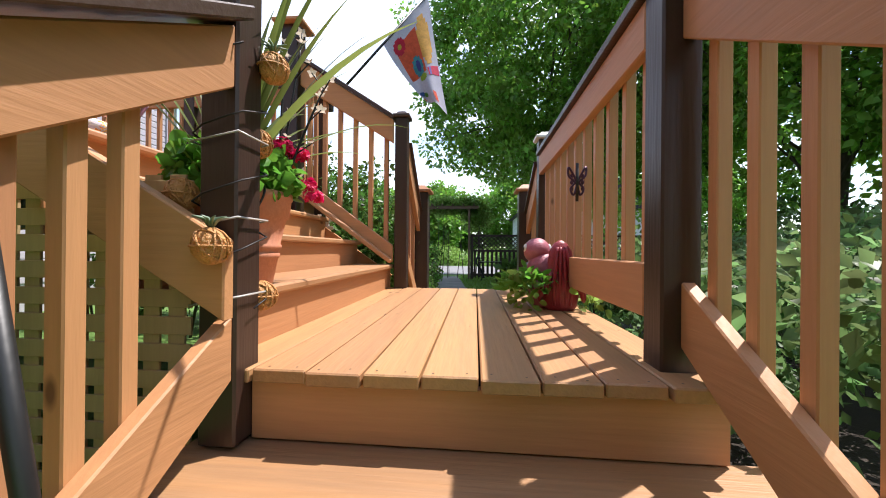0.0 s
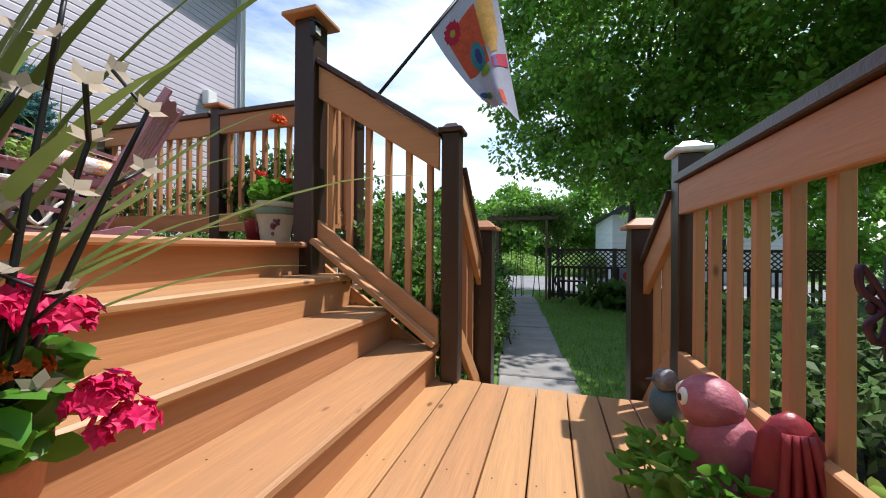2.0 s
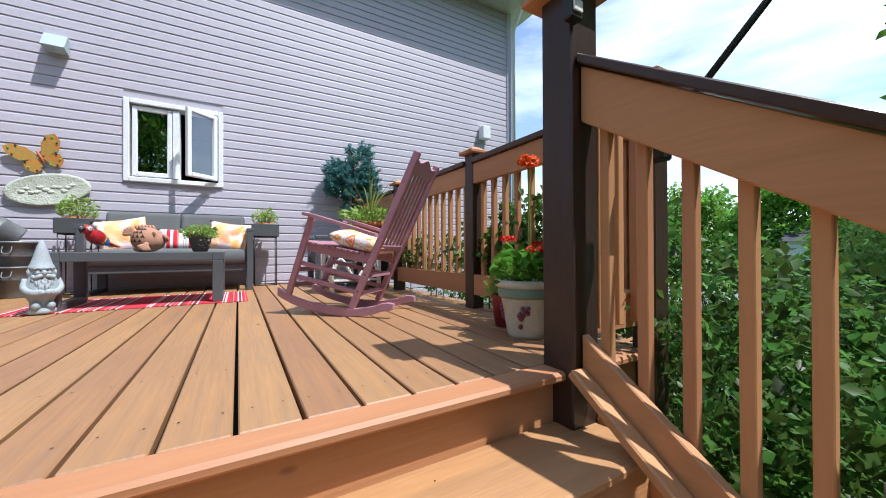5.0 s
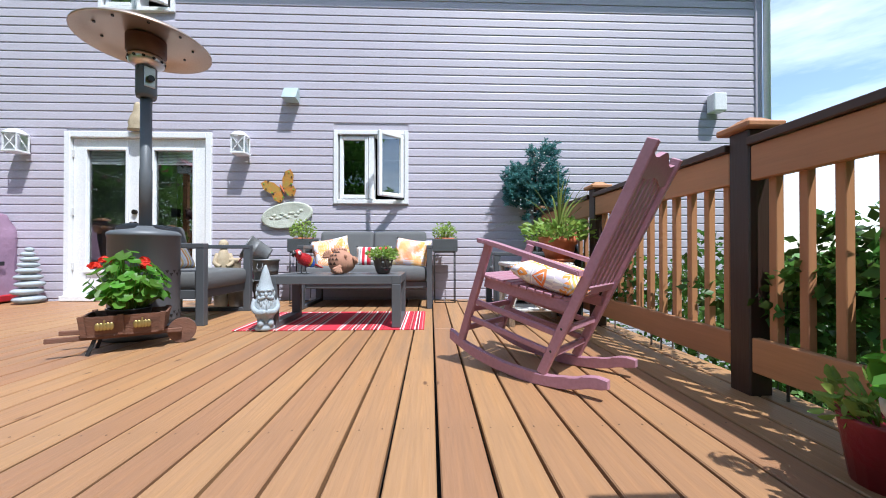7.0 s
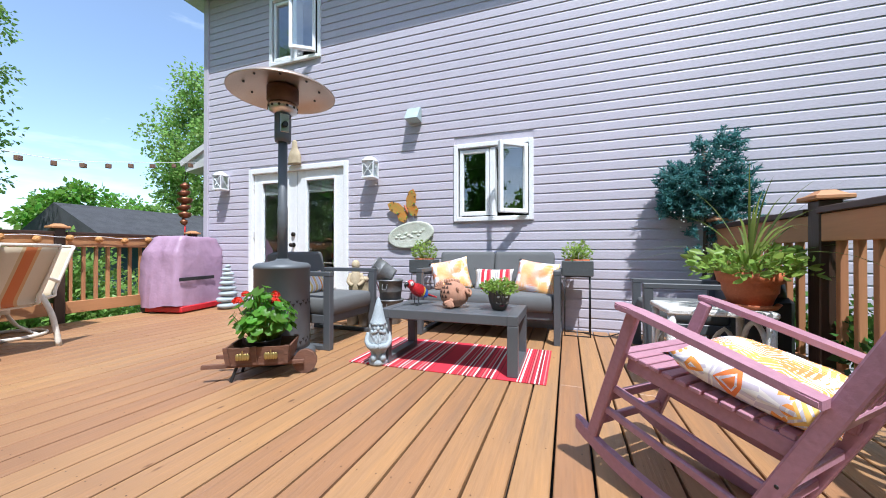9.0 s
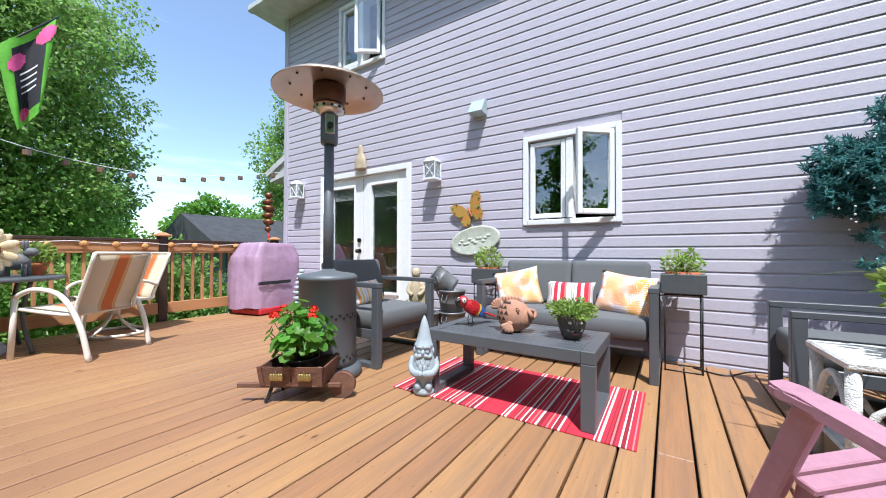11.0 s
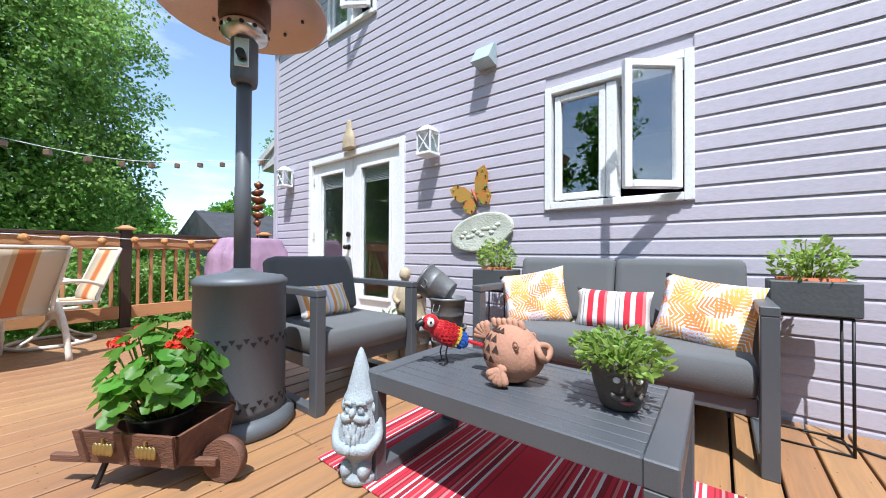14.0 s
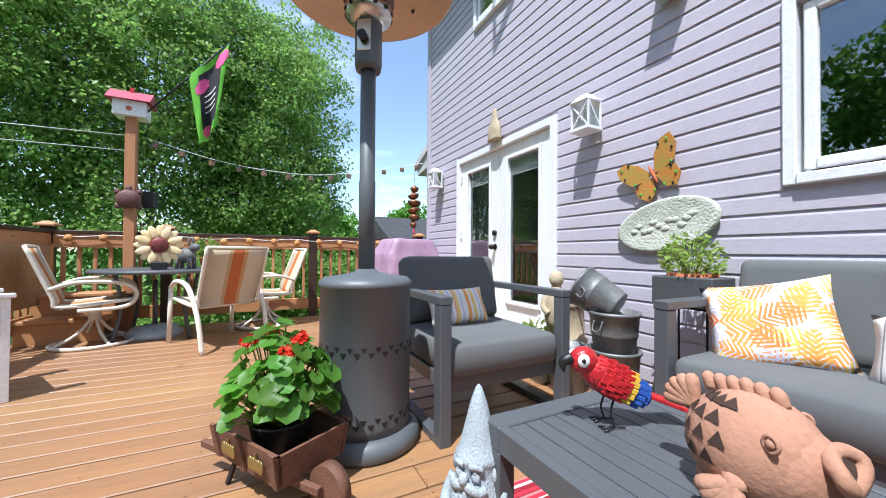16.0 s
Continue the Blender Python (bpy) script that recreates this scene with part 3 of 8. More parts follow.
def panel(parent, a, b, zc, zt, zb, side, step=0.122, cap=True, capw=0.14, kick=True, skip=0, top=True):
    """A stretch of railing from a to b (x, y). zc: cap top, zt: upper board (low, high), zb: lower board, each a pair of values at a and b. side: +1 or -1, the face with the boards."""
    a2, b2 = Vector((*a, 0)), Vector((*b, 0))
    d = (b2 - a2).normalized()
    nrm = Vector((-d.y, d.x, 0)) * side
    al = abs(d.x) > abs(d.y)
    tm = tan_x if al else tan_y

    def board(nm, lo, hi, off, th, m, lab=""):
        bm = bmesh.new()
        vs = []
        for p, i in ((a2, 0), (b2, 1)):
            for s in (0, 1):
                for z in (lo[i], hi[i]):
                    vs.append(bm.verts.new(p + nrm * (off + th * s) + Vector((0, 0, z))))
        for q in ((0, 1, 3, 2), (4, 6, 7, 5), (0, 4, 5, 1), (2, 3, 7, 6), (0, 2, 6, 4), (1, 5, 7, 3)):
            bm.faces.new([vs[i] for i in q])
        bmesh.ops.bevel(bm, geom=bm.edges[:], offset=0.004, segments=1, affect="EDGES")
        return part(nm, bm, m, parent, lab)
    if cap:
        board("rail_cap", [z - 0.036 for z in zc], zc, -capw / 2, capw, brown_x if al else brown_x, "dark brown flat cap rail")
    if top:
        board("top_board", [z[0] for z in zt], [z[1] for z in zt], 0.012, 0.036, tm)
    if kick:
        board("bottom_board", [z[0] for z in zb], [z[1] for z in zb], 0.012, 0.036, tm)
    L = (b2 - a2).length
    n = max(1, int(L / step))
    for k in range(skip, n):
        f = (k + 0.5) / n
        lo = zb[0][0] + (zb[1][0] - zb[0][0]) * f + 0.03
        hi = zt[0][1] + (zt[1][1] - zt[0][1]) * f - 0.01
        key = ("bal", round(hi - lo, 2))
        if key not in courses:
            h = round(hi - lo, 2)
            courses[key] = mesh_of(box(-0.0175, 0.0175, -0.0175, 0.0175, 0, h, 0.003), tan_z, "baluster")
        p = a2.lerp(b2, f) - nrm * 0.006
        piece("baluster", courses[key], parent, p.x, p.y, lo, 0, 0, 0)


RC, RT, RB = 2.49, (2.30, 2.452), (1.465, 1.615)


def flat(parent, a, b, side, dz=0.0, **kw):
    panel(parent, a, b, (RC + dz, RC + dz), ((RT[0] + dz, RT[1] + dz),) * 2, ((RB[0] + dz, RB[1] + dz),) * 2, side, **kw)


rn = tagged(thing("railing", 0, 0, 0), "deck railing of tan balusters and dark brown posts", "railing", "deck railings")
NY = 3.3
for x in (-1.5, -2.84, -4.3, -5.78):
    post(rn, x, NY, 0.9, 2.53, 0.105)
for x0, x1 in ((-1.555, -2.785), (-2.895, -4.245), (-4.355, -5.725)):
    flat(rn, (x0, NY), (x1, NY), 1)
post(rn, -1.514, 2.8, 0.9, 2.73, 0.14, capw=0.055)
flat(rn, (-1.5, 2.875), (-1.5, 3.245), 1)
rs = tagged(thing("railing", 0, 0, 0), "deck railing of tan balusters, overlooking the birch trees", "railing", "deck railings")
SYY = -4.0
for x in (-1.5, -2.55, -4.24, -5.9):
    post(rs, x, SYY, 0.9, 2.53, 0.105)
for x0, x1 in ((-1.555, -2.495), (-2.605, -4.185), (-4.295, -5.845)):
    flat(rs, (x0, SYY), (x1, SYY), -1)
re = tagged(thing("railing", 0, 0, 0), "deck railing of tan balusters along the garden side", "railing", "deck railings")
post(re, -1.514, 0.86, 0.9, 2.73, 0.14, capw=0.055)
for y in (-0.75, -2.4):
    post(re, -1.5, y, 0.9, 2.53, 0.105)
for y0, y1 in ((0.775, -0.695), (-0.805, -2.345), (-2.455, -3.945)):
    flat(re, (-1.5, y0), (-1.5, y1), -1)
# stair rails
ra = tagged(thing("stair_railing", 0, 0, 0), "sloping stair railing of tan balusters with a dark cap", "railing", "stair railings")
post(ra, -0.6, 2.84, 0.3, 1.97, 0.1, capw=0.02, cap_m=brown_x)
panel(ra, (-1.44, 2.82), (-0.66, 2.82), (2.49, 1.985), ((2.25, 2.45), (1.76, 1.945)), ((1.365, 1.50), (0.80, 0.94)), -1, step=0.125)
bm = bmesh.new()
beam(bm, (-1.44, 2.738, 1.375), (-0.66, 2.738, 0.81), 0.066, 0.035, 0.006)
part("shoe_rail", bm, tan_x, ra)
rb = tagged(thing("stair_railing", 0, 0, 0), "dark brown newel post with a sloping tan stringer board", "railing", "stair railings")
post(rb, -0.637, 0.87, 0.41, 1.99, 0.1, capw=0.02)
panel(rb, (-1.5, 0.81), (-0.575, 0.81), (0, 0), ((0, 0.01), (0, 0.01)), ((1.29, 1.48), (0.735, 0.925)), -1, cap=False, skip=99, top=False)
rl = tagged(thing("stair_railing", 0, 0, 0), "low sloping railing of tan balusters beside the garden steps", "railing", "stair railings")
panel(rl, (-0.64, 0.818), (-0.64, 0.1), (1.50, 1.07), ((1.30, 1.455), (0.865, 1.02)), ((0.58, 0.74), (0.14, 0.30)), 1, step=0.0895, skip=2, capw=0.2)
post(rl, -0.64, 0.05, 0.0, 1.25, 0.1, capw=0.02)
rr = tagged(thing("landing_railing", 0, 0, 0), "landing railing of tan balusters with a dark cap", "railing", "landing railings")
post(rr, 0.53, 1.01, LZ - 0.03, 1.98, 0.1, capw=0.02)
post(rr, 0.535, 2.82, 0.2, 1.77, 0.105, capw=0.025, cap_m=white_m)
panel(rr, (0.53, 1.065), (0.53, 2.765), (1.67, 1.67), ((1.49, 1.632),) * 2, ((0.72, 0.875),) * 2, 1, step=0.15)
panel(rr, (0.575, 0.96), (0.575, 0.1), (1.69, 1.15), ((1.455, 1.64), (0.92, 1.1)), ((0.66, 0.83), (0.13, 0.30)), -1, step=0.11)
post(rr, 0.575, 0.05, 0.0, 1.25, 0.1, capw=0.02)
rf = tagged(thing("stair_railing", 0, 0, 0), "short sloping railing beside the steps to the path", "railing", "stair railings")
post(rf, -0.535, 3.43, 0.0, 1.46, 0.155, capw=0.035)
panel(rf, (-0.6, 2.905), (-0.575, 3.35), (1.80, 1.30), ((1.58, 1.76), (1.08, 1.26)), ((0.75, 0.88), (0.3, 0.43)), -1, step=0.13)
rg = tagged(thing("stair_railing", 0, 0, 0), "short sloping railing beside the lawn", "railing", "stair railings")
post(rg, 0.485, 3.43, 0.0, 1.46, 0.155, capw=0.035)
panel(rg, (0.53, 2.875), (0.52, 3.35), (1.62, 1.28), ((1.40, 1.58), (1.06, 1.24)), ((0.75, 0.88), (0.3, 0.43)), 1, step=0.13)


# lattice below the deck
def lattice(x0, x1, y, z0, z1, m, name, label, step=0.085, w=0.05):
    t = tagged(thing(name, x0, y, z0), label, "lattice")
    k = 0
    n = int((x1 - x0) / step)
    for i in range(n):
        part("slat", box(i * step, i * step + w, 0, 0.008, 0, z1 - z0, 0.001), m, t)
    for i in range(int((z1 - z0) / step)):
        part("slat", box(0, x1 - x0, -0.008, 0, i * step + 0.02, i * step + 0.02 + w, 0.001), m, t)
    return t


lattice(-1.46, -0.74, 0.87, 0.08, 1.1, old_wood, "lattice_panel", "weathered wooden lattice panel below the stairs", 0.072, 0.047)
white_lat = mat("white_lattice", (0.75, 0.74, 0.72), rough=0.6)
lattice(-1.55, -0.8, 2.9, 0.1, 0.7, white_lat, "lattice_panel", "white lattice panel beside the stairs", 0.07, 0.03)
lattice(-1.55, -1.2, 2.9, 0.7, 1.2, white_lat, "lattice_panel", "white lattice panel under the deck corner", 0.07, 0.03)

# ---- trees and shrubs ----
tree("maple_tree", 2.6, 12.6, 0.17, (3.0, 11.2, 6.5), (5.2, 4.2, 4.4), 1050, 80, 0.15, maple_leaf, bark_m, "large green maple tree behind the fence", 0.55, 2, inner=0.3)
tree("maple_tree", 6.8, 7.8, 0.14, (6.4, 7.2, 6.0), (3.6, 3.4, 4.2), 460, 80, 0.15, maple_leaf, bark_m, "dense green maple tree beyond the lawn", 0.6, 2)
tree("maple_tree", 9.5, 4.0, 0.14, (9.0, 4.4, 4.8), (3.4, 3.4, 4.6), 360, 70, 0.17, maple_leaf, bark_m, "leafy green maple tree beside the shrubs", 0.65, 2)
tree("birch_tree", -1.2, -10.0, 0.13, (-1.2, -10.0, 6.2), (2.6, 2.2, 5.6), 900, 100, 0.095, birch_leaf, birch_bark, "tall leafy birch tree behind the deck", 0.55, 2, inner=0.3)
tree("birch_tree", -3.9, -11.0, 0.13, (-3.8, -10.6, 5.2), (2.1, 2.0, 4.7), 760, 100, 0.095, birch_leaf, birch_bark, "leafy birch tree behind the deck railing", 0.5, 1, inner=0.3)
tree("birch_tree", 2.4, -9.0, 0.13, (2.2, -9.2, 5.8), (2.5, 2.2, 5.4), 800, 100, 0.095, birch_leaf, birch_bark, "tall birch tree with a pale trunk", 0.55, 2, inner=0.3)
tree("birch_tree", -13.2, -13.0, 0.16, (-12.9, -12.2, 5.2), (2.2, 2.4, 4.6), 620, 80, 0.13, birch_leaf, bark_m, "leafy tree beyond the corner of the house", 0.6, 1)
for i, (x, y, h, r) in enumerate(((-14.2, -26, 5.0, 2.3), (-9.5, -31, 4.6, 3.0), (-21, -33, 5.4, 3.4), (17, -3, 11, 3.4), (19, 3.5, 12, 3.6), (14.5, -9, 10, 3.2), (-8, 30, 5, 3.6), (-2.5, 33, 5.5, 3.6), (3.5, 31, 6, 4), (9, 29, 6.5, 4), (-14, 32, 5, 4), (-3.5, 24, 3.4, 2.0), (15, 26, 6, 4))):
    tree("far_tree", x, y, 0.2, (x, y, h * 0.62), (r, r * 0.8, h * 0.62), 200, 60, 0.32, maple_leaf, bark_m, "distant leafy tree beyond the road" if y > 4 else "leafy green tree behind the garden", 0.8)


def shrub(name, boxes, n, per, leaf, m, label, r=0.2, category="shrub"):
    """boxes: x0, x1, y0, y1, z0, z1 of the masses of leaves."""
    t = tagged(thing(name, boxes[0][0], boxes[0][2], 0), label, category)
    base = np.array((boxes[0][0], boxes[0][2], 0))
    sp = []
    for b in boxes:
        lo, hi = np.array(b[::2]), np.array(b[1::2])
        q = RNG.uniform(0, 1, (400, 3))
        top = np.array([noise.noise(Vector((u * 5 + b[0], w * 5, 0))) for u, w, _ in q])
        p = lo + q * (hi - lo)
        p[:, 2] = lo[2] + (q[:, 2] ** 0.7) * (hi[2] - lo[2]) * (0.85 + 0.35 * top)
        sp.append(p)
    sp = np.concatenate(sp) - base
    p, o = clumps(n, per, sp, r)
    p[:, 2] = np.maximum(p[:, 2], 0.02)
    c = new("leaves", leaf_mesh("leaves", p, leaf, m, o))
    c.parent = t
    bm = bmesh.new()
    rnd = random.Random(label)
    for i in range(26):
        q = sp[rnd.randrange(len(sp))]
        root = (q[0] + rnd.uniform(-0.15, 0.15), q[1] + rnd.uniform(-0.1, 0.1), 0)
        tube(bm, [root, (q[0], q[1], q[2] * 0.5), tuple(q)], 0.008, 5, radii=[0.014, 0.009, 0.004])
    part("branchwork", bm, bark_m, t)
    return t


shrub("shrub", [(-4.6, -3.0, 3.75, 4.8, 0.1, 2.0), (-3.0, -1.3, 3.75, 5.0, 0.1, 2.15)], 330, 60, 0.055, shrub_leaf, "tall leafy green shrub beside the deck", 0.22)
shrub("shrub", [(-1.5, -0.8, 3.2, 5.0, 0.1, 1.75), (-1.3, -0.75, 3.0, 3.6, 0, 1.2)], 260, 60, 0.05, shrub_leaf, "dense glossy green shrub beside the stairs", 0.2)
shrub("hedge", [(-0.95, -0.66, 3.7, 6.5, 0.0, 0.95)], 150, 60, 0.045, shrub_leaf, "low green hedge along the path", 0.14, "hedge")
shrub("shrub", [(-1.5, -1.0, 6.5, 9.5, 0.0, 1.1), (-3.4, -1.6, 6.5, 9.5, 0, 1.5)], 200, 60, 0.06, shrub_leaf, "green shrub row beside the path", 0.25)
shrub("variegated_shrub", [(0.95, 2.6, 0.9, 4.3, 0.3, 1.05), (2.4, 4.2, 2.0, 5.0, 0.3, 1.3)], 520, 60, 0.055, varieg_leaf, "variegated shrub with pale edged leaves beside the landing", 0.2)
shrub("shrub", [(3.5, 7, -1.0, 2.0, 0.05, 1.6), (4.5, 8, 4.5, 7.0, 0, 1.8)], 300, 60, 0.08, shrub_leaf, "dark green shrub below the trees", 0.35)
shrub("hosta", [(0.9, 3.2, 9.6, 10.4, 0.1, 0.42)], 90, 14, 0.27, shrub_leaf, "broad leaved hostas along the fence", 0.25, "plant")
shrub("shrub", [(-2.6, -1.7, 10.6, 11.6, 0, 2.3), (-0.3, 0.3, 11.2, 11.6, 1.6, 2.5), (-1.5, -0.2, 11.0, 11.4, 2.1, 2.5)], 200, 60, 0.08, birch_leaf, "green climber over the garden arbor", 0.3, "climber")
shrub("shrub", [(-6, 6, 20.5, 22, 0, 1.0)], 200, 60, 0.14, birch_leaf, "low shrubs across the road", 0.5)
shrub("shrub", [(-6.5, -1.5, -7.0, -4.9, 0.0, 1.9), (-5.4, -2.2, -6.4, -4.9, 0.8, 2.35)], 440, 60, 0.08, birch_leaf, "light green shrubs below the deck railing", 0.3)

# ---- fence, arbor, neighbours ----
fence = tagged(thing("fence", -0.1, 10.95, 0), "dark brown picket fence with a lattice top", "fence")
for x in np.arange(0, 6.6, 1.6):
    part("fence_post", box(x - 0.045, x + 0.045, -0.045, 0.045, 0, 1.4, 0.004), fence_wood, fence)
for z in (0.12, 0.86, 1.32):
    part("fence_rail", box(0, 6.4, -0.03, 0.02, z, z + 0.07, 0.003), fence_wood, fence)
pk = mesh_of(box(-0.035, 0.035, 0.02, 0.035, 0.08, 0.9, 0.002), fence_wood, "picket")
for i in range(48):
    piece("picket", pk, fence, 0.09 + i * 0.133, 0, 0)
ls = mesh_of(beam(bmesh.new(), (-0.2, 0, 0.93), (0.2, 0, 1.32), 0.006, 0.03), fence_wood, "lattice_slat")
ls2 = mesh_of(beam(bmesh.new(), (0.2, 0.008, 0.93), (-0.2, 0.008, 1.32), 0.006, 0.03), fence_wood, "lattice_slat")
for i in range(48):
    piece("lattice_slat", ls, fence, 0.15 + i * 0.13, -0.004, 0)
    piece("lattice_slat", ls2, fence, 0.15 + i * 0.13, -0.004, 0)
fence2 = tagged(thing("fence", -3.6, 10.95, 0), "dark brown lattice topped fence beside the arbor", "fence")
for z in (0.12, 0.86, 1.32):
    part("fence_rail", box(0, 2.1, -0.03, 0.02, z, z + 0.07, 0.003), fence_wood, fence2)
for i in range(16):
    piece("picket", pk, fence2, 0.06 + i * 0.133, 0, 0)
    piece("lattice_slat", ls, fence2, 0.1 + i * 0.125, -0.004, 0)
    piece("lattice_slat", ls2, fence2, 0.1 + i * 0.125, -0.004, 0)
arbor_wood = wood("weathered_arbor_wood", (0.15, 0.09, 0.06), along="z", knots=False, rough=0.7)
arbor = tagged(thing("arbor", -0.85, 11.1, 0), "dark wooden garden arbor over the path", "arbor")
for x in (-0.66, 0.66):
    for y in (-0.25, 0.25):
        part("arbor_post", box(x - 0.03, x + 0.03, y - 0.03, y + 0.03, 0, 2.2, 0.004), arbor_wood, arbor)
for y in (-0.3, 0.3):
    part("arbor_beam", box(-0.95, 0.95, y - 0.02, y + 0.02, 2.16, 2.26, 0.004), arbor_wood, arbor)
for x in np.arange(-0.8, 0.81, 0.32):
    part("arbor_slat", box(x - 0.02, x + 0.02, -0.45, 0.45, 2.26, 2.31, 0.004), arbor_wood, arbor)


def neighbour(name, x0, x1, y0, y1, h, ridge, wall_m, label, wins, ridge_x=True):
    t = tagged(thing(name, x0, y0, 0), label, "house")
    w, d = x1 - x0, y1 - y0
    bm = box(0, w, 0, d, 0, h)
    part("wall", bm, wall_m, t)
    bm = bmesh.new()
    if ridge_x:
        pts = ((-0.3, -0.3, h), (w + 0.3, -0.3, h), (w + 0.3, d + 0.3, h), (-0.3, d + 0.3, h), (-0.3, d / 2, ridge), (w + 0.3, d / 2, ridge))
        fs = ((0, 1, 5, 4), (2, 3, 4, 5), (0, 4, 3), (1, 2, 5), (0, 3, 2, 1))
    else:
        pts = ((-0.3, -0.3, h), (w + 0.3, -0.3, h), (w + 0.3, d + 0.3, h), (-0.3, d + 0.3, h), (w / 2, -0.3, ridge), (w / 2, d + 0.3, ridge))
        fs = ((0, 4, 5, 3), (1, 2, 5, 4), (0, 1, 4), (2, 3, 5), (0, 3, 2, 1))
    v = [bm.verts.new(p) for p in pts]
    for q in fs:
        bm.faces.new([v[i] for i in q])
    part("roof", bm, shingle_m, t)
    for (a, b, c, e, mm) in wins:
        wo = part("window", box(a, b, -0.03, 0.02, c, e, 0.01), white_m, t)
        part("pane", box(a + 0.06, b - 0.06, -0.036, -0.028, c + 0.06, e - 0.06), mm, wo)
    return t


pale_wall = mat("pale_grey_siding", (0.62, 0.66, 0.72), rough=0.6, scale=2, fine=40, stretch=(0.2, 0.2, 4))
teal_wall = mat("dark_teal_boards", (0.03, 0.07, 0.09), rough=0.6, scale=2)
win_dark = mat("dark_window_pane", (0.03, 0.035, 0.04), rough=0.1)
neighbour("neighbour_house", 2.6, 9.5, 18.6, 25, 3.0, 5.2, pale_wall, "pale blue grey house with a white garage door", [(0.6, 2.6, 0.1, 1.9, white_m), (3.6, 4.4, 1.2, 2.1, win_dark)], False)
neighbour("neighbour_house", -7.5, -2.2, 26.5, 31, 2.2, 3.3, pale_wall, "small white house across the road", [(0.8, 1.6, 0.9, 1.6, win_dark), (3.2, 4.0, 0.9, 1.6, win_dark), (2.1, 2.8, 0.1, 1.9, white_m)])
neighbour("garden_shed", -13.0, -7.2, -12.5, -8.4, 2.45, 3.5, teal_wall, "dark teal garden building with a black shingle roof", [(4.2, 5.0, 1.2, 2.0, win_dark)])
porch = tagged(thing("porch_roof", -6.1, -3.8, 3.7), "small grey lean-to roof on the house's side", "roof")
bm = bmesh.new()
v = [bm.verts.new(p) for p in ((0.1, -0.02, 0.3), (0.1, -0.55, 0.06), (-2.4, -0.55, 0.06), (-2.4, -0.02, 0.3), (0.1, -0.02, 0.0), (0.1, -0.52, -0.08), (-2.4, -0.52, -0.08), (-2.4, -0.02, 0.0))]
for q in ((0, 1, 2, 3), (4, 7, 6, 5), (0, 4, 5, 1), (3, 2, 6, 7), (1, 5, 6, 2), (0, 3, 7, 4)):
    bm.faces.new([v[i] for i in q])
part("roof_slab", bm, soffit_m, porch)
bm = bmesh.new()
beam(bm, (0.12, -0.02, 0.31), (0.12, -0.6, 0.06), 0.04, 0.1)
part("verge_board", bm, soffit_m, porch)

# ---- things on the deck: materials ----
char_m = mat("charcoal_powder_coat", (0.085, 0.092, 0.102), (0.07, 0.076, 0.085), rough=0.42, scale=3, fine=200, bump=0.05)
cush_m = mat("grey_outdoor_fabric", (0.125, 0.13, 0.134), (0.105, 0.11, 0.114), rough=0.9, scale=2.5, fine=320, bump=0.25)
heater_m = mat("dark_grey_hammered_paint", (0.12, 0.132, 0.145), (0.1, 0.11, 0.122), rough=0.5, metal=0.2, scale=2, fine=180, bump=0.08)
steel_m = mat("brushed_steel", (0.6, 0.56, 0.52), (0.45, 0.4, 0.36), rough=0.28, metal=1.0, scale=3, fine=100, bump=0.03)
black_m = mat("black_plastic", (0.012, 0.012, 0.013), rough=0.45, bump=0.05)
iron_m = mat("black_wire", (0.03, 0.03, 0.032), rough=0.5, metal=0.5)
rock_m = mat("mauve_paint", (0.41, 0.21, 0.265), (0.34, 0.165, 0.215), rough=0.36, scale=4, fine=60, bump=0.12, stretch=(1, 1, 1))
wicker_m = mat("white_wicker", (0.72, 0.71, 0.68), (0.5, 0.48, 0.44), rough=0.7, scale=8, fine=150, bump=0.9)
terra_m = mat("terracotta", (0.5, 0.19, 0.1), (0.42, 0.2, 0.13), rough=0.75, scale=5, fine=80, bump=0.15)
terra2_m = mat("unglazed_clay", (0.42, 0.22, 0.145), (0.34, 0.165, 0.105), rough=0.85, scale=6, fine=90, bump=0.25)
rust_m = mat("orange_terracotta", (0.47, 0.13, 0.05), (0.36, 0.1, 0.04), rough=0.7, scale=6, fine=80, bump=0.2)
stone_m = mat("grey_cast_stone", (0.38, 0.43, 0.46), (0.26, 0.3, 0.33), rough=0.8, scale=9, fine=120, bump=0.5)
beige_stone = mat("beige_cast_stone", (0.5, 0.41, 0.28), (0.33, 0.26, 0.17), rough=0.85, scale=9, fine=100, bump=0.5)
barrow_m = mat("rustic_brown_wood", (0.17, 0.075, 0.045), (0.09, 0.045, 0.03), rough=0.7, scale=5, fine=40, bump=0.5, stretch=(1, 6, 6))
brass_m = mat("worn_brass", (0.42, 0.32, 0.12), rough=0.4, metal=0.8)
bucket_m = mat("tarnished_zinc", (0.16, 0.165, 0.17), (0.26, 0.265, 0.27), rough=0.5, metal=0.4, scale=6, fine=50, bump=0.2)
cover_m = mat("mauve_vinyl_cover", (0.4, 0.26, 0.37), (0.34, 0.21, 0.31), rough=0.45, scale=3, fine=9, bump=1.0)
red_m = mat("bright_red_plastic", (0.55, 0.02, 0.03), rough=0.4)
teal_needle = leafmat("blue_green_needles", (0.075, 0.23, 0.22), (0.13, 0.31, 0.3), 0.45)
cream_m = mat("cream_metal_frame", (0.72, 0.67, 0.58), (0.62, 0.57, 0.49), rough=0.4, bump=0.03)
grey_plastic = mat("grey_box_planter", (0.075, 0.082, 0.086), rough=0.6)
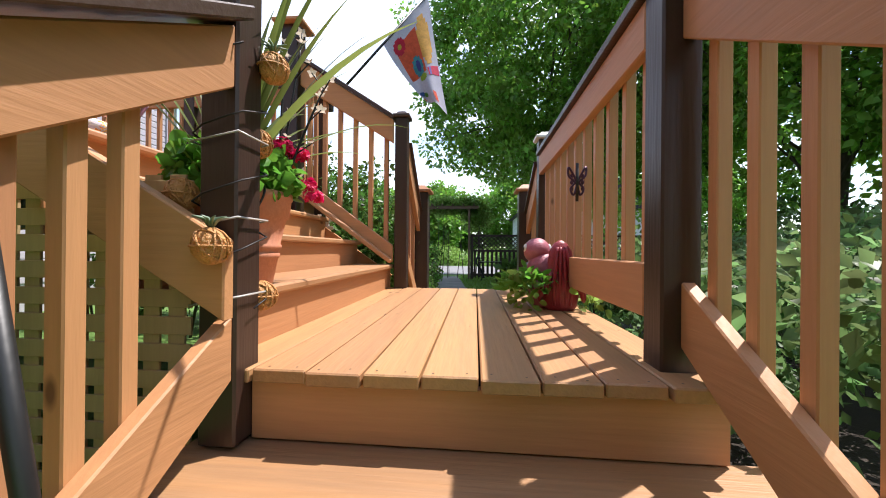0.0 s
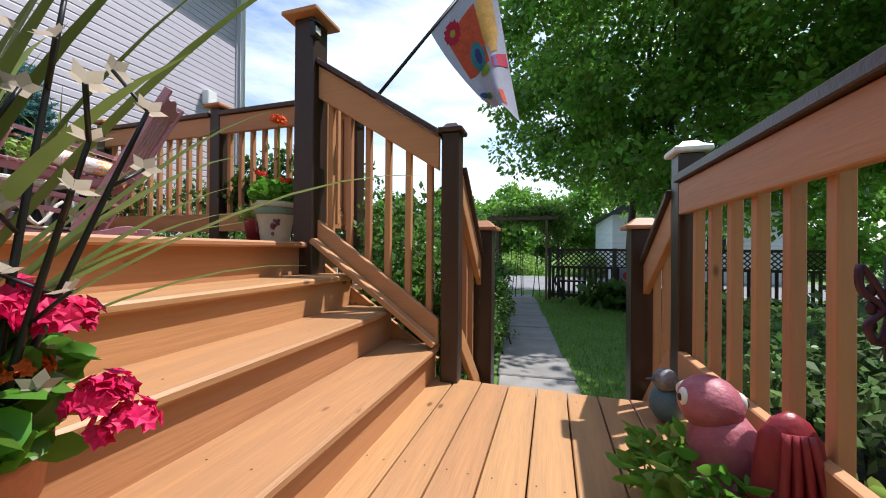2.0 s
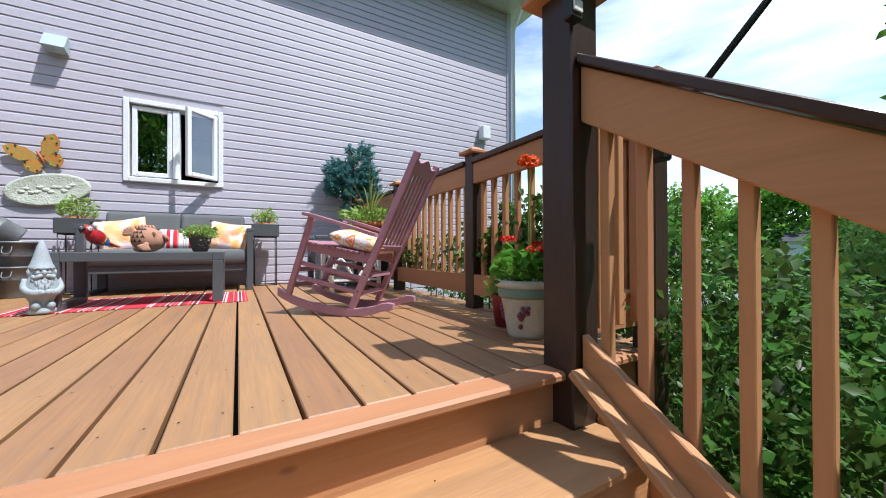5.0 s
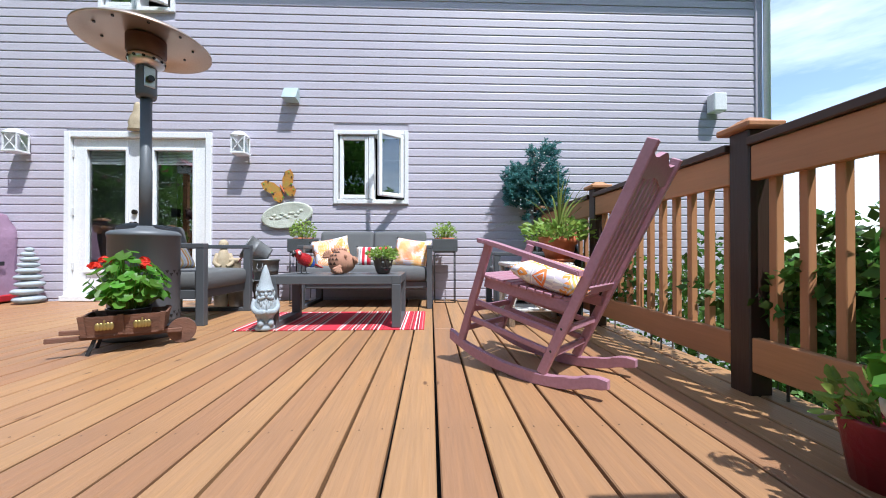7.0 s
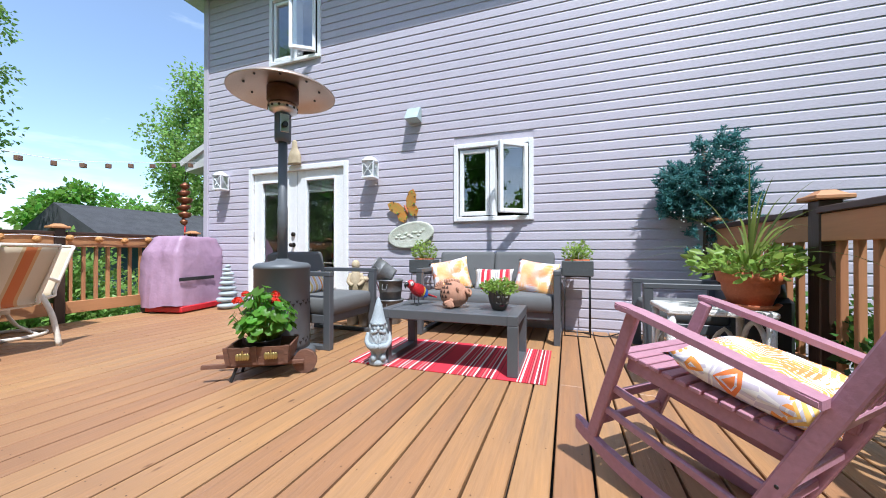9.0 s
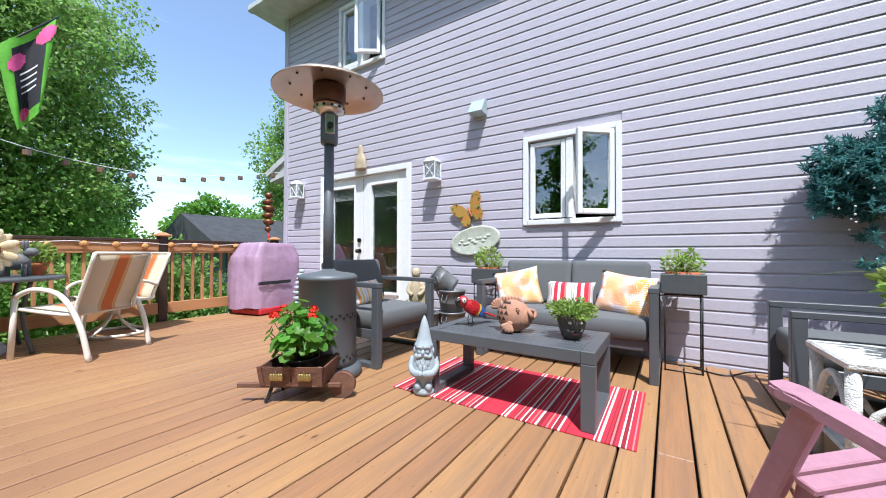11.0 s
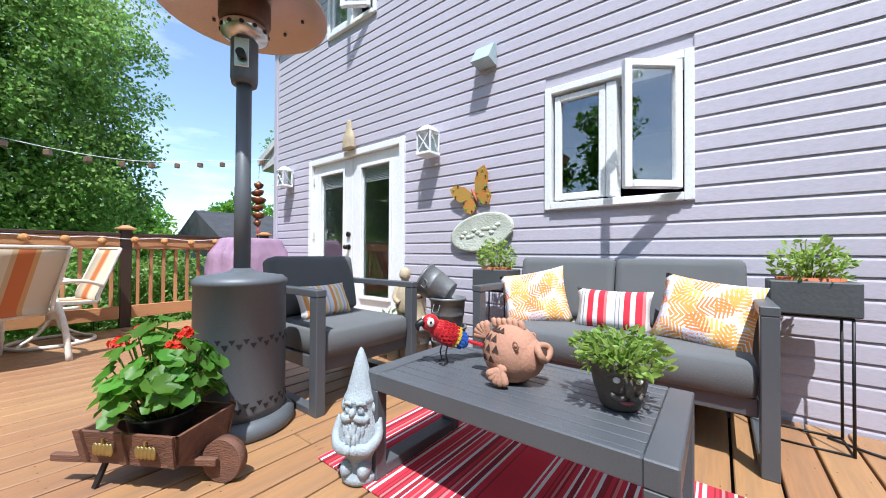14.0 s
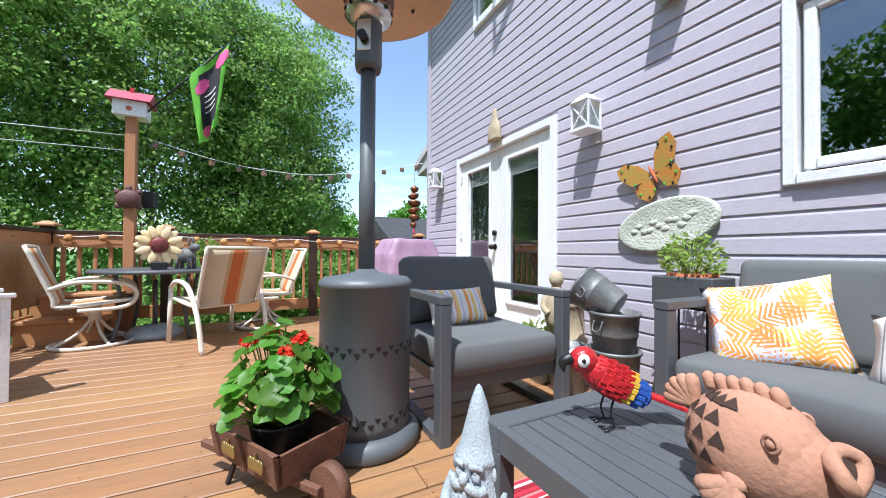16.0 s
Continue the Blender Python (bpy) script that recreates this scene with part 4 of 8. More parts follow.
redflower = mat("scarlet_petals", (0.75, 0.035, 0.01), (0.6, 0.02, 0.01), rough=0.6, translucent=0.3, scale=30)
pinkflower = mat("magenta_petals", (0.7, 0.01, 0.12), (0.6, 0.008, 0.08), rough=0.6, translucent=0.3, scale=30)
orangeflower = mat("orange_petals", (0.8, 0.13, 0.01), rough=0.6, translucent=0.3)
eyewhite = mat("white_gloss", (0.8, 0.8, 0.78), rough=0.3)
yellow_m = mat("yellow_paint", (0.7, 0.45, 0.05), rough=0.5)
blue_m = mat("blue_paint", (0.03, 0.1, 0.4), rough=0.5)
green_m = mat("green_paint", (0.08, 0.4, 0.05), rough=0.5)
redbird_m = mat("red_enamel_feathers", (0.5, 0.02, 0.025), (0.3, 0.01, 0.015), rough=0.3, scale=30, fine=60, bump=0.5)
rattan_m = mat("orange_rattan", (0.62, 0.3, 0.1), (0.45, 0.2, 0.06), rough=0.6, scale=30, fine=120, bump=1.0)
copper_m = mat("copper_brown", (0.28, 0.1, 0.05), (0.2, 0.08, 0.04), rough=0.4, metal=0.6)
redclay_m = mat("dark_red_glazed_clay", (0.26, 0.02, 0.03), (0.2, 0.015, 0.022), rough=0.4, scale=8, fine=50, bump=0.25)
pinkclay_m = mat("faded_rose_clay", (0.4, 0.12, 0.16), (0.3, 0.06, 0.08), rough=0.5, scale=8, fine=60, bump=0.3)
cloth_m = mat("lavender_grey_flag_cloth", (0.46, 0.45, 0.58), (0.4, 0.39, 0.5), rough=0.85, translucent=0.45, bump=0.05)


def stripes(name, stops, axis, repeat, rough=0.9, coords="Object", offset=0.0):
    """Woven stripes across one axis: stops are (place, colour) in one repeat."""
    m = bpy.data.materials.new(name)
    m.use_nodes = True
    n, l = m.node_tree.nodes, m.node_tree.links
    b = n["Principled BSDF"]
    b.inputs["Roughness"].default_value = rough
    co, sp, mu, fr, rp = n.new("ShaderNodeTexCoord"), n.new("ShaderNodeSeparateXYZ"), n.new("ShaderNodeMath"), n.new("ShaderNodeMath"), n.new("ShaderNodeValToRGB")
    l.new(co.outputs[coords], sp.inputs[0])
    mu.operation, mu.inputs[1].default_value, mu.inputs[2].default_value = "MULTIPLY_ADD", 1 / repeat, offset
    fr.operation = "FRACT"
    l.new(sp.outputs[axis], mu.inputs[0])
    l.new(mu.outputs[0], fr.inputs[0])
    l.new(fr.outputs[0], rp.inputs[0])
    rp.color_ramp.interpolation = "CONSTANT"
    e = rp.color_ramp.elements
    for i, (p, c) in enumerate(stops):
        q = e[i] if i < 2 else e.new(p)
        q.position, q.color = p, (*c, 1)
    no, mx, bp = n.new("ShaderNodeTexNoise"), n.new("ShaderNodeMixRGB"), n.new("ShaderNodeBump")
    no.inputs["Scale"].default_value, no.inputs["Detail"].default_value = 220, 2
    l.new(co.outputs["Object"], no.inputs["Vector"])
    mx.blend_type, mx.inputs[0].default_value = "MULTIPLY", 0.22
    l.new(rp.outputs[0], mx.inputs[1])
    l.new(no.outputs[0], mx.inputs[2])
    l.new(mx.outputs[0], b.inputs["Base Color"])
    bp.inputs["Strength"].default_value = 0.3
    l.new(no.outputs[0], bp.inputs["Height"])
    l.new(bp.outputs[0], b.inputs["Normal"])
    return m


R1, R2, W1, G1 = (0.62, 0.025, 0.05), (0.28, 0.012, 0.025), (0.75, 0.72, 0.7), (0.3, 0.28, 0.3)
PK = (0.7, 0.2, 0.2)
rug_m = stripes("red_striped_rug", [(0, R1), (0.15, W1), (0.166, R1), (0.19, W1), (0.215, R1), (0.26, R2), (0.272, R1), (0.29, R2), (0.305, PK), (0.325, R2), (0.345, R1), (0.38, W1), (0.402, R2), (0.44, W1), (0.452, R1), (0.5, PK), (0.515, R1), (0.545, W1), (0.572, R2), (0.62, R1), (0.65, R2), (0.665, PK), (0.69, R1), (0.73, W1), (0.742, R2), (0.79, W1), (0.815, R1), (0.87, R2), (0.885, R1)], 1, 0.5, offset=0.02)
strip_pil = stripes("red_and_white_stripe_fabric", [(0, W1), (0.22, G1), (0.25, W1), (0.32, G1), (0.35, W1), (0.45, R1), (0.62, W1), (0.75, R1), (0.92, PK)], 0, 0.2, offset=0.1)
WH = (0.82, 0.8, 0.78)
strip_pil2 = stripes("orange_stripe_fabric", [(0, WH), (0.14, (0.85, 0.36, 0.1)), (0.26, WH), (0.34, (0.85, 0.62, 0.2)), (0.46, WH), (0.55, (0.6, 0.55, 0.68)), (0.62, WH), (0.7, (0.85, 0.42, 0.2)), (0.76, (0.85, 0.62, 0.25)), (0.86, WH), (0.94, (0.62, 0.56, 0.68))], 0, 0.21)
SA, SO = (0.62, 0.52, 0.38), (0.5, 0.14, 0.04)
sling_m = stripes("beige_and_rust_sling_fabric", [(0, SA), (0.36, (0.5, 0.36, 0.2)), (0.42, SO), (0.6, (0.55, 0.3, 0.12)), (0.66, SA)], 0, 0.56, offset=0.5)


def palm_fabric():
    """White cotton printed with orange, yellow and lilac palm fronds."""
    m = bpy.data.materials.new("palm_print_fabric")
    m.use_nodes = True
    n, l = m.node_tree.nodes, m.node_tree.links
    b = n["Principled BSDF"]
    b.inputs["Roughness"].default_value = 0.9
    co = n.new("ShaderNodeTexCoord")

    def calc(op, a, c=0.0, d=0.0):
        q = n.new("ShaderNodeMath")
        q.operation = op
        for i, v in enumerate((a, c, d)):
            if isinstance(v, (int, float)):
                q.inputs[i].default_value = v
            else:
                l.new(v, q.inputs[i])
        return q.outputs[0]

    base = None
    for scale, shift, tones in ((7.5, 0.0, ((0.0, (0.62, 0.58, 0.68)), (0.25, (0.84, 0.5, 0.12)), (0.55, (0.84, 0.3, 0.07)), (0.8, (0.84, 0.58, 0.2)))), (9.0, 3.7, ((0.0, (0.84, 0.34, 0.08)), (0.45, (0.8, 0.22, 0.06)), (0.7, (0.84, 0.56, 0.16)), (0.9, (0.66, 0.6, 0.7))))):
        mp, vo, off, rot, sp, sep = n.new("ShaderNodeMapping"), n.new("ShaderNodeTexVoronoi"), n.new("ShaderNodeVectorMath"), n.new("ShaderNodeVectorRotate"), n.new("ShaderNodeSeparateXYZ"), n.new("ShaderNodeSeparateColor")
        mp.inputs["Location"].default_value, mp.inputs["Scale"].default_value = (shift, shift * 0.6, 0), (scale, scale, 0)
        l.new(co.outputs["Object"], mp.inputs[0])
        vo.voronoi_dimensions = "2D"
        vo.inputs["Scale"].default_value = 1.0
        l.new(mp.outputs[0], vo.inputs["Vector"])
        off.operation = "SUBTRACT"
        l.new(mp.outputs[0], off.inputs[0])
        l.new(vo.outputs["Position"], off.inputs[1])
        l.new(vo.outputs["Color"], sep.inputs[0])
        rot.rotation_type = "Z_AXIS"
        l.new(off.outputs[0], rot.inputs["Vector"])
        l.new(calc("MULTIPLY", sep.outputs[0], 6.283), rot.inputs["Angle"])
        l.new(rot.outputs[0], sp.inputs[0])
        u, v = sp.outputs["X"], calc("ABSOLUTE", sp.outputs["Y"])
        leaf = calc("GREATER_THAN", calc("SINE", calc("MULTIPLY", calc("MULTIPLY_ADD", v, -0.9, u), 34.0)), calc("MULTIPLY_ADD", v, 2.2, -0.75))
        edge = calc("LESS_THAN", v, calc("MULTIPLY_ADD", calc("MULTIPLY", u, u), -0.8, 0.46))
        frond = calc("MULTIPLY", leaf, edge)
        ramp = n.new("ShaderNodeValToRGB")
        ramp.color_ramp.interpolation = "CONSTANT"
        e = ramp.color_ramp.elements
        for i, (p, c) in enumerate(tones):
            q = e[i] if i < 2 else e.new(p)
            q.position, q.color = p, (*c, 1)
        l.new(sep.outputs[1], ramp.inputs[0])
        mx = n.new("ShaderNodeMixRGB")
        if base is None:
            mx.inputs[1].default_value = (0.82, 0.8, 0.8, 1)
        else:
            l.new(base, mx.inputs[1])
        l.new(frond, mx.inputs[0])
        l.new(ramp.outputs[0], mx.inputs[2])
        base = mx.outputs[0]
    l.new(base, b.inputs["Base Color"])
    no, bp = n.new("ShaderNodeTexNoise"), n.new("ShaderNodeBump")
    no.inputs["Scale"].default_value = 14
    l.new(co.outputs["Object"], no.inputs["Vector"])
    bp.inputs["Strength"].default_value, bp.inputs["Distance"].default_value = 0.5, 0.01
    l.new(no.outputs[0], bp.inputs["Height"])
    l.new(bp.outputs[0], b.inputs["Normal"])
    return m


palm_m = palm_fabric()


def start(bm):
    return len(bm.faces)


def paint(bm, n0, idx):
    bm.faces.ensure_lookup_table()
    for f in bm.faces[n0:]:
        f.material_index = idx


def soft_box(w, d, h, r=0.04, puff=0.02, n=8):
    """A padded cushion, its base at z 0."""
    bm = bmesh.new()
    rings = []
    prof = [(-r, 0), (-r * 0.3, 0), (0, r * 0.35), (0.004, h * 0.5), (0, h - r * 0.5), (-r * 0.35, h - r * 0.08), (-r, h)]
    for off, z in prof:
        x, y, c = w / 2 + off, d / 2 + off, max(r * 0.7, 0.01)
        ring = []
        for sx, sy, a0 in ((1, 1, 0), (-1, 1, 90), (-1, -1, 180), (1, -1, 270)):
            for k in range(4):
                a = radians(a0 + 30 * k)
                ring.append(bm.verts.new((sx * (x - c) + c * math.cos(a), sy * (y - c) + c * math.sin(a), z)))
        rings.append(ring)
    m = len(rings[0])
    for a, b in zip(rings, rings[1:]):
        for k in range(m):
            bm.faces.new((a[k], a[(k + 1) % m], b[(k + 1) % m], b[k]))
    bm.faces.new(rings[0][::-1])
    top = bm.verts.new((0, 0, h + puff))
    mid = [bm.verts.new((v.co.x * 0.6, v.co.y * 0.6, h + puff * 0.8)) for v in rings[-1]]
    for k in range(m):
        bm.faces.new((rings[-1][k], rings[-1][(k + 1) % m], mid[(k + 1) % m], mid[k]))
        bm.faces.new((mid[k], mid[(k + 1) % m], top))
    for f in bm.faces:
        f.smooth = True
    return bm


def pillow_bm(w, h, t, n=12):
    bm = bmesh.new()
    for s in (1, -1):
        g = {}
        for i in range(n + 1):
            for j in range(n + 1):
                u, v = i / n * 2 - 1, j / n * 2 - 1
                pin = 1 - 0.09 * (1 - u * u) * abs(v) ** 3
                pin2 = 1 - 0.09 * (1 - v * v) * abs(u) ** 3
                bulge = (1 - u ** 4) ** 0.7 * (1 - v ** 4) ** 0.7
                wr = 0.006 * noise.noise(Vector((u * 3, v * 3, s + w * 9)))
                g[i, j] = bm.verts.new((u * w / 2 * pin2, v * h / 2 * pin, s * (t / 2 * bulge + wr * bulge)))
        for i in range(n):
            for j in range(n):
                f = bm.faces.new((g[i, j], g[i + 1, j], g[i + 1, j + 1], g[i, j + 1]))
                f.smooth = True
    bmesh.ops.remove_doubles(bm, verts=bm.verts[:], dist=0.0005)
    return bm


def pillow(x, y, z, w, h, t, m, label, rx, ry, rz, group="cushions"):
    """An upright pillow: its face looks along local z before the turn."""
    o = part("pillow", pillow_bm(w, h, t), m)
    o.matrix_basis = pose(x, y, z, 0, 0, rz) @ pose(0, 0, 0, rx, 0, 0) @ pose(0, 0, 0, 0, 0, ry)
    return tagged(o, label, "pillow", group)


# ---- rug and coffee table ----
tagged(part("rug", box(-0.42, 0.42, -0.76, 0.76, 0, 0.008, 0.002), rug_m), "red and white striped outdoor rug on the deck", "rug").matrix_basis = pose(-4.555, 1.04, DZ + 0.001)
table = tagged(thing("coffee_table", -4.46, 1.075, DZ + 0.009), "charcoal metal coffee table with a slatted top", "coffee table")
TW, TD, TH = 1.07, 0.56, 0.425
for s in (-1, 1):
    part("top_rail", box(-TD / 2, TD / 2, s * (TW / 2) - (0.075 if s > 0 else 0), s * (TW / 2) + (0 if s > 0 else 0.075), TH - 0.07, TH, 0.004), char_m, table)
    part("top_rail", box(s * TD / 2 - (0.03 if s > 0 else 0), s * TD / 2 + (0 if s > 0 else 0.03), -TW / 2 + 0.075, TW / 2 - 0.075, TH - 0.07, TH, 0.004), char_m, table)
    for q in (-1, 1):
        part("leg", box(q * TD / 2 - (0.055 if q > 0 else 0), q * TD / 2 + (0 if q > 0 else 0.055), s * TW / 2 - (0.075 if s > 0 else 0), s * TW / 2 + (0 if s > 0 else 0.075), 0.0, TH - 0.07, 0.004), char_m, table)
    part("foot_bar", box(-TD / 2 + 0.055, TD / 2 - 0.055, s * TW / 2 - (0.075 if s > 0 else 0), s * TW / 2 + (0 if s > 0 else 0.075), 0.0, 0.05, 0.004), char_m, table)
for i in range(9):
    x = -TD / 2 + 0.032 + i * 0.0553
    part("top_slat", box(x, x + 0.051, -TW / 2 + 0.077, TW / 2 - 0.077, TH - 0.03, TH - 0.004, 0.002), char_m, table)


# ---- sofa and armchairs ----
def seat_unit(name, w, d, label, category, cushions, x, y, rz, group="", ah=0.66):
    """Frame with closed loop arms; the seat faces local +y."""
    t = tagged(thing(name, x, y, DZ, rz), label, category, group)
    for s in (-1, 1):
        x0, x1 = (w / 2 - 0.06, w / 2) if s > 0 else (-w / 2, -w / 2 + 0.06)
        bm = bmesh.new()
        bx(bm, x0, x1, d / 2 - 0.07, d / 2, 0, ah, 0.004)
        part("front_leg", bm, char_m, t)
        part("back_leg", box(x0, x1, -d / 2, -d / 2 + 0.07, 0, ah, 0.004), char_m, t)
        part("armrest", box(x0 - 0.003, x1 + 0.003, -d / 2, d / 2 + 0.002, ah, ah + 0.04, 0.004), char_m, t)
        part("foot_bar", box(x0, x1, -d / 2 + 0.07, d / 2 - 0.07, 0, 0.04, 0.004), char_m, t)
    part("seat_frame", box(-w / 2 + 0.061, w / 2 - 0.061, -d / 2 + 0.02, d / 2 - 0.06, 0.22, 0.30, 0.005), char_m, t)
    part("back_frame", box(-w / 2 + 0.061, w / 2 - 0.061, -d / 2, -d / 2 + 0.03, 0.30, ah - 0.04, 0.005), char_m, t)
    o = part("seat_cushion", soft_box(w - 0.13, d - 0.1, 0.16, 0.045, 0.012), cush_m, t)
    o.matrix_basis = pose(0, 0.02, 0.30)
    bw = (w - 0.14) / max(cushions, 1)
    for i in range(cushions):
        o = part("back_cushion", soft_box(bw - 0.008, 0.42, 0.16, 0.05, 0.02), cush_m, t)
        o.matrix_basis = pose(-(w - 0.14) / 2 + bw * (i + 0.5), -d / 2 + 0.06, 0.655, 102, 0, 0) @ pose(0, 0, -0.12)
    return t


seat_unit("sofa", 1.46, 0.72, "charcoal framed loveseat with grey cushions against the house wall", "sofa", 2, -5.535, 1.14, -90)
pillow(-5.54, 0.68, DZ + 0.605, 0.45, 0.4, 0.14, palm_m, "orange and yellow palm print throw pillow on the sofa", 68, 12, 105)
pillow(-5.50, 1.62, DZ + 0.605, 0.44, 0.38, 0.15, palm_m, "large orange palm print throw pillow on the sofa", 68, -8, 82)
pillow(-5.55, 1.17, DZ + 0.57, 0.43, 0.26, 0.13, strip_pil, "red and white striped lumbar pillow on the sofa", 70, 0, 92)
seat_unit("armchair", 0.82, 0.8, "charcoal metal armchair with grey cushions", "armchair", 1, -4.75, -0.46, 0, "grey armchairs")
pillow(-4.70, -0.54, DZ + 0.57, 0.44, 0.25, 0.12, strip_pil2, "orange and white striped lumbar pillow on the armchair", 62, 0, 185)
seat_unit("armchair", 0.58, 0.68, "charcoal metal armchair with a grey seat cushion against the wall", "armchair", 0, -5.27, 2.86, 180, "grey armchairs", 0.585)

# ---- patio heater ----
heater = tagged(thing("patio_heater", -4.06, -0.32, DZ), "dark grey patio heater with a wide steel hood", "patio heater")
part("base", lathe(bmesh.new(), [(0.25, 0), (0.262, 0.02), (0.262, 0.055), (0.225, 0.09)], 36), heater_m, heater)
part("tank_housing", lathe(bmesh.new(), [(0.215, 0.088), (0.216, 0.13), (0.216, 0.74), (0.222, 0.745), (0.222, 0.765), (0.2, 0.785), (0.1, 0.8), (0.06, 0.81), (0.045, 0.825)], 40), heater_m, heater)
dia = mesh_of(lathe(bmesh.new(), [(0.017, 0), (0.017, 0.003)], 3), black_m, "vent_hole")
for zz, st in ((0.15, 0), (0.46, 1)):
    for i in range(44):
        a = 2 * math.pi * i / 44
        piece("vent_hole", dia, heater, 0.2165 * math.cos(a), 0.2165 * math.sin(a), zz + 0.022 * (i % 2), 180 * (i % 2), 90, math.degrees(a))
part("pole", lathe(bmesh.new(), [(0.04, 0.82), (0.04, 1.25), (0.037, 1.26), (0.037, 1.82)], 20), heater_m, heater)
part("control_box", lathe(bmesh.new(), [(0.06, 1.8), (0.066, 1.83), (0.066, 2.03), (0.055, 2.04)], 20), heater_m, heater)
ca = math.atan2(1.9, 1.3)
o = part("control_plate", box(0.062, 0.07, -0.034, 0.034, 1.87, 2.02, 0.003), steel_m, heater, "steel control plate")
o.matrix_basis = pose(0, 0, 0, 0, 0, math.degrees(ca))
o = part("control_knob", tube(bmesh.new(), [(0.07, 0, 1.93), (0.1, 0, 1.93)], 0.022, 14), black_m, heater, "black ignition knob")
o.matrix_basis = pose(0, 0, 0, 0, 0, math.degrees(ca))
part("burner_cup", lathe(bmesh.new(), [(0.06, 2.03), (0.11, 2.06), (0.118, 2.1), (0.1, 2.115)], 28), steel_m, heater, "perforated steel burner cup")
hole = mesh_of(lathe(bmesh.new(), [(0.011, 0), (0.011, 0.004)], 8), black_m, "burner_hole")
for i in range(12):
    a = 2 * math.pi * i / 12
    piece("burner_hole", hole, heater, 0.115 * math.cos(a), 0.115 * math.sin(a), 2.08, 0, 90, math.degrees(a))
mesh_m = mat("scorched_mesh_screen", (0.10, 0.05, 0.035), (0.2, 0.11, 0.07), rough=0.45, metal=0.7, scale=6, fine=200, bump=0.6)
part("emitter", lathe(bmesh.new(), [(0.102, 2.115), (0.125, 2.14), (0.125, 2.25), (0.1, 2.265)], 28), mesh_m, heater, "scorched mesh emitter screen")
hood_m = mat("brushed_hood_metal", (0.5, 0.4, 0.33), (0.4, 0.31, 0.25), rough=0.38, metal=0.75, scale=2, fine=150, bump=0.03)
part("hood", lathe(bmesh.new(), [(0.1, 2.266), (0.19, 2.268), (0.35, 2.24), (0.414, 2.2), (0.42, 2.2), (0.42, 2.211), (0.355, 2.256), (0.19, 2.3), (0.08, 2.315)], 40), hood_m, heater, "wide round metal hood")
bolt = mesh_of(lathe(bmesh.new(), [(0.009, -0.012), (0.009, 0.012)], 8), black_m, "hood_bolt")
for i in range(9):
    a = 2 * math.pi * i / 9
    piece("hood_bolt", bolt, heater, 0.29 * math.cos(a), 0.29 * math.sin(a), 2.251)


# ---- foliage for pots ----
def foliage(parent, name, n, r, h, z0, size, m, out=1.0, aspect=0.9, cx=0.0, cy=0.0, spreadx=1.0, droop=0.1):
    a = RNG.uniform(0, 2 * np.pi, n)
    rr = np.sqrt(RNG.uniform(0, 1, n))
    z = z0 + h * (RNG.uniform(0, 1, n)) * (1 - 0.45 * rr ** 2)
    p = np.stack([cx + np.cos(a) * rr * r * spreadx, cy + np.sin(a) * rr * r, z], 1)
    o = np.stack([np.cos(a) * out, np.sin(a) * out, 0.5 + 0 * a], 1)
    ob = new(name, leaf_mesh(name, p, size, m, o, droop=droop, aspect=aspect, oval=True))
    ob.parent = parent
    bm = bmesh.new()
    for i in range(0, n, max(1, n // 24)):
        q = p[i]
        tube(bm, [(cx + (q[0] - cx) * 0.3, cy + (q[1] - cy) * 0.3, z0 - 0.03), (cx + (q[0] - cx) * 0.7, cy + (q[1] - cy) * 0.7, (z0 + q[2]) / 2 + 0.01), tuple(q)], 0.003, 5)
    part("stem", bm, lime_leaf, parent)
    return ob


def round_leaves(parent, n, r, h, z0, size, m, cx=0.0, cy=0.0, seed=1):
    """Broad scalloped leaves on stalks, each its own dish."""
    rnd = random.Random(seed)
    bm, st = bmesh.new(), bmesh.new()
    for i in range(n):
        a, q = rnd.uniform(0, 6.283), math.sqrt(rnd.random())
        c = Vector((cx + math.cos(a) * q * r, cy + math.sin(a) * q * r, z0 + h * rnd.uniform(0.25, 1) * (1 - 0.5 * q * q)))
        s = size * rnd.uniform(0.65, 1.2)
        nn = Vector((math.cos(a) * q * 0.9 + rnd.uniform(-0.4, 0.4), math.sin(a) * q * 0.9 + rnd.uniform(-0.4, 0.4), 0.8)).normalized()
        u = nn.orthogonal().normalized()
        w = nn.cross(u)
        ctr = bm.verts.new(c - nn * s * 0.12)
        rim = []
        for k in range(14):
            b = 6.283 * k / 14 + 0.3
            rad = s * 0.5 * (1 + (0.07 if k % 2 else -0.05)) * (0.35 if k == 0 else 1)
            rim.append(bm.verts.new(c + (u * math.cos(b) + w * math.sin(b)) * rad + nn * (0.05 * s * math.sin(3 * b))))
        for k in range(14):
            bm.faces.new((ctr, rim[k], rim[(k + 1) % 14])).smooth = True
        tube(st, [(cx + (c.x - cx) * 0.25, cy + (c.y - cy) * 0.25, z0 - 0.04), (cx + (c.x - cx) * 0.7, cy + (c.y - cy) * 0.7, c.z * 0.6 + z0 * 0.4), tuple(c - nn * s * 0.12)], 0.003, 5)
    part("leaves", bm, m, parent)
    part("stem", st, lime_leaf, parent)


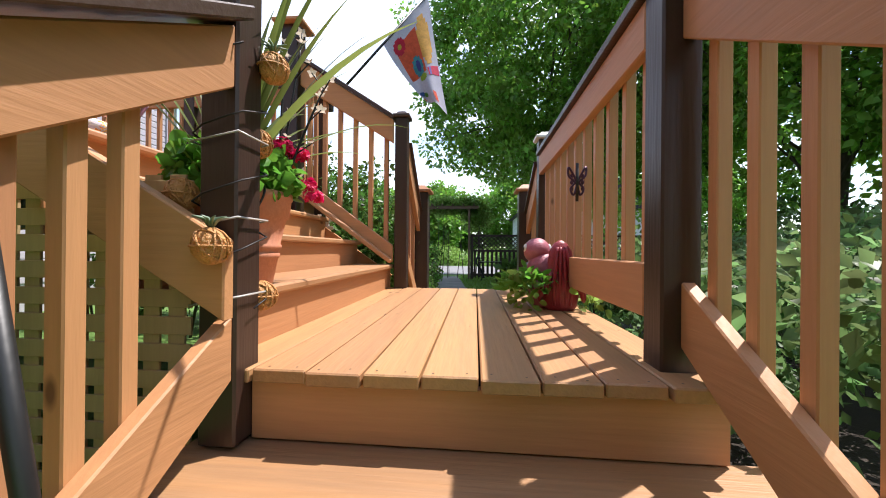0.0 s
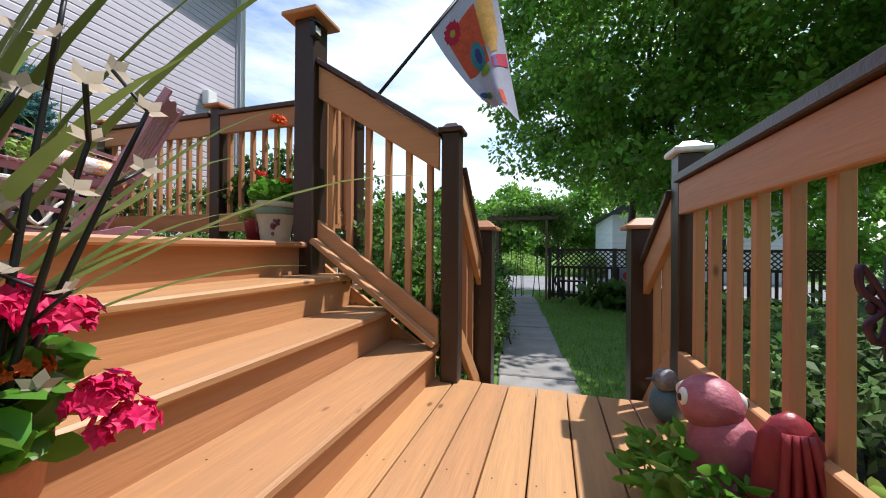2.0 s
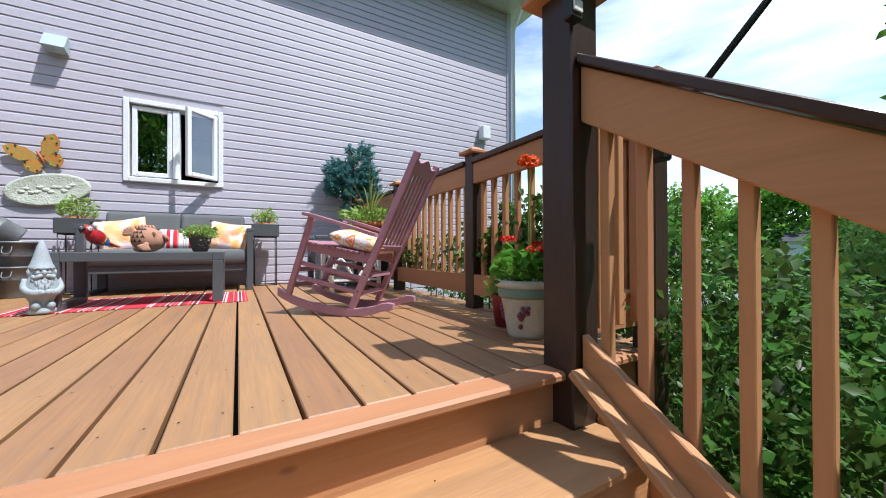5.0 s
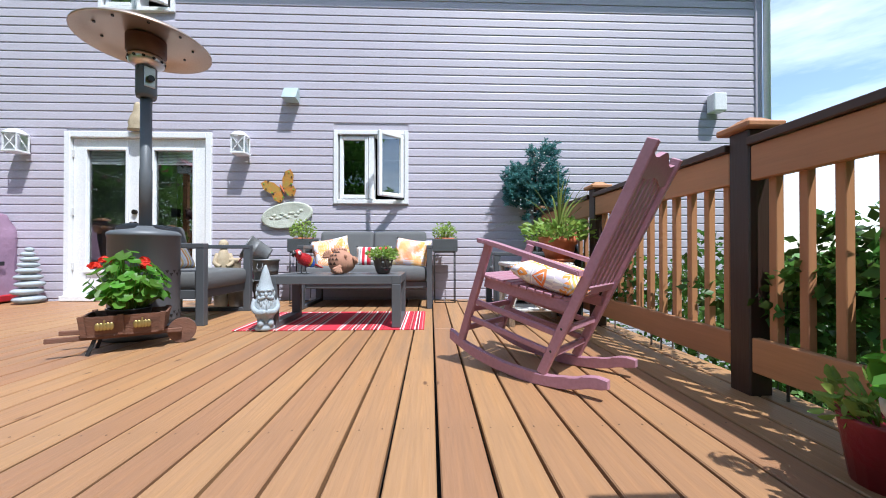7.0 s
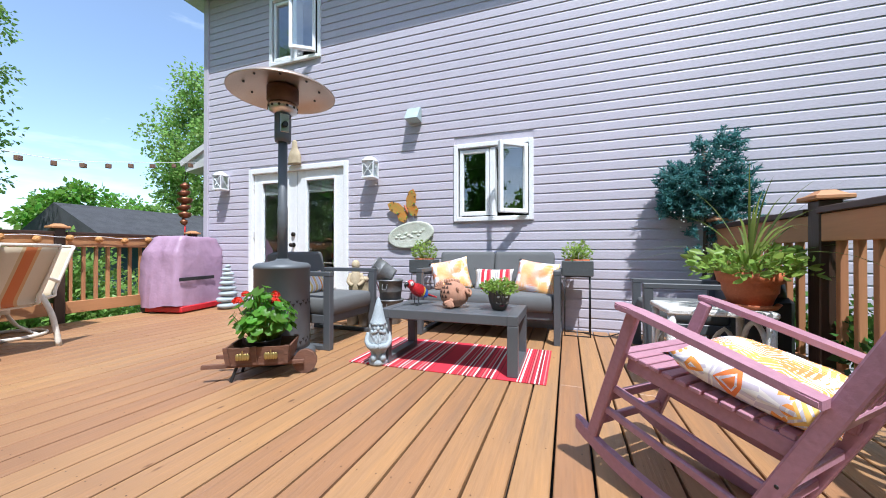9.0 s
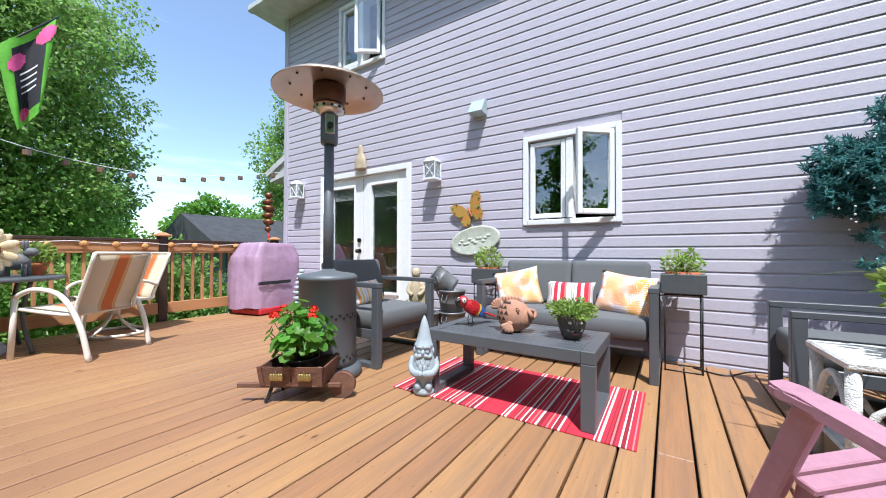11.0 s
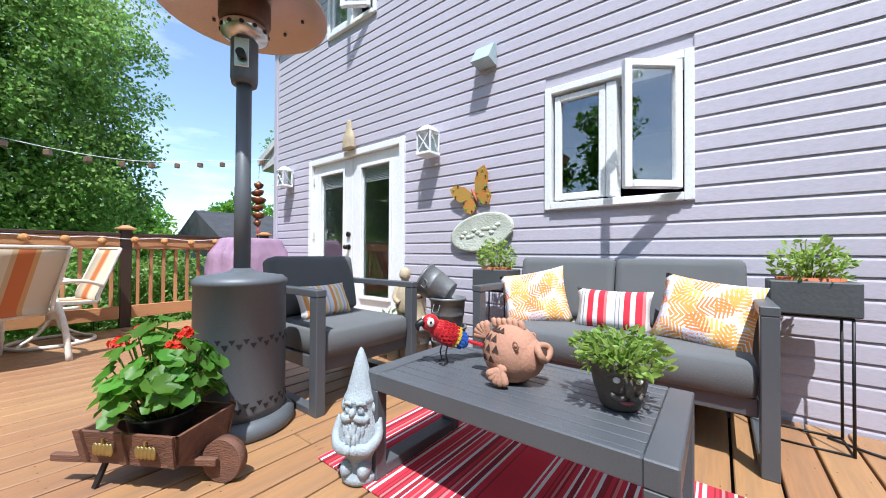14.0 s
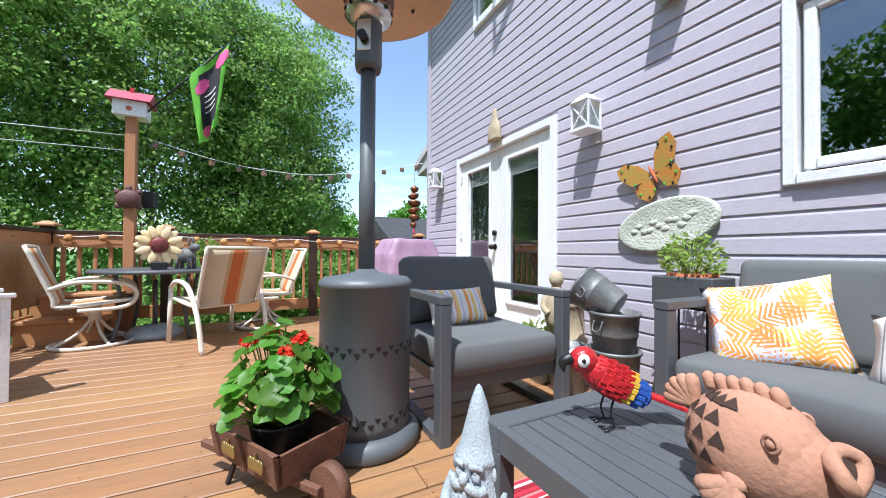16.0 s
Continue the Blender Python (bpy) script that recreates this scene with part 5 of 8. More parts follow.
def bloom(parent, x, y, z, r, m, seed=0, name="flower_head", label=""):
    rnd = random.Random(seed)
    bm = bmesh.new()
    for i in range(44):
        d = Vector((rnd.gauss(0, 1), rnd.gauss(0, 1), abs(rnd.gauss(0, 1)) * 0.8)).normalized()
        c = Vector((x, y, z)) + d * r * rnd.uniform(0.5, 1)
        u = d.orthogonal().normalized()
        w = d.cross(u)
        s = r * 0.33
        v0 = bm.verts.new(c - d * s * 0.3)
        rim = [bm.verts.new(c + (u * math.cos(b) + w * math.sin(b)) * s * (1.0 if k % 2 else 0.62)) for k, b in enumerate([6.283 * k / 10 for k in range(10)])]
        for k in range(10):
            bm.faces.new((v0, rim[k], rim[(k + 1) % 10]))
    return part(name, bm, m, parent, label)


def blades(parent, name, n, length, width, z0, m, cx=0, cy=0, seed=0, arch=0.9, lean=None, low=0.35):
    """Long arching strap leaves from one crown."""
    rnd = random.Random(seed)
    for i in range(n):
        bm = bmesh.new()
        a = rnd.uniform(0, 6.283) if lean is None else lean + rnd.uniform(-1.2, 1.2)
        L = length * rnd.uniform(0.6, 1.1)
        el = rnd.uniform(low, 1.4)
        p = Vector((cx, cy, z0))
        d = Vector((math.cos(a) * math.cos(el), math.sin(a) * math.cos(el), math.sin(el)))
        side = Vector((-math.sin(a), math.cos(a), 0))
        prev = None
        N = 9
        for k in range(N + 1):
            f = k / N
            wd = width * (0.5 + 2.2 * f * (1 - f)) * (1 - f ** 4) * 0.5 + 0.0006
            up = side.cross(d) * 0.25 * wd
            row = [bm.verts.new(p + side * wd + up), bm.verts.new(p), bm.verts.new(p - side * wd + up)]
            if prev:
                for j in (0, 1):
                    bm.faces.new((prev[j], prev[j + 1], row[j + 1], row[j])).smooth = True
            prev = row
            p = p + d * L / N
            d = (d + Vector((0, 0, -arch * 0.16 * (0.3 + f * 1.4)))).normalized()
        part(name, bm, m, parent)


# ---- wheelbarrow planter ----
wb = tagged(thing("wheelbarrow_planter", -3.68, -0.12, DZ, 121), "rustic wooden wheelbarrow planter with scarlet geraniums", "planter")


def tray(t, w, d, z0, z1, fl, th, m, name="side_board"):
    """A box of four splayed boards."""
    for s in (-1, 1):
        bm = bmesh.new()
        v = [bm.verts.new(p) for p in ((-w / 2, s * d / 2, z0), (w / 2, s * d / 2, z0), (w / 2 + fl, s * (d / 2 + fl), z1), (-w / 2 - fl, s * (d / 2 + fl), z1), (-w / 2, s * (d / 2 - th), z0), (w / 2, s * (d / 2 - th), z0), (w / 2 + fl, s * (d / 2 + fl - th), z1), (-w / 2 - fl, s * (d / 2 + fl - th), z1))]
        for q in ((0, 1, 2, 3), (7, 6, 5, 4), (0, 4, 5, 1), (3, 2, 6, 7), (0, 3, 7, 4), (1, 5, 6, 2)):
            bm.faces.new([v[i] for i in q])
        part(name, bm, m, t)
        bm = bmesh.new()
        v = [bm.verts.new(p) for p in ((s * w / 2, -d / 2, z0), (s * w / 2, d / 2, z0), (s * (w / 2 + fl), d / 2 + fl, z1), (s * (w / 2 + fl), -d / 2 - fl, z1), (s * (w / 2 - th), -d / 2, z0), (s * (w / 2 - th), d / 2, z0), (s * (w / 2 + fl - th), d / 2 + fl, z1), (s * (w / 2 + fl - th), -d / 2 - fl, z1))]
        for q in ((0, 1, 2, 3), (7, 6, 5, 4), (0, 4, 5, 1), (3, 2, 6, 7), (0, 3, 7, 4), (1, 5, 6, 2)):
            bm.faces.new([v[i] for i in q])
        part(name, bm, m, t)
    part("floor_board", box(-w / 2, w / 2, -d / 2, d / 2, z0 - 0.012, z0 + 0.004), m, t)


wb.scale = (0.93, 0.93, 0.95)
tray(wb, 0.40, 0.28, 0.13, 0.25, 0.025, 0.014, barrow_m)
for s in (-1, 1):
    for x in (-0.2, -0.02, 0.19):
        bm = bmesh.new()
        beam(bm, (x, s * 0.147, 0.125), (x * 1.06, s * 0.172, 0.258), 0.03, 0.012, 0.001, (0, s, 0))
        part("batten", bm, barrow_m, wb)
    bm = bmesh.new()
    beam(bm, (-0.38, s * 0.13, 0.12), (0.30, s * 0.045, 0.10), 0.025, 0.03, 0.003)
    part("handle_shaft", bm, barrow_m, wb)
    bm = bmesh.new()
    beam(bm, (-0.15, s * 0.1, 0.12), (-0.19, s * 0.12, 0.0), 0.014, 0.02, 0.001, (1, 0, 0))
    part("leg", bm, iron_m, wb, "dark metal leg")
part("wheel", tube(bmesh.new(), [(0.30, -0.025, 0.09), (0.30, 0.025, 0.09)], 0.088, 24), barrow_m, wb, "solid wooden wheel")
for x in (-0.1, 0.09):
    for s in (-1, 1):
        bm = bmesh.new()
        for k in range(-2, 3):
            ball(bm, (x + k * 0.017, s * 0.165, 0.185), 0.03, (0.5, 0.18, 0.85), 8)
        bx(bm, x - 0.004, x + 0.004, s * 0.165 - 0.004, s * 0.165 + 0.004, 0.205, 0.228)
        part("pumpkin_ornament", bm, brass_m, wb, "brass pumpkin ornament")
part("nursery_pot", lathe(bmesh.new(), [(0.1, 0.14), (0.125, 0.27), (0.13, 0.28), (0.115, 0.28), (0.11, 0.265)], 20), black_m, wb, "black plastic pot")
round_leaves(wb, 150, 0.22, 0.4, 0.27, 0.085, geran_leaf, seed=4)
for i, (x, y, z) in enumerate(((-0.13, 0.02, 0.595), (0.07, 0.03, 0.59), (0.09, -0.04, 0.55), (-0.17, -0.05, 0.56))):
    bloom(wb, x, y, z, 0.042, redflower, i, label="scarlet geranium head")

# ---- gnome, table ornaments (one mesh each) ----
bm = bmesh.new()
lathe(bm, [(0.095, 0), (0.1, 0.012), (0.098, 0.03), (0.075, 0.04), (0.078, 0.085), (0.1, 0.12), (0.116, 0.15), (0.112, 0.19), (0.1, 0.235), (0.082, 0.27), (0.08, 0.295), (0.086, 0.31), (0.09, 0.318), (0.084, 0.328), (0.072, 0.345), (0.05, 0.41), (0.03, 0.47), (0.012, 0.508), (0.003, 0.516)], 24)
for s in (-1, 1):
    ball(bm, (s * 0.046, 0.055, 0.055), 0.042, (0.85, 1.35, 0.8), 12)
    tube(bm, bend([(s * 0.1, 0.01, 0.235), (s * 0.116, 0.045, 0.18), (s * 0.08, 0.1, 0.15), (s * 0.025, 0.12, 0.15)], 4), 0.024, 8)
    ball(bm, (s * 0.02, 0.13, 0.15), 0.024, (1.1, 0.8, 0.9), 8)
    ball(bm, (s * 0.084, 0.02, 0.285), 0.022, (0.6, 1, 1.2), 8)
    ball(bm, (s * 0.034, 0.08, 0.285), 0.019, (1, 0.6, 0.8), 8)
    tube(bm, bend([(s * 0.012, 0.09, 0.312), (s * 0.036, 0.09, 0.318), (s * 0.058, 0.07, 0.308)], 3), 0.008, 6)
    tube(bm, bend([(0, 0.1, 0.268), (s * 0.03, 0.105, 0.262), (s * 0.055, 0.085, 0.252), (s * 0.07, 0.07, 0.262)], 3), 0.014, 7)
    ball(bm, (s * 0.034, 0.082, 0.3), 0.009, seg=6)
for row, (z0, y0, n) in enumerate(((0.262, 0.088, 7), (0.235, 0.1, 6), (0.21, 0.106, 4))):
    for k in range(n):
        xx = (k - (n - 1) / 2) * 0.018
        tube(bm, bend([(xx, y0 - abs(xx) * 0.4, z0), (xx * 1.15 + 0.004 * (-1) ** k, y0 + 0.014 - abs(xx) * 0.5, z0 - 0.025), (xx * 0.8, y0 + 0.012 - abs(xx) * 0.4, z0 - 0.055)], 3), 0.0125, 6, radii=[0.011, 0.0125, 0.013, 0.013, 0.012, 0.009, 0.004])
ball(bm, (0, 0.108, 0.285), 0.019, (1, 1.1, 0.95), 10)
tagged(part("garden_gnome", bm, stone_m), "grey cast stone garden gnome with a pointed hat", "garden gnome").matrix_basis = pose(-4.17, 0.53, DZ + 0.009, 0, 0, -62) @ Matrix.Diagonal((0.76, 0.76, 1, 1))

bm = bmesh.new()
n0 = start(bm)
tilt = Euler((radians(30), 0, 0)).to_matrix().to_4x4()
ball(bm, (0, -0.005, 0.14), 0.1, (0.5, 1.15, 0.56), 18, tilt)
ball(bm, (0, 0.085, 0.203), 0.046, (0.82, 1.0, 0.95), 14)
for k in (-1, 0, 1):
    beam(bm, (k * 0.012, -0.07, 0.112), (k * 0.03, -0.235, 0.058 - 0.006 * abs(k)), 0.034, 0.012, 0.002)
paint(bm, n0, 0)
n0 = start(bm)
for s in (-1, 1):
    ball(bm, (s * 0.034, 0.1, 0.211), 0.02, (0.45, 1, 1.05), 12)
paint(bm, n0, 1)
n0 = start(bm)
for s in (-1, 1):
    ball(bm, (s * 0.042, 0.104, 0.213), 0.007, (0.6, 1, 1), 8)
    tube(bm, bend([(s * 0.024, -0.005, 0.1), (s * 0.028, 0.012, 0.05), (s * 0.03, 0.0, 0.006)], 3), 0.0035, 6)
    for k in (-1, 0, 1, 2):
        tube(bm, [(s * 0.03, 0.0, 0.006), (s * 0.03 + 0.018 * (k if k < 2 else 0), 0.042 if k < 2 else -0.034, 0.003)], 0.003, 5)
tube(bm, bend([(0, 0.126, 0.212), (0, 0.152, 0.198), (0, 0.148, 0.168)], 4), 0.02, 8, radii=[0.021, 0.02, 0.019, 0.018, 0.015, 0.012, 0.009, 0.006, 0.003])
paint(bm, n0, 2)
for row in range(9):
    c = 0 if row < 5 else (3 if row < 6 else 4)
    n0 = start(bm)
    f = row / 8
    for s in (-1, 1):
        for k in range(6):
            a = -0.75 + 0.33 * k + (0.16 if row % 2 else 0)
            wide = math.sqrt(max(0.05, 1 - (f * 1.7 - 0.75) ** 2))
            y, r = 0.075 - 0.165 * f, 0.056 * wide
            p = Vector((s * 0.95 * r * math.cos(a), y, r * 1.08 * math.sin(a)))
            q = Vector((0, -0.005, 0.14)) + (tilt.to_3x3() @ p)
            d = tilt.to_3x3() @ Vector((s * 0.12, -1, 0.1))
            beam(bm, tuple(q), tuple(q + d.normalized() * (0.03 if row < 6 else 0.044)), 0.004, 0.017 if row < 6 else 0.014, 0.0015, (0, 0, 1))
    paint(bm, n0, c)
tagged(part("parrot_ornament", bm, [redbird_m, eyewhite, black_m, yellow_m, blue_m]), "red, yellow and blue painted metal parrot on the coffee table", "ornament").matrix_basis = pose(-4.47, 0.73, DZ + 0.432, 0, 0, -112) @ Matrix.Scale(0.88, 4)

bm = bmesh.new()
n0 = start(bm)
ball(bm, (0, 0, 0.106), 0.1, (0.96, 1.1, 1.06), 28)
ball(bm, (0, 0.05, 0.098), 0.08, (0.98, 0.95, 1.0), 20)
ball(bm, (0, -0.01, 0.025), 0.075, (0.95, 1.1, 0.34), 16)


def fan(root, out, up, n, reach, thick, spread):
    """A scalloped fin of fused fingers."""
    out, up = Vector(out).normalized(), Vector(up).normalized()
    for k in range(n):
        a = spread * (k / (n - 1) - 0.5)
        d = out * math.cos(a) + up * math.sin(a)
        tube(bm, bend([Vector(root) - d * 0.02, Vector(root) + d * reach * 0.5, Vector(root) + d * reach], 3), thick, 8, radii=[thick * q for q in (0.8, 0.95, 1.05, 1.15, 1.15, 1.0, 0.5)])


fan((0, -0.098, 0.152), (0, -0.75, 0.65), (0, 0.65, 0.75), 5, 0.062, 0.013, 1.5)
for k in range(6):
    u = 0.045 - 0.022 * k
    tube(bm, bend([(0, u, 0.195), (0, u - 0.006, 0.215), (0, u - 0.016, 0.232 - 0.003 * abs(k - 2))], 3), 0.012, 8, radii=[0.012, 0.0125, 0.013, 0.013, 0.012, 0.01, 0.005])
for s in (-1, 1):
    fan((s * 0.088, 0.0, 0.062), (s * 0.25, -0.35, -0.8), (s * 0.1, -0.9, 0.4), 5, 0.058, 0.014, 1.5)
    tube(bm, [Vector((s * 0.083, 0.052, 0.155)) + Vector((s * 0.3 * math.cos(q), math.cos(q) * 0.8, math.sin(q))) * 0.014 for q in [6.283 * k / 12 for k in range(12)]], 0.004, 6, True)
    ball(bm, (s * 0.082, 0.052, 0.155), 0.009, seg=8)
mouth = Vector((0, 0.112, 0.118))
ax = Vector((0, 0.86, 0.5)).normalized()
bx_, bz_ = Vector((1, 0, 0)), ax.cross(Vector((1, 0, 0)))
lips = [6.283 * k / 20 for k in range(20)]
tube(bm, [mouth + ax * (0.012 + 0.006 * math.cos(2 * q)) + bx_ * math.cos(q) * 0.05 + bz_ * math.sin(q) * 0.026 for q in lips], 0.0135, 8, True)
paint(bm, n0, 0)
n0 = start(bm)
bm.faces.new([bm.verts.new(mouth + ax * 0.014 + bx_ * math.cos(q) * 0.046 + bz_ * math.sin(q) * 0.022) for q in lips])
for s in (-1, 1):
    for r in range(4):
        for k in range(3 if r % 2 else 4):
            b, e = -0.2 - 0.34 * k - (0.17 if r % 2 else 0), 0.95 - 0.36 * r
            d = Vector((s * math.cos(b) * math.cos(e), math.sin(b) * math.cos(e), math.sin(e)))
            c = Vector((d.x * 0.0975, d.y * 0.1115, 0.106 + d.z * 0.1075))
            u = Vector((0, 0, 1)).cross(d).normalized()
            w = d.cross(u)
            bm.faces.new([bm.verts.new(c + (u * math.cos(q) + w * math.sin(q)) * 0.0185) for q in (1.571, 3.666, 5.76)])
paint(bm, n0, 1)
tagged(part("clay_fish", bm, [terra2_m, mat("dark_hollow_clay", (0.05, 0.025, 0.017), rough=0.9)], smooth=True), "pierced terracotta fish lantern on the coffee table", "ornament").matrix_basis = pose(-4.45, 1.06, DZ + 0.432, 0, 0, 4)

fp = tagged(thing("face_planter", -4.46, 1.43, DZ + 0.432, -62), "dark clay face planter with trailing green leaves", "planter")
face_m = mat("dark_brown_clay", (0.075, 0.06, 0.052), (0.12, 0.1, 0.085), rough=0.6, scale=12, fine=90, bump=0.4)
bm = bmesh.new()
n0 = start(bm)
lathe(bm, [(0.06, 0), (0.075, 0.01), (0.1, 0.07), (0.118, 0.14), (0.122, 0.165), (0.108, 0.165), (0.1, 0.14)], 24)
tube(bm, bend([(0, 0.108, 0.12), (0, 0.128, 0.085), (0, 0.112, 0.075)], 3), 0.014, 8)
for s in (-1, 1):
    tube(bm, bend([(s * 0.005, 0.105, 0.062), (s * 0.035, 0.102, 0.055), (s * 0.06, 0.085, 0.065)], 3), 0.009, 6)
    tube(bm, bend([(s * 0.015, 0.117, 0.13), (s * 0.045, 0.112, 0.138), (s * 0.07, 0.095, 0.128)], 3), 0.009, 6)
paint(bm, n0, 0)
n0 = start(bm)
for s in (-1, 1):
    ball(bm, (s * 0.04, 0.104, 0.113), 0.013, (1.2, 0.6, 0.8), 8)
paint(bm, n0, 1)
n0 = start(bm)
tube(bm, bend([(-0.025, 0.094, 0.045), (0, 0.1, 0.04), (0.025, 0.094, 0.045)], 3), 0.006, 6)
paint(bm, n0, 2)
bmesh.ops.scale(bm, vec=(0.76, 0.76, 0.94), verts=bm.verts[:])
part("pot", bm, [face_m, eyewhite, pinkclay_m], fp)
foliage(fp, "leaves", 480, 0.135, 0.11, 0.13, 0.03, lime_leaf, 1.2, 0.5)


# ---- box planters on wire stands ----
def stand_planter(x, y, rz, label, seed, tall):
    t = tagged(thing("planter_stand", x, y, DZ, rz), label, "plant stand", "planter stands")
    w, d, h = 0.25, 0.2, 0.62
    for s in (-1, 1):
        for q in (-1, 1):
            part("leg", tube(bmesh.new(), [(s * w / 2, q * d / 2, 0), (s * w / 2, q * d / 2, h)], 0.006, 6), iron_m, t)
    for z in (0.006, h):
        c = [(-w / 2, -d / 2, z), (w / 2, -d / 2, z), (w / 2, d / 2, z), (-w / 2, d / 2, z)]
        part("ring", tube(bmesh.new(), c, 0.006, 6, True), iron_m, t)
    b = part("box_planter", box(-w / 2 - 0.03, w / 2 + 0.03, -d / 2 - 0.015, d / 2 + 0.015, h + 0.006, h + 0.165, 0.006), grey_plastic, t, "grey box planter")
    part("inner_pot", lathe(bmesh.new(), [(0.1, h + 0.1), (0.105, h + 0.18), (0.09, h + 0.18)], 16, None, 1.2, 0.95), rust_m, b, "terracotta liner")
    foliage(t, "leaves", 330, 0.115, tall, h + 0.18, 0.034, lime_leaf, 1.0, 0.5, spreadx=1.2)
    return t


stand_planter(-5.72, 0.28, 90, "grey box planter with green leaves on a wire stand", 1, 0.24)
stand_planter(-5.73, 2.03, 90, "grey box planter with parsley on a wire stand", 0, 0.2)
tagged(part("power_cable", tube(bmesh.new(), bend([(-5.8, 2.1, DZ + 0.008), (-5.7, 2.3, DZ + 0.008), (-5.85, 2.5, DZ + 0.03), (-5.9, 2.75, DZ + 0.008), (-5.9, 3.0, DZ + 0.008)], 6), 0.006, 6), black_m), "black power cable lying on the deck", "cable")


# ---- buckets, fountain statue, pots by the wall ----
def bucket(x, y, z, r, h, label, rx=0, rz=0):
    t = tagged(thing("zinc_bucket", x, y, z, rz), label, "bucket", "zinc buckets")
    t.matrix_basis = pose(x, y, z, rx, 0, rz)
    part("bucket_body", lathe(bmesh.new(), [(r * 0.72, 0), (r * 0.74, 0.01), (r * 0.9, h * 0.55), (r * 0.93, h * 0.56), (r * 0.93, h * 0.6), (r * 0.98, h * 0.93), (r * 1.05, h * 0.94), (r * 1.05, h), (r * 0.95, h), (r * 0.9, h * 0.7), (r * 0.68, 0.02)], 24), bucket_m, t)
    for s in (-1, 1):
        part("handle", tube(bmesh.new(), bend([(s * r * 0.97, -0.03, h * 0.85), (s * (r * 1.0 + 0.02), -0.025, h * 0.68), (s * (r * 1.0 + 0.02), 0.025, h * 0.68), (s * r * 0.97, 0.03, h * 0.85)], 4), 0.005, 6), bucket_m, t)
    return t


bucket(-5.62, -0.13, DZ, 0.155, 0.3, "tarnished zinc bucket at the bottom of a stack")
bucket(-5.62, -0.13, DZ + 0.2, 0.15, 0.34, "tarnished zinc bucket in a stack by the wall")
bucket(-5.62, -0.10, DZ + 0.565, 0.14, 0.27, "tarnished zinc bucket lying tilted on the stack", 62, 20)
bucket(-5.42, -0.33, DZ, 0.14, 0.3, "small tarnished zinc bucket on the deck")
fs = bmesh.new()
lathe(fs, [(0.14, 0), (0.15, 0.03), (0.13, 0.08), (0.14, 0.2), (0.15, 0.22), (0.15, 0.26), (0.13, 0.28), (0.125, 0.5), (0.14, 0.52), (0.13, 0.55), (0.1, 0.55)], 20)
lathe(fs, [(0.06, 0.3), (0.09, 0.42), (0.075, 0.55), (0.05, 0.62), (0.035, 0.66)], 14, Matrix.Translation((0.06, 0.08, 0)))
ball(fs, (0.06, 0.08, 0.71), 0.06, (0.9, 1, 1.1), 14)
for s in (-1, 1):
    tube(fs, bend([(0.06 + s * 0.06, 0.08, 0.6), (0.06 + s * 0.09, 0.12, 0.5), (0.06 + s * 0.03, 0.16, 0.45)], 3), 0.025, 7)
tagged(part("garden_statue", fs, beige_stone), "beige stone fountain figure beside a barrel by the door", "statue").matrix_basis = pose(-5.72, -0.62, DZ, 0, 0, -60)
tagged(part("fountain_hose", tube(bmesh.new(), bend([(-5.7, -0.5, DZ + 0.5), (-5.66, -0.4, DZ + 0.56), (-5.7, -0.32, DZ + 0.3), (-5.6, -0.42, DZ + 0.02), (-5.45, -0.5, DZ + 0.012), (-5.4, -0.6, DZ + 0.012)], 6), 0.009, 6), pinkclay_m), "pinkish hose running down beside the fountain", "hose")
gp = tagged(thing("flower_pot", -5.62, -0.86, DZ), "grey pot of trailing green leaves by the door", "flower pot")
part("pot", lathe(bmesh.new(), [(0.07, 0), (0.1, 0.2), (0.105, 0.21), (0.09, 0.21), (0.085, 0.19)], 18), stone_m, gp)
foliage(gp, "leaves", 130, 0.15, 0.14, 0.2, 0.06, lime_leaf, 1.2, 0.35)
gp = tagged(thing("flower_pot", -5.38, -0.52, DZ), "low grey pot of green leaves by the fountain", "flower pot")
part("pot", lathe(bmesh.new(), [(0.06, 0), (0.08, 0.16), (0.085, 0.17), (0.07, 0.17)], 18), stone_m, gp)
foliage(gp, "leaves", 150, 0.11, 0.16, 0.17, 0.06, lime_leaf, 1.0, 0.6)

# ---- things on the wall ----
def on_wall(name, y, z, label, category, group=""):
    return tagged(thing(name, WX + 0.018, y, z), label, category, group)


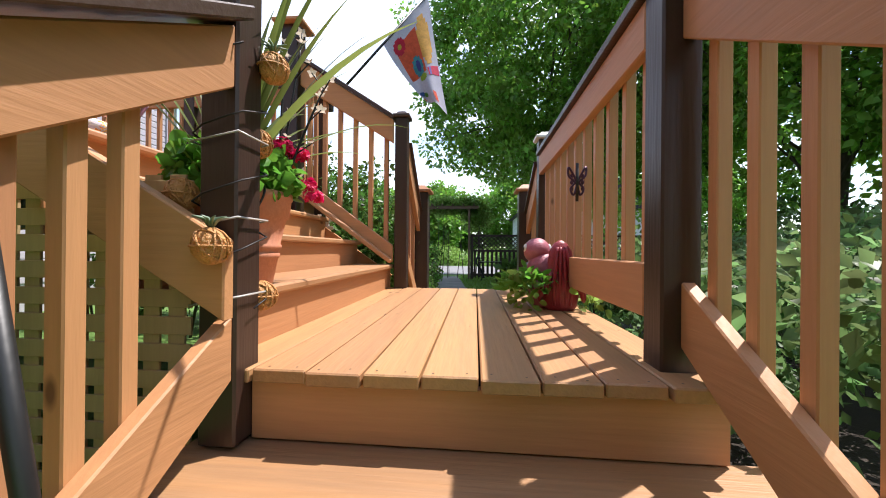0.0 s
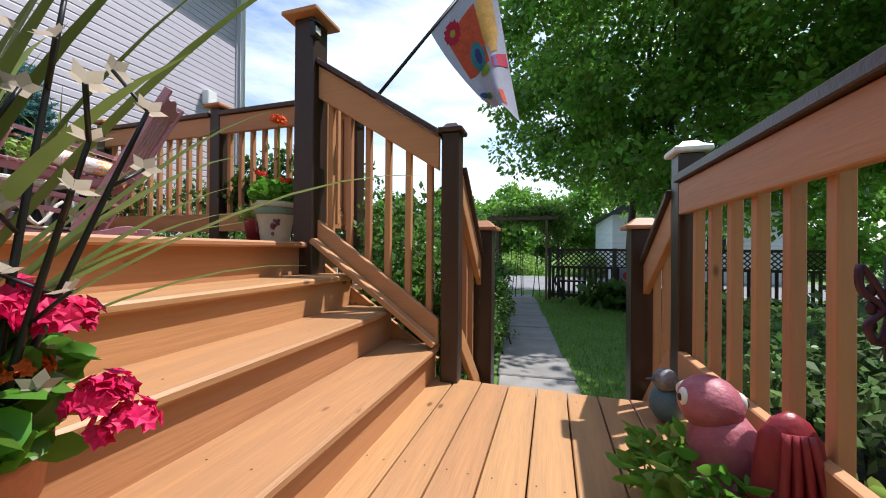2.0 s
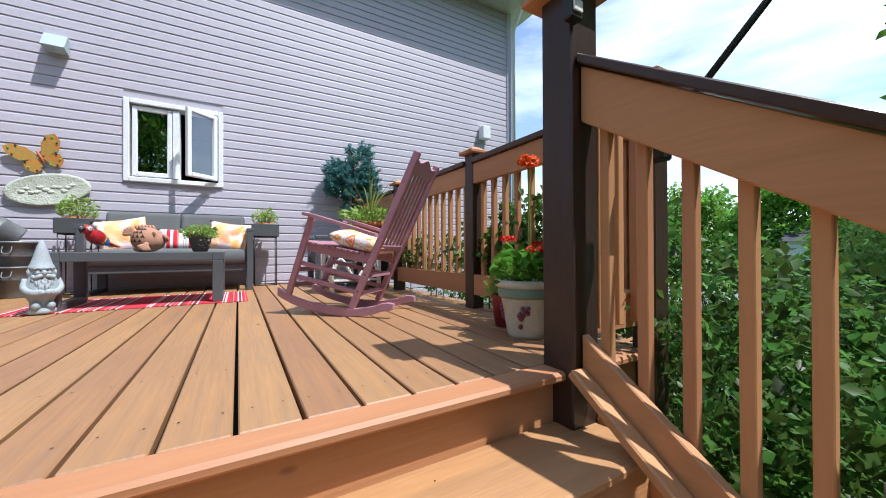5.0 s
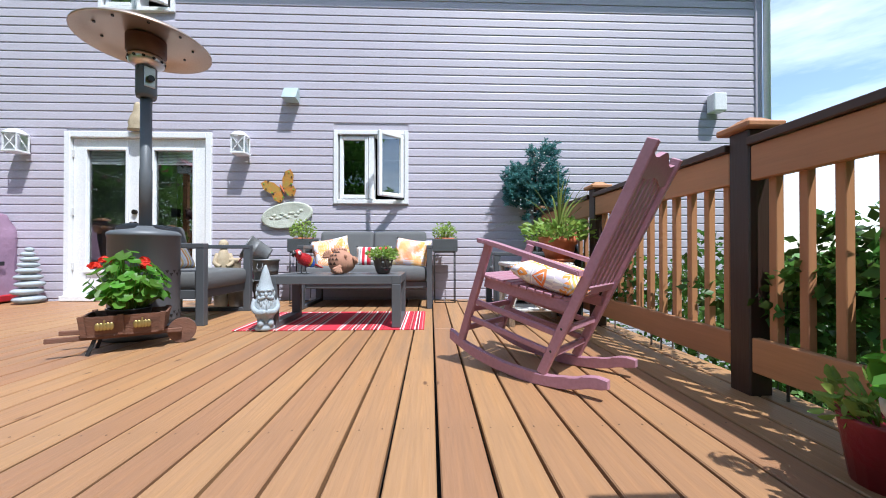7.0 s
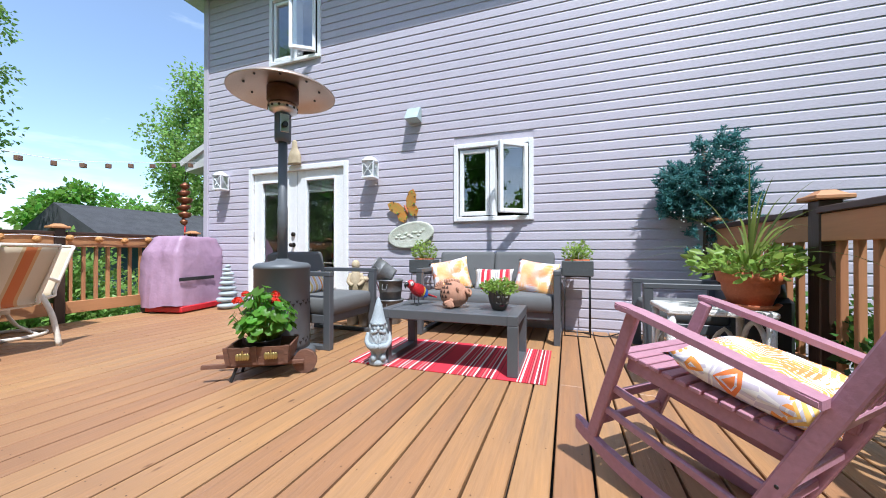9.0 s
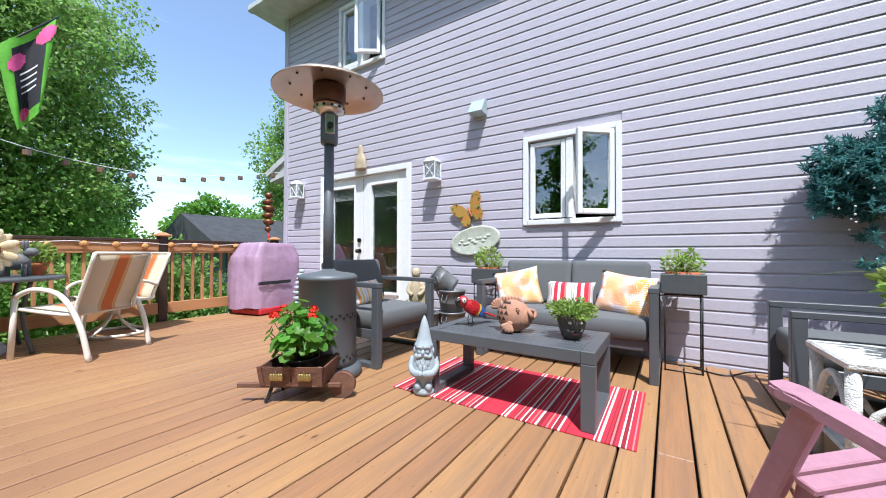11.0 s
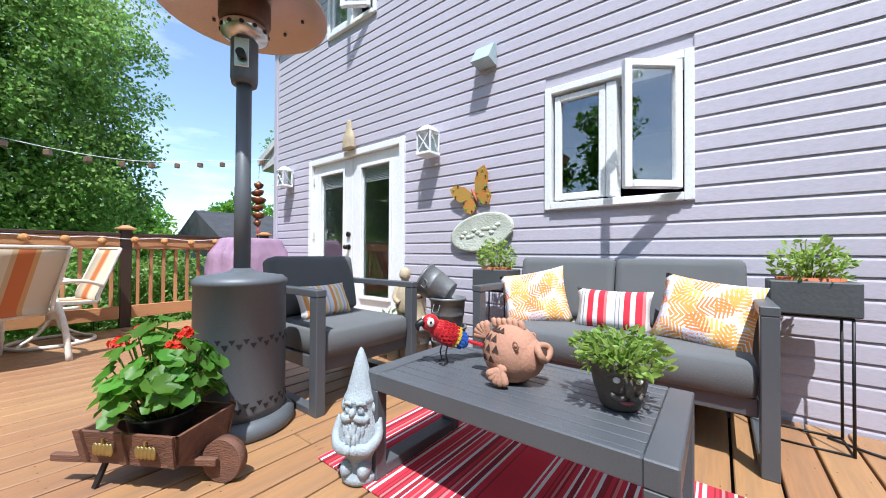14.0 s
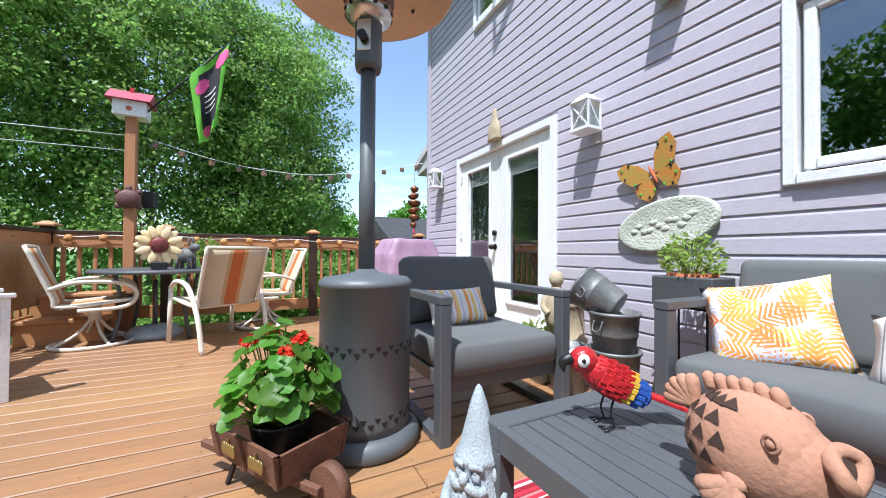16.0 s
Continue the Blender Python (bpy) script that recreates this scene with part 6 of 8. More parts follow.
for y, z in ((-0.56, 3.22), (-3.3, 3.22)):
    t = on_wall("wall_lantern", y, z, "white wall lantern with crossed bars beside the door", "wall lamp", "door lanterns")
    part("back_plate", box(0, 0.025, -0.06, 0.06, 0.03, 0.24, 0.004), white_m, t)
    part("base_tray", box(0.025, 0.19, -0.09, 0.09, 0, 0.025, 0.004), white_m, t)
    bm = bmesh.new()
    lathe(bm, [(0.115, 0.22), (0.115, 0.24), (0.06, 0.285), (0.02, 0.3)], 4, Matrix.Translation((0.11, 0, 0)) @ pose(0, 0, 0, 0, 0, 45))
    part("lid", bm, white_m, t)
    for a in (0.04, 0.175):
        for b in (-0.08, 0.08):
            part("bar", box(a - 0.006, a + 0.006, b - 0.006, b + 0.006, 0.025, 0.22), white_m, t)
    for s in (-1, 1):
        bm = bmesh.new()
        beam(bm, (0.178, -0.075 * s, 0.03), (0.178, 0.075 * s, 0.215), 0.008, 0.008)
        part("cross_bar", bm, white_m, t)
        bm = bmesh.new()
        beam(bm, (0.045, 0.083 * s, 0.03), (0.17, 0.083 * s, 0.215), 0.008, 0.008)
        part("cross_bar", bm, white_m, t)
    g = part("glass", box(0.046, 0.17, -0.074, 0.074, 0.026, 0.218), glassmat("frosted_glass", (0.9, 0.92, 0.92), 0.3), t, "pale lantern glass")
    g.visible_shadow = False
t = on_wall("vent_hood", 0.05, 3.93, "small pale grey vent hood on the siding", "vent")
bm = bmesh.new()
v = [bm.verts.new(p) for p in ((0, -0.09, 0.18), (0, 0.09, 0.18), (0.05, 0.09, 0.18), (0.05, -0.09, 0.18), (0, -0.09, 0), (0, 0.09, 0), (0.15, 0.09, 0.02), (0.15, -0.09, 0.02))]
for q in ((0, 1, 2, 3), (3, 2, 6, 7), (7, 6, 5, 4), (0, 3, 7, 4), (1, 5, 6, 2), (0, 4, 5, 1)):
    bm.faces.new([v[i] for i in q])
vent_m = mat("pale_blue_grey_metal", (0.42, 0.52, 0.54), rough=0.5)
part("hood_shell", bm, vent_m, t)
t = on_wall("utility_box", 5.7, 3.86, "white utility box high on the siding", "utility box")
part("box_body", box(0, 0.14, -0.09, 0.09, 0, 0.24, 0.012), white_m, t)
t = on_wall("butterfly_ornament", -0.06, 2.8, "orange and green metal butterfly on the wall", "wall ornament")
t.matrix_basis = pose(WX + 0.03, -0.07, 2.8, 26, 0, 0)
bfm = mat("rusty_orange_enamel", (0.52, 0.2, 0.035), (0.3, 0.28, 0.06), rough=0.5, scale=14, fine=50, bump=0.3)
for s in (-1, 1):
    for nm, pts in (("upper_wing", ((0.01, 0.01), (0.06, 0.12), (0.14, 0.19), (0.21, 0.185), (0.215, 0.1), (0.16, 0.01), (0.05, -0.01))), ("lower_wing", ((0.01, -0.01), (0.08, -0.005), (0.15, -0.02), (0.155, -0.09), (0.1, -0.15), (0.04, -0.12)))):
        bm = bmesh.new()
        f = bm.faces.new([bm.verts.new((0.01 + 0.22 * yy * 0.25, s * yy, zz)) for yy, zz in pts])
        r = bmesh.ops.extrude_face_region(bm, geom=[f])
        bmesh.ops.translate(bm, vec=(0.006, 0, 0), verts=[e for e in r["geom"] if isinstance(e, bmesh.types.BMVert)])
        w = part(nm, bm, bfm, t)
        for k in range(4):
            c = pts[2 + k % 4] if len(pts) > 5 else pts[2]
            bm = ball(bmesh.new(), (0.022 + c[0] * 0.05, s * c[0] * 0.84, c[1] * 0.84), 0.009, (0.25, 1, 1.2), 8)
            part("wing_spot", bm, green_m if k % 2 else black_m, w)
part("body", ball(bmesh.new(), (0.02, 0, 0), 0.06, (0.25, 0.22, 1.2), 10), rust_m, t)
pq = mat("mossy_plaster", (0.6, 0.62, 0.54), (0.42, 0.45, 0.36), rough=0.8, scale=14, fine=60, bump=0.8)
bm = bmesh.new()
lathe(bm, [(0.32, 0), (0.335, 0.008), (0.335, 0.018), (0.31, 0.022), (0.28, 0.018), (0.05, 0.02)], 32, pose(0, 0, 0, 0, 90, 0) @ Matrix.Diagonal((0.5, 1, 1, 1)))
for k in range(12):
    ball(bm, (0.02, -0.2 + 0.035 * k, 0.03 * math.sin(k * 1.9)), 0.03, (0.25, 1, 0.6), 8)
tagged(part("oval_plaque", bm, pq), "oval pale green plaster plaque with a raised pattern on the wall", "wall plaque").matrix_basis = pose(WX + 0.025, -0.01, 2.46, 11, 0, 0)
bm = lathe(bmesh.new(), [(0.13, 0), (0.135, 0.02), (0.12, 0.05), (0.13, 0.1), (0.1, 0.18), (0.06, 0.24), (0.055, 0.28), (0.05, 0.33), (0.02, 0.36)], 14, None, 0.35, 0.9)
tagged(part("angel_ornament", bm, beige_stone), "weathered beige ornament standing above the door frame", "ornament").matrix_basis = pose(WX + 0.07, -1.88, 3.535)

# spruce bough hanging on the wall
t = tagged(thing("artificial_spruce", WX + 0.14, 3.2, 1.9), "artificial blue green spruce with tiny lights hanging on the wall", "decoration")
rnd = random.Random(11)
pts, outs = [], []
for k in range(420):
    u = rnd.random() ** 0.8
    zz = 0.3 + 1.14 * u
    lobe = rnd.random()
    if lobe < 0.45:
        zz, yy = 0.95 + rnd.uniform(-0.28, 0.2), rnd.uniform(-0.42, 0.0)
    elif lobe < 0.75:
        zz, yy = 1.12 + rnd.uniform(-0.35, 0.3), rnd.uniform(-0.05, 0.26)
    elif lobe < 0.9:
        zz, yy = 0.85 + rnd.uniform(-0.2, 0.2), rnd.uniform(0.1, 0.4)
    else:
        zz, yy = 0.55 + rnd.uniform(-0.25, 0.2), rnd.uniform(-0.18, 0.2)
    xx = rnd.uniform(0.0, 0.26)
    dirv = np.array([rnd.uniform(0.2, 1), np.sign(yy) * rnd.uniform(0, 1), rnd.uniform(-0.3, 0.9)])
    dirv /= np.linalg.norm(dirv)
    tt = np.linspace(0, 0.13, 60)
    pts.append(np.array([xx - 0.1, yy * 0.8, zz]) + tt[:, None] * dirv)
    outs.append(np.tile(dirv * 0.6, (60, 1)))
ob = new("needles", leaf_mesh("needles", np.concatenate(pts), 0.042, teal_needle, np.concatenate(outs), aspect=0.24, droop=0))
ob.parent = t
part("stem", tube(bmesh.new(), [(0, 0, 0.1), (0, 0.02, 0.8), (-0.02, 0, 1.4)], 0.02, 8), bark_m, t)
bulb = mesh_of(ball(bmesh.new(), (0, 0, 0), 0.007, seg=6), eyewhite, "fairy_light")
for k in range(60):
    u = rnd.random()
    half = 0.4 * (1 - abs(u - 0.45) / 0.62)
    piece("fairy_light", bulb, t, rnd.uniform(0.12, 0.24), rnd.uniform(-half, half), 0.35 + 1.0 * u)

# ---- barbecue under its cover, cairn ----
t = tagged(thing("covered_barbecue", -5.52, -3.6, DZ, 12), "gas barbecue under a mauve vinyl cover", "barbecue")
bm = bmesh.new()
rows = [(0.47, 0.3, 0.1), (0.465, 0.295, 0.22), (0.46, 0.29, 0.34), (0.455, 0.285, 0.46), (0.45, 0.285, 0.58), (0.445, 0.28, 0.7), (0.44, 0.28, 0.8), (0.435, 0.275, 0.87), (0.425, 0.268, 0.9), (0.35, 0.25, 1.03), (0.33, 0.24, 1.09), (0.3, 0.22, 1.105)]
rings = []
for i, (a, b, z) in enumerate(rows):
    ring = []
    for k in range(40):
        q = 2 * math.pi * k / 40
        c, s = math.cos(q), math.sin(q)
        sc = 1 / max(abs(c), abs(s)) ** 0.98
        wob = 1 + 0.05 * noise.noise(Vector((c * 2.5, s * 2.5, z * 2.2))) + 0.045 * noise.noise(Vector((c * 9, s * 9, z * 5))) + 0.02 * math.sin(q * 17 + z * 4)
        ring.append(bm.verts.new((a * c * sc * wob, b * s * sc * wob, z + (0.02 * math.sin(q * 3) if i == 0 else 0.012 * noise.noise(Vector((c * 4, s * 4, z * 5)))))))
    rings.append(ring)
for a, b in zip(rings, rings[1:]):
    for k in range(40):
        bm.faces.new((a[k], a[(k + 1) % 40], b[(k + 1) % 40], b[k])).smooth = True
bm.faces.new(rings[-1])
part("cover", bm, cover_m, t)
part("strap", box(-0.2, 0.43, 0.3, 0.312, 0.46, 0.51, 0.002), black_m, t, "dark buckle strap")
part("cart_base", box(-0.42, 0.42, -0.26, 0.33, 0.02, 0.1, 0.01), red_m, t, "red cart base")
for s in (-1, 1):
    part("wheel", tube(bmesh.new(), [(s * 0.36, -0.28, 0.06), (s * 0.41, -0.28, 0.06)], 0.06, 14), black_m, t)
t = tagged(thing("stone_cairn", -5.76, -3.03, DZ), "stack of pale grey rounded stones beside the door", "garden ornament")
zz = 0.0
for i, r in enumerate((0.155, 0.15, 0.14, 0.135, 0.115, 0.105, 0.09, 0.07, 0.045)):
    hgt = 0.105 - 0.006 * i
    part("stone", ball(bmesh.new(), (0.008 * math.sin(i * 2), 0.008 * math.cos(i * 3), zz + hgt * 0.5), 1.0, (r, r * 0.92, hgt * 0.52), 14), stone_m, t)
    zz += hgt * 0.93

# ---- rocking chair ----
rc = tagged(thing("rocking_chair", -3.174, 2.431, DZ, 134.3), "mauve painted wooden rocking chair with slatted seat and back", "rocking chair")
HW = 0.195


def post_at(z):
    """Where the leaning back post stands at a height."""
    return -0.126 - 0.475 * (z - 0.06)


for s in (-1, 1):
    line = bend([(s * HW, 0.455, 0.152), (s * HW, 0.31, 0.088), (s * HW, 0.09, 0.04), (s * HW, -0.12, 0.028), (s * HW, -0.27, 0.046), (s * HW, -0.35, 0.07), (s * HW, -0.43, 0.078)], 5)
    bm = bmesh.new()
    prev = None
    for i, p in enumerate(line):
        hh = 0.027 if i < len(line) - 4 else 0.027 - 0.003 * (i - len(line) + 4)
        row = [bm.verts.new(p + Vector((dx, 0, dz))) for dx, dz in ((-0.016, -hh), (0.016, -hh), (0.016, hh), (-0.016, hh))]
        if prev:
            for k in range(4):
                bm.faces.new((prev[k], prev[(k + 1) % 4], row[(k + 1) % 4], row[k]))
        else:
            bm.faces.new(row[::-1])
        prev = row
    bm.faces.new(prev)
    bmesh.ops.bevel(bm, geom=[e for e in bm.edges if abs(e.verts[0].co.x - e.verts[1].co.x) < 1e-5], offset=0.004, segments=1, affect="EDGES")
    part("rocker", bm, rock_m, rc)
    bm = bmesh.new()
    beam(bm, (s * HW, 0.375, 0.125), (s * (HW + 0.02), 0.165, 0.672), 0.03, 0.044, 0.005, (0, 1, 0))
    part("front_leg", bm, rock_m, rc)
    bm = bmesh.new()
    beam(bm, (s * HW, post_at(0.055), 0.055), (s * (HW + 0.012), post_at(1.06), 1.06), 0.03, 0.046, 0.005, (0, 1, 0))
    part("back_post", bm, rock_m, rc)
    bm = bmesh.new()
    arm = bend([(s * (HW + 0.055), 0.205, 0.69), (s * (HW + 0.05), 0.08, 0.66), (s * (HW + 0.04), post_at(0.535) + 0.02, 0.535)], 5)
    prev = None
    for i, p in enumerate(arm):
        wd = 0.03 if i else 0.024
        row = [bm.verts.new(p + Vector((dx, 0, dz))) for dx, dz in ((-wd, -0.011), (wd, -0.011), (wd, 0.011), (-wd, 0.011))]
        if prev:
            for k in range(4):
                bm.faces.new((prev[k], prev[(k + 1) % 4], row[(k + 1) % 4], row[k]))
        else:
            bm.faces.new(row[::-1])
        prev = row
    bm.faces.new(prev)
    bmesh.ops.bevel(bm, geom=[e for e in bm.edges if abs(e.verts[0].co.x - e.verts[1].co.x) < 0.012 and abs(e.verts[0].co.z - e.verts[1].co.z) < 0.05], offset=0.005, segments=2, affect="EDGES")
    part("armrest", bm, rock_m, rc)
    bm = bmesh.new()
    beam(bm, (s * (HW - 0.026), 0.225, 0.465), (s * (HW - 0.026), post_at(0.37), 0.37), 0.02, 0.055, 0.004)
    part("seat_rail", bm, rock_m, rc)
    for z0, z1 in ((0.36, 0.25), (0.265, 0.16)):
        bm = bmesh.new()
        beam(bm, (s * HW, 0.375 - 0.384 * (z0 - 0.125), z0), (s * HW, post_at(z1), z1), 0.02, 0.03, 0.005)
        part("side_stretcher", bm, rock_m, rc)
    for y, z in ((0.165 + 0.01, 0.62), (post_at(0.28), 0.28), (post_at(0.17), 0.17)):
        part("screw_plug", ball(bmesh.new(), (s * (HW + 0.018), y, z), 0.006, (0.4, 1, 1), 6), black_m, rc, "dark screw hole")
for y, z in ((0.305, 0.31), (0.345, 0.2), (post_at(0.15), 0.15), (post_at(0.27), 0.27)):
    part("cross_stretcher", box(-HW + 0.016, HW - 0.016, y - 0.011, y + 0.011, z - 0.016, z + 0.016, 0.004), rock_m, rc)
for i in range(12):
    f = i / 11
    o = part("seat_slat", box(-HW - 0.004 + 0.02 * (i > 9), HW + 0.004 - 0.02 * (i > 9), -0.018, 0.018, -0.008, 0.008, 0.003), rock_m, rc)
    o.matrix_basis = pose(0, 0.235 - 0.475 * f, 0.503 - 0.092 * f, 11, 0, 0)
o = part("back_rail", box(-HW + 0.016, HW - 0.016, -0.011, 0.011, -0.022, 0.022, 0.004), rock_m, rc)
o.matrix_basis = pose(0, post_at(0.455), 0.455, 25, 0, 0)
bm = bmesh.new()
top = []
for k in range(13):
    u = -1 + k / 6
    top.append((u * (HW - 0.012), 0.05 + 0.022 * math.cos(u * 4.71) * (1 - 0.25 * u * u)))
low = [(u, -0.05 + 0.012 * math.cos(u / HW * 4.71)) for u, _ in top]
front = [bm.verts.new((x, 0.011, z)) for x, z in top + low[::-1]]
rear = [bm.verts.new((x, -0.011, z)) for x, z in top + low[::-1]]
bm.faces.new(front)
bm.faces.new(rear[::-1])
for k in range(len(front)):
    j = (k + 1) % len(front)
    bm.faces.new((front[k], rear[k], rear[j], front[j]))
o = part("headrest", bm, rock_m, rc)
o.matrix_basis = pose(0, post_at(0.985), 0.985, 25, 0, 0)
for i in range(6):
    x = -0.15 + 0.06 * i
    bm = bmesh.new()
    beam(bm, (x, post_at(0.44), 0.44), (x, post_at(0.955), 0.955), 0.034, 0.012, 0.003, (0, 1, 0))
    part("back_slat", bm, rock_m, rc)
o = part("pillow", pillow_bm(0.42, 0.42, 0.13), palm_m)
o.matrix_basis = pose(-3.174, 2.431, DZ, 0, 0, 134.3) @ pose(0.0, -0.125, 0.5, 14, 0, 4)
tagged(o, "orange palm print cushion lying on the rocking chair", "pillow", "cushions")

# ---- wicker table with a potted plant ----
wt = tagged(thing("wicker_table", -4.42, 2.78, DZ, 92), "white wicker side table with arched legs", "side table")
part("tabletop", box(-0.28, 0.28, -0.21, 0.21, 0.50, 0.535, 0.008), wicker_m, wt)
for sx in (-1, 1):
    for sy in (-1, 1):
        part("leg", tube(bmesh.new(), [(sx * 0.25, sy * 0.18, 0), (sx * 0.25, sy * 0.18, 0.5)], 0.024, 10), wicker_m, wt)
for s in (-1, 1):
    part("arch", tube(bmesh.new(), bend([(s * 0.25, -0.18, 0.2), (s * 0.25, -0.1, 0.38), (s * 0.25, 0, 0.44), (s * 0.25, 0.1, 0.38), (s * 0.25, 0.18, 0.2)], 4), 0.015, 8), wicker_m, wt)
    part("arch", tube(bmesh.new(), bend([(-0.25, s * 0.18, 0.15), (-0.16, s * 0.18, 0.36), (0, s * 0.18, 0.15), (0.16, s * 0.18, 0.36), (0.25, s * 0.18, 0.15)], 4), 0.015, 8), wicker_m, wt)
part("shelf", box(-0.24, 0.24, -0.17, 0.17, 0.12, 0.14, 0.005), wicker_m, wt)
bp = tagged(thing("terracotta_planter", -4.42, 3.0, DZ + 0.536), "terracotta pot of spiky grass and trailing green leaves", "planter")
part("saucer", lathe(bmesh.new(), [(0.13, 0), (0.15, 0.03), (0.14, 0.03), (0.12, 0.01)], 24), rust_m, bp, "terracotta saucer")
part("pot", lathe(bmesh.new(), [(0.1, 0.012), (0.13, 0.09), (0.138, 0.1), (0.143, 0.15), (0.162, 0.158), (0.176, 0.225), (0.162, 0.225), (0.145, 0.19)], 30), rust_m, bp)
foliage(bp, "trailing_leaves", 420, 0.3, 0.2, 0.2, 0.06, lime_leaf, 1.2, 0.5)
blades(bp, "grass_blade", 26, 0.68, 0.012, 0.25, spike_leaf, seed=5)
bbq = tagged(thing("black_bin", -4.67, 3.155, DZ), "black plastic storage bin behind the plant table", "storage bin")
part("bin_body", box(-0.24, 0.24, -0.085, 0.085, 0, 0.6, 0.03), black_m, bbq)
part("lid", lathe(bmesh.new(), [(0.3, 0.6), (0.28, 0.68), (0.15, 0.76), (0.04, 0.78)], 20, None, 0.85, 0.29), black_m, bbq)

# ---- urn with geraniums near the stair post ----
urn_m = mat("cream_glaze", (0.62, 0.58, 0.48), (0.5, 0.46, 0.37), rough=0.45, scale=8)
sage_m = mat("sage_green_glaze", (0.2, 0.28, 0.2), rough=0.45)
u = tagged(thing("glazed_urn", -1.96, 3.0, DZ), "cream glazed pot with grapes and red geraniums in it", "planter")
part("pot", lathe(bmesh.new(), [(0.09, 0), (0.095, 0.02), (0.13, 0.22), (0.135, 0.225)], 28), urn_m, u)
part("rim_band", lathe(bmesh.new(), [(0.136, 0.2), (0.139, 0.21), (0.143, 0.255), (0.13, 0.258)], 28), sage_m, u, "sage green band")
part("rim", lathe(bmesh.new(), [(0.144, 0.25), (0.155, 0.258), (0.158, 0.285), (0.145, 0.29), (0.125, 0.27)], 28), urn_m, u)
rnd = random.Random(2)
plum_m = mat("plum_glaze", (0.2, 0.04, 0.06), rough=0.4)
for a in (-0.9, -2.4, 0.8, 2.3):
    bm = bmesh.new()
    for k in range(12):
        zz = 0.06 + 0.1 * rnd.random()
        aa = a + rnd.uniform(-0.22, 0.22) * (zz / 0.13)
        r = 0.097 + 0.17 * zz
        ball(bm, (math.cos(aa) * r, math.sin(aa) * r, zz), 0.012, seg=6)
    part("grape_cluster", bm, plum_m, u, "plum red grape cluster")
foliage(u, "leaves", 240, 0.16, 0.17, 0.28, 0.055, geran_leaf, 0.9, 0.8)
for i in range(6):
    bloom(u, 0.11 * math.cos(i * 1.9), 0.11 * math.sin(i * 1.9), 0.43 + 0.03 * (i % 3), 0.03, redflower if i else redflower, 20 + i, label="dark red geranium head")
part("tall_stem", tube(bmesh.new(), bend([(0.02, 0.02, 0.28), (0.03, 0.0, 0.55), (0.0, 0.02, 0.86)], 4), 0.005, 6), lime_leaf, u)
bloom(u, 0.0, 0.02, 0.88, 0.06, orangeflower, 40, label="large orange lily flower")
pot2 = tagged(thing("flower_pot", -2.2, 3.08, DZ), "small brown glazed pot beside the urn", "flower pot")
part("pot", lathe(bmesh.new(), [(0.07, 0), (0.095, 0.17), (0.1, 0.18), (0.085, 0.18), (0.08, 0.16)], 18), redclay_m, pot2)
foliage(pot2, "leaves", 80, 0.12, 0.12, 0.17, 0.05, lime_leaf, 1.0, 0.5)
shrub("climbing_leaves", [(-5.6, -1.6, 3.34, 3.45, 1.6, 1.95), (-2.75, -1.8, 3.36, 3.5, 1.6, 2.2)], 95, 45, 0.05, shrub_leaf, "green shrub leaves poking through the railing", 0.11)

# ---- entrance: terracotta pot, lights, planter ----
ep = tagged(thing("terracotta_planter", -0.775, 1.08, LZ + 0.192), "tall terracotta pot with spiky dracaena and magenta geraniums", "planter")
part("pot", lathe(bmesh.new(), [(0.108, 0), (0.112, 0.008), (0.126, 0.085), (0.132, 0.09), (0.132, 0.102), (0.128, 0.106), (0.131, 0.115), (0.137, 0.12), (0.137, 0.13), (0.133, 0.134), (0.15, 0.215), (0.16, 0.22), (0.166, 0.275), (0.17, 0.28), (0.17, 0.298), (0.156, 0.298), (0.142, 0.26)], 36), terra_m, ep)
part("soil", lathe(bmesh.new(), [(0.14, 0.23), (0.145, 0.26), (0.02, 0.27)], 20), soil_m, ep)
foliage(ep, "leaves", 800, 0.17, 0.2, 0.28, 0.042, geran_leaf, 0.9, 0.85)
round_leaves(ep, 90, 0.2, 0.2, 0.28, 0.045, geran_leaf, seed=9)
for i, (x, y, z) in enumerate(((0.1, 0.1, 0.46), (0.15, 0.12, 0.44), (0.13, 0.05, 0.45), (0.17, 0.15, 0.34), (0.18, 0.17, 0.3), (0.06, 0.12, 0.44))):
    bloom(ep, x, y, z, 0.042, pinkflower, 60 + i, label="magenta geranium head")
bloom(ep, 0.13, 0.1, 0.39, 0.025, orangeflower, 70, label="small orange bloom")
blades(ep, "dracaena_blade", 26, 0.86, 0.028, 0.3, spike_leaf, -0.02, 0.0, 21, 0.48, None, 0.8)
blades(ep, "dracaena_blade", 12, 0.8, 0.028, 0.32, spike_leaf, -0.02, 0.0, 5, 0.6, 0.5, 0.6)
ct = part("cable", tube(bmesh.new(), bend([(0.1, -0.06, 0.34), (0.152, -0.085, 0.29), (0.12, -0.11, 0.2), (0.075, -0.125, 0.13), (0.05, -0.115, 0.06), (0.04, -0.11, 0.005)], 5), 0.0035, 6), black_m, ep, "thin black cable")
lt = tagged(thing("twig_lights", -0.68, 1.16, LZ + 0.42), "black twig branches with small clear flower lights", "light")
bm = bmesh.new()
ends = []
rnd = random.Random(8)
